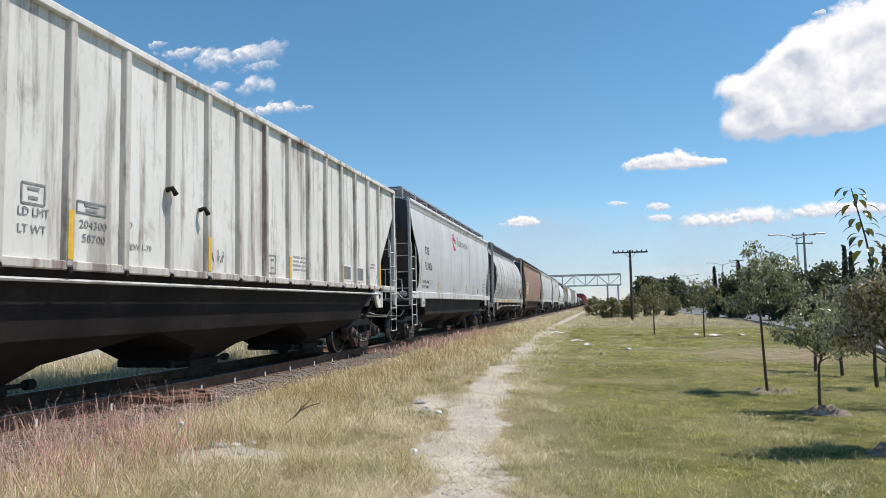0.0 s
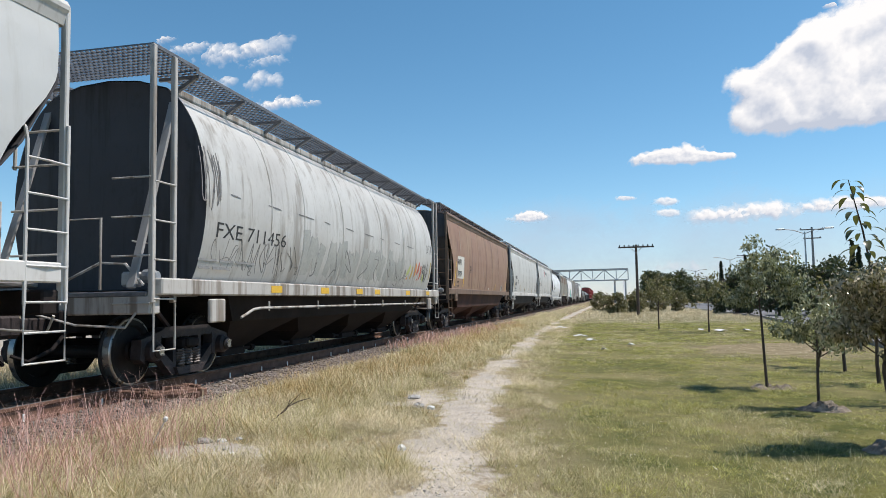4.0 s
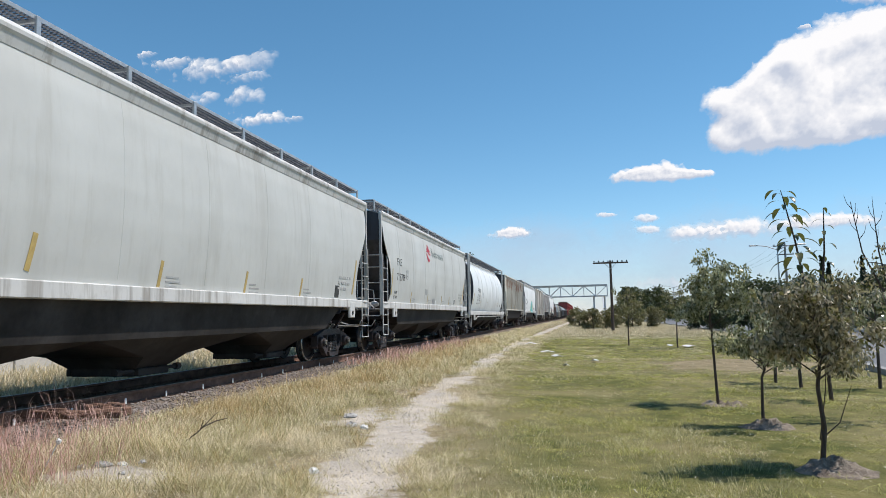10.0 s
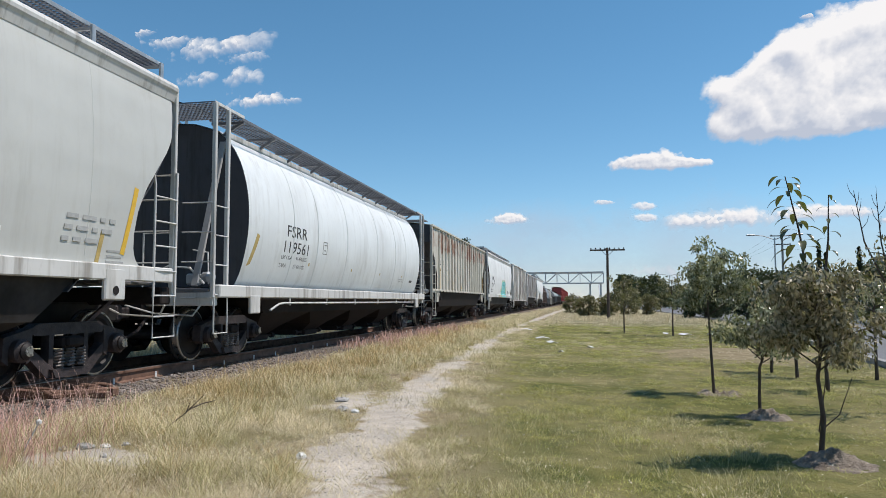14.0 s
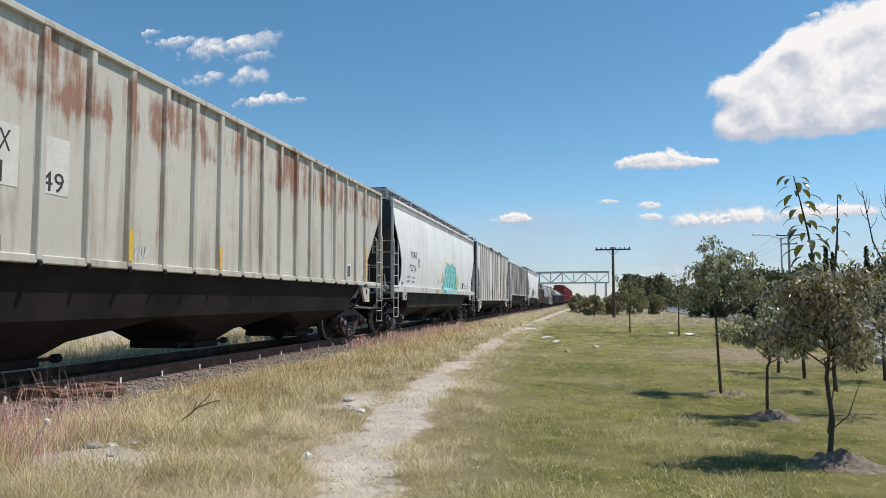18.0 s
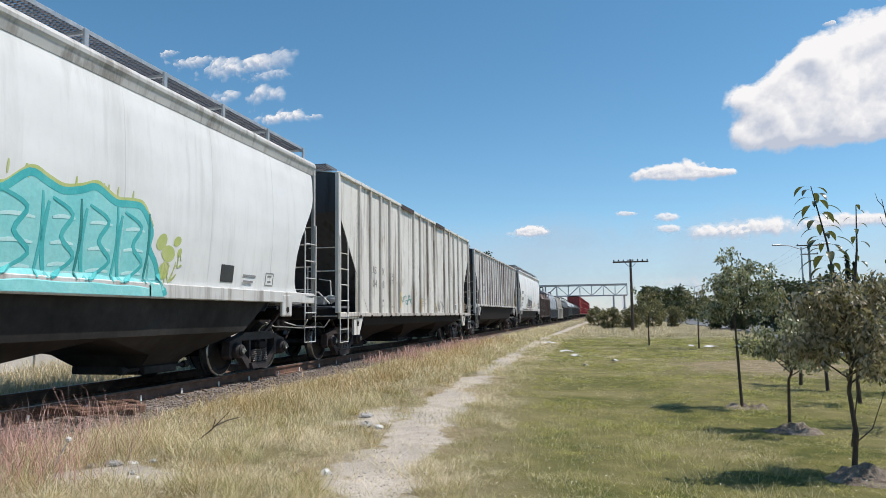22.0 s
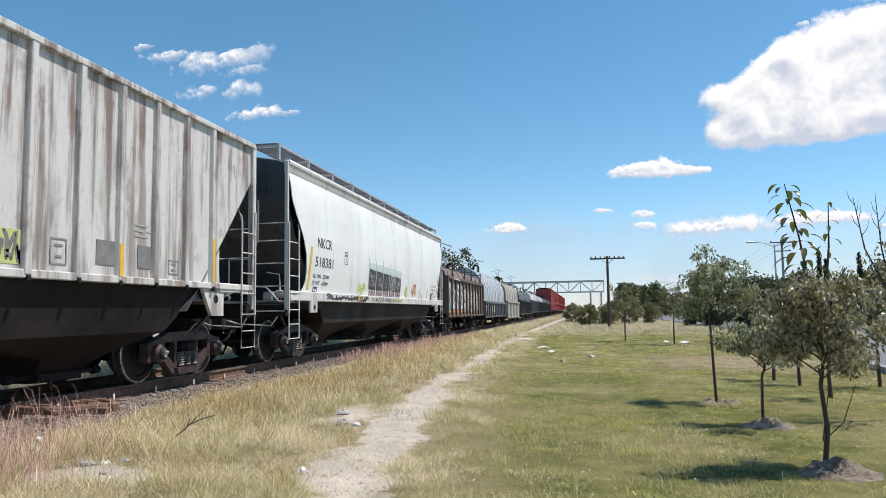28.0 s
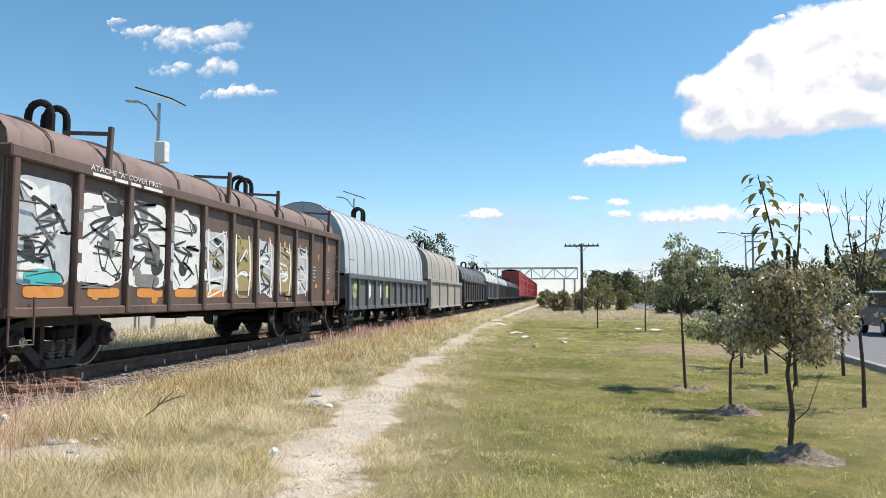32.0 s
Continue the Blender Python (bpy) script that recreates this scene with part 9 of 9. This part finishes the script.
cloud("cloud", "small flat-based white cumulus", -0.098, 0.115, 0.10, 0.028, [(0, -0.2, 0.9, 0.6), (0.1, 0.2, 0.5, 0.7)], 3, soft=0.45, rough=0.35)
for k, (px, pz, w, h, dens) in enumerate(((-0.629, 0.406, 0.11, 0.036, 0.7), (-0.663, 0.423, 0.045, 0.018, 0.55), (-0.555, 0.393, 0.16, 0.056, 0.9), (-0.49, 0.398, 0.12, 0.06, 0.45), (-0.573, 0.344, 0.078, 0.044, 0.65), (-0.505, 0.343, 0.092, 0.062, 0.8), (-0.495, 0.372, 0.10, 0.03, 0.45), (-0.476, 0.305, 0.115, 0.037, 0.95), (-0.42, 0.30, 0.05, 0.016, 0.4))):
    cloud("cloud", "broken wispy white cloud scrap", px, pz, w * 1.15, h * 1.15, [(-0.15, -0.1, 0.75, 0.65), (0.35, 0.05, 0.5, 0.5)], 20 + k, soft=0.9, dens=dens, rough=0.65, grid=(90, 50))
cloud("cloud", "long low band of white cumulus", 0.186, 0.108, 0.185, 0.05, [(-0.55, -0.1, 0.5, 0.7), (0.0, 0.0, 0.5, 0.7), (0.5, 0.1, 0.5, 0.7)], 5, soft=0.6, rough=0.35)
cloud("cloud", "long low band of white cumulus", 0.31, 0.113, 0.16, 0.036, [(-0.5, -0.1, 0.5, 0.7), (0.0, 0.1, 0.6, 0.8), (0.5, 0.0, 0.5, 0.6)], 15, soft=0.6, rough=0.35)
for k, (px, pz, w, h) in enumerate(((0.085, 0.129, 0.054, 0.023), (0.085, 0.113, 0.058, 0.022), (0.032, 0.135, 0.045, 0.013), (0.387, 0.102, 0.045, 0.016), (0.299, 0.373, 0.028, 0.011))):
    cloud("cloud", "small pale cloud scrap", px, pz, w, h, [(0, 0.0, 0.8, 0.7), (0.2, -0.3, 0.7, 0.5)], 40 + k, soft=0.6, dens=0.85, rough=0.35, grid=(70, 40))
cloud("cloud", "thin pale haze cloud", 0.0, 0.105, 0.55, 0.075, [(0, 0, 0.95, 0.8)], 7, soft=1.1, dens=0.40, rough=0.4, haze=True)
cloud("cloud", "wide veil of pale haze over the horizon", 0.25, 0.07, 1.9, 0.34, [(-0.6, -0.2, 0.6, 0.7), (0, -0.1, 0.7, 0.75), (0.6, -0.2, 0.6, 0.7)], 51, soft=1.0, dens=0.75, rough=0.25, haze=True)
cloud("cloud", "white cumulus low on the horizon", 0.108, 0.037, 0.17, 0.045, [(0, 0, 0.9, 0.8)], 8, soft=0.6, dens=0.75, rough=0.4)


# ---- movement ----
TRAIN = [(0, 127.87), (0.5, 124.09), (1, 120.41), (1.5, 116.62), (2, 112.51), (2.5, 108.74), (3, 105.12), (3.5, 101.40), (4, 97.72), (4.5, 94.09), (5, 90.65), (5.5, 86.96), (6, 83.47), (6.5, 80.01), (7, 76.55), (7.5, 73.18), (8, 69.57), (8.5, 66.00), (9, 62.62), (9.5, 59.16), (10, 55.69), (10.5, 52.22), (11, 48.77), (11.5, 45.39), (12, 42.16), (12.5, 38.69), (13, 35.35), (13.5, 32.03), (14, 28.75), (14.5, 25.52), (15, 22.31), (15.5, 19.10), (16, 15.92), (16.5, 12.76), (17, 9.72), (17.5, 6.46), (18, 3.33), (18.5, 0.20), (19, -2.93), (19.5, -6.01), (20, -8.71), (20.5, -12.15), (21, -15.38), (21.5, -18.35), (22, -21.37), (22.5, -24.41), (23, -27.61), (23.5, -30.66), (24, -33.90), (24.5, -37.16), (25, -40.44), (25.5, -43.71), (26, -46.97), (26.5, -50.21), (27, -53.43), (27.5, -56.63), (28, -59.89), (28.5, -62.91), (29, -66.18), (29.5, -69.48), (30, -72.82), (30.5, -76.09), (31, -79.25), (31.5, -82.39), (32, -85.54)]


NEAR_WHEELS = 52


def motions():
    """The train rolls towards the camera and past it, its wheels turning."""
    for car, u in CARS:
        walk(car, [(t, pose(X0, s + u, ZR)) for t, s in TRAIN])
    ts, ss = [t for t, _ in TRAIN], [s for _, s in TRAIN]
    times = [k / 12.5 for k in range(401)]
    turn = [math.degrees((lerp_at(t, ts, ss) - ss[0]) / 0.457) for t in times]
    for w, side in WHEELSETS[:NEAR_WHEELS]:
        walk(w, [(t, pose(0, side * AXLE, 0.457, -a)) for t, a in zip(times, turn)])


motions()
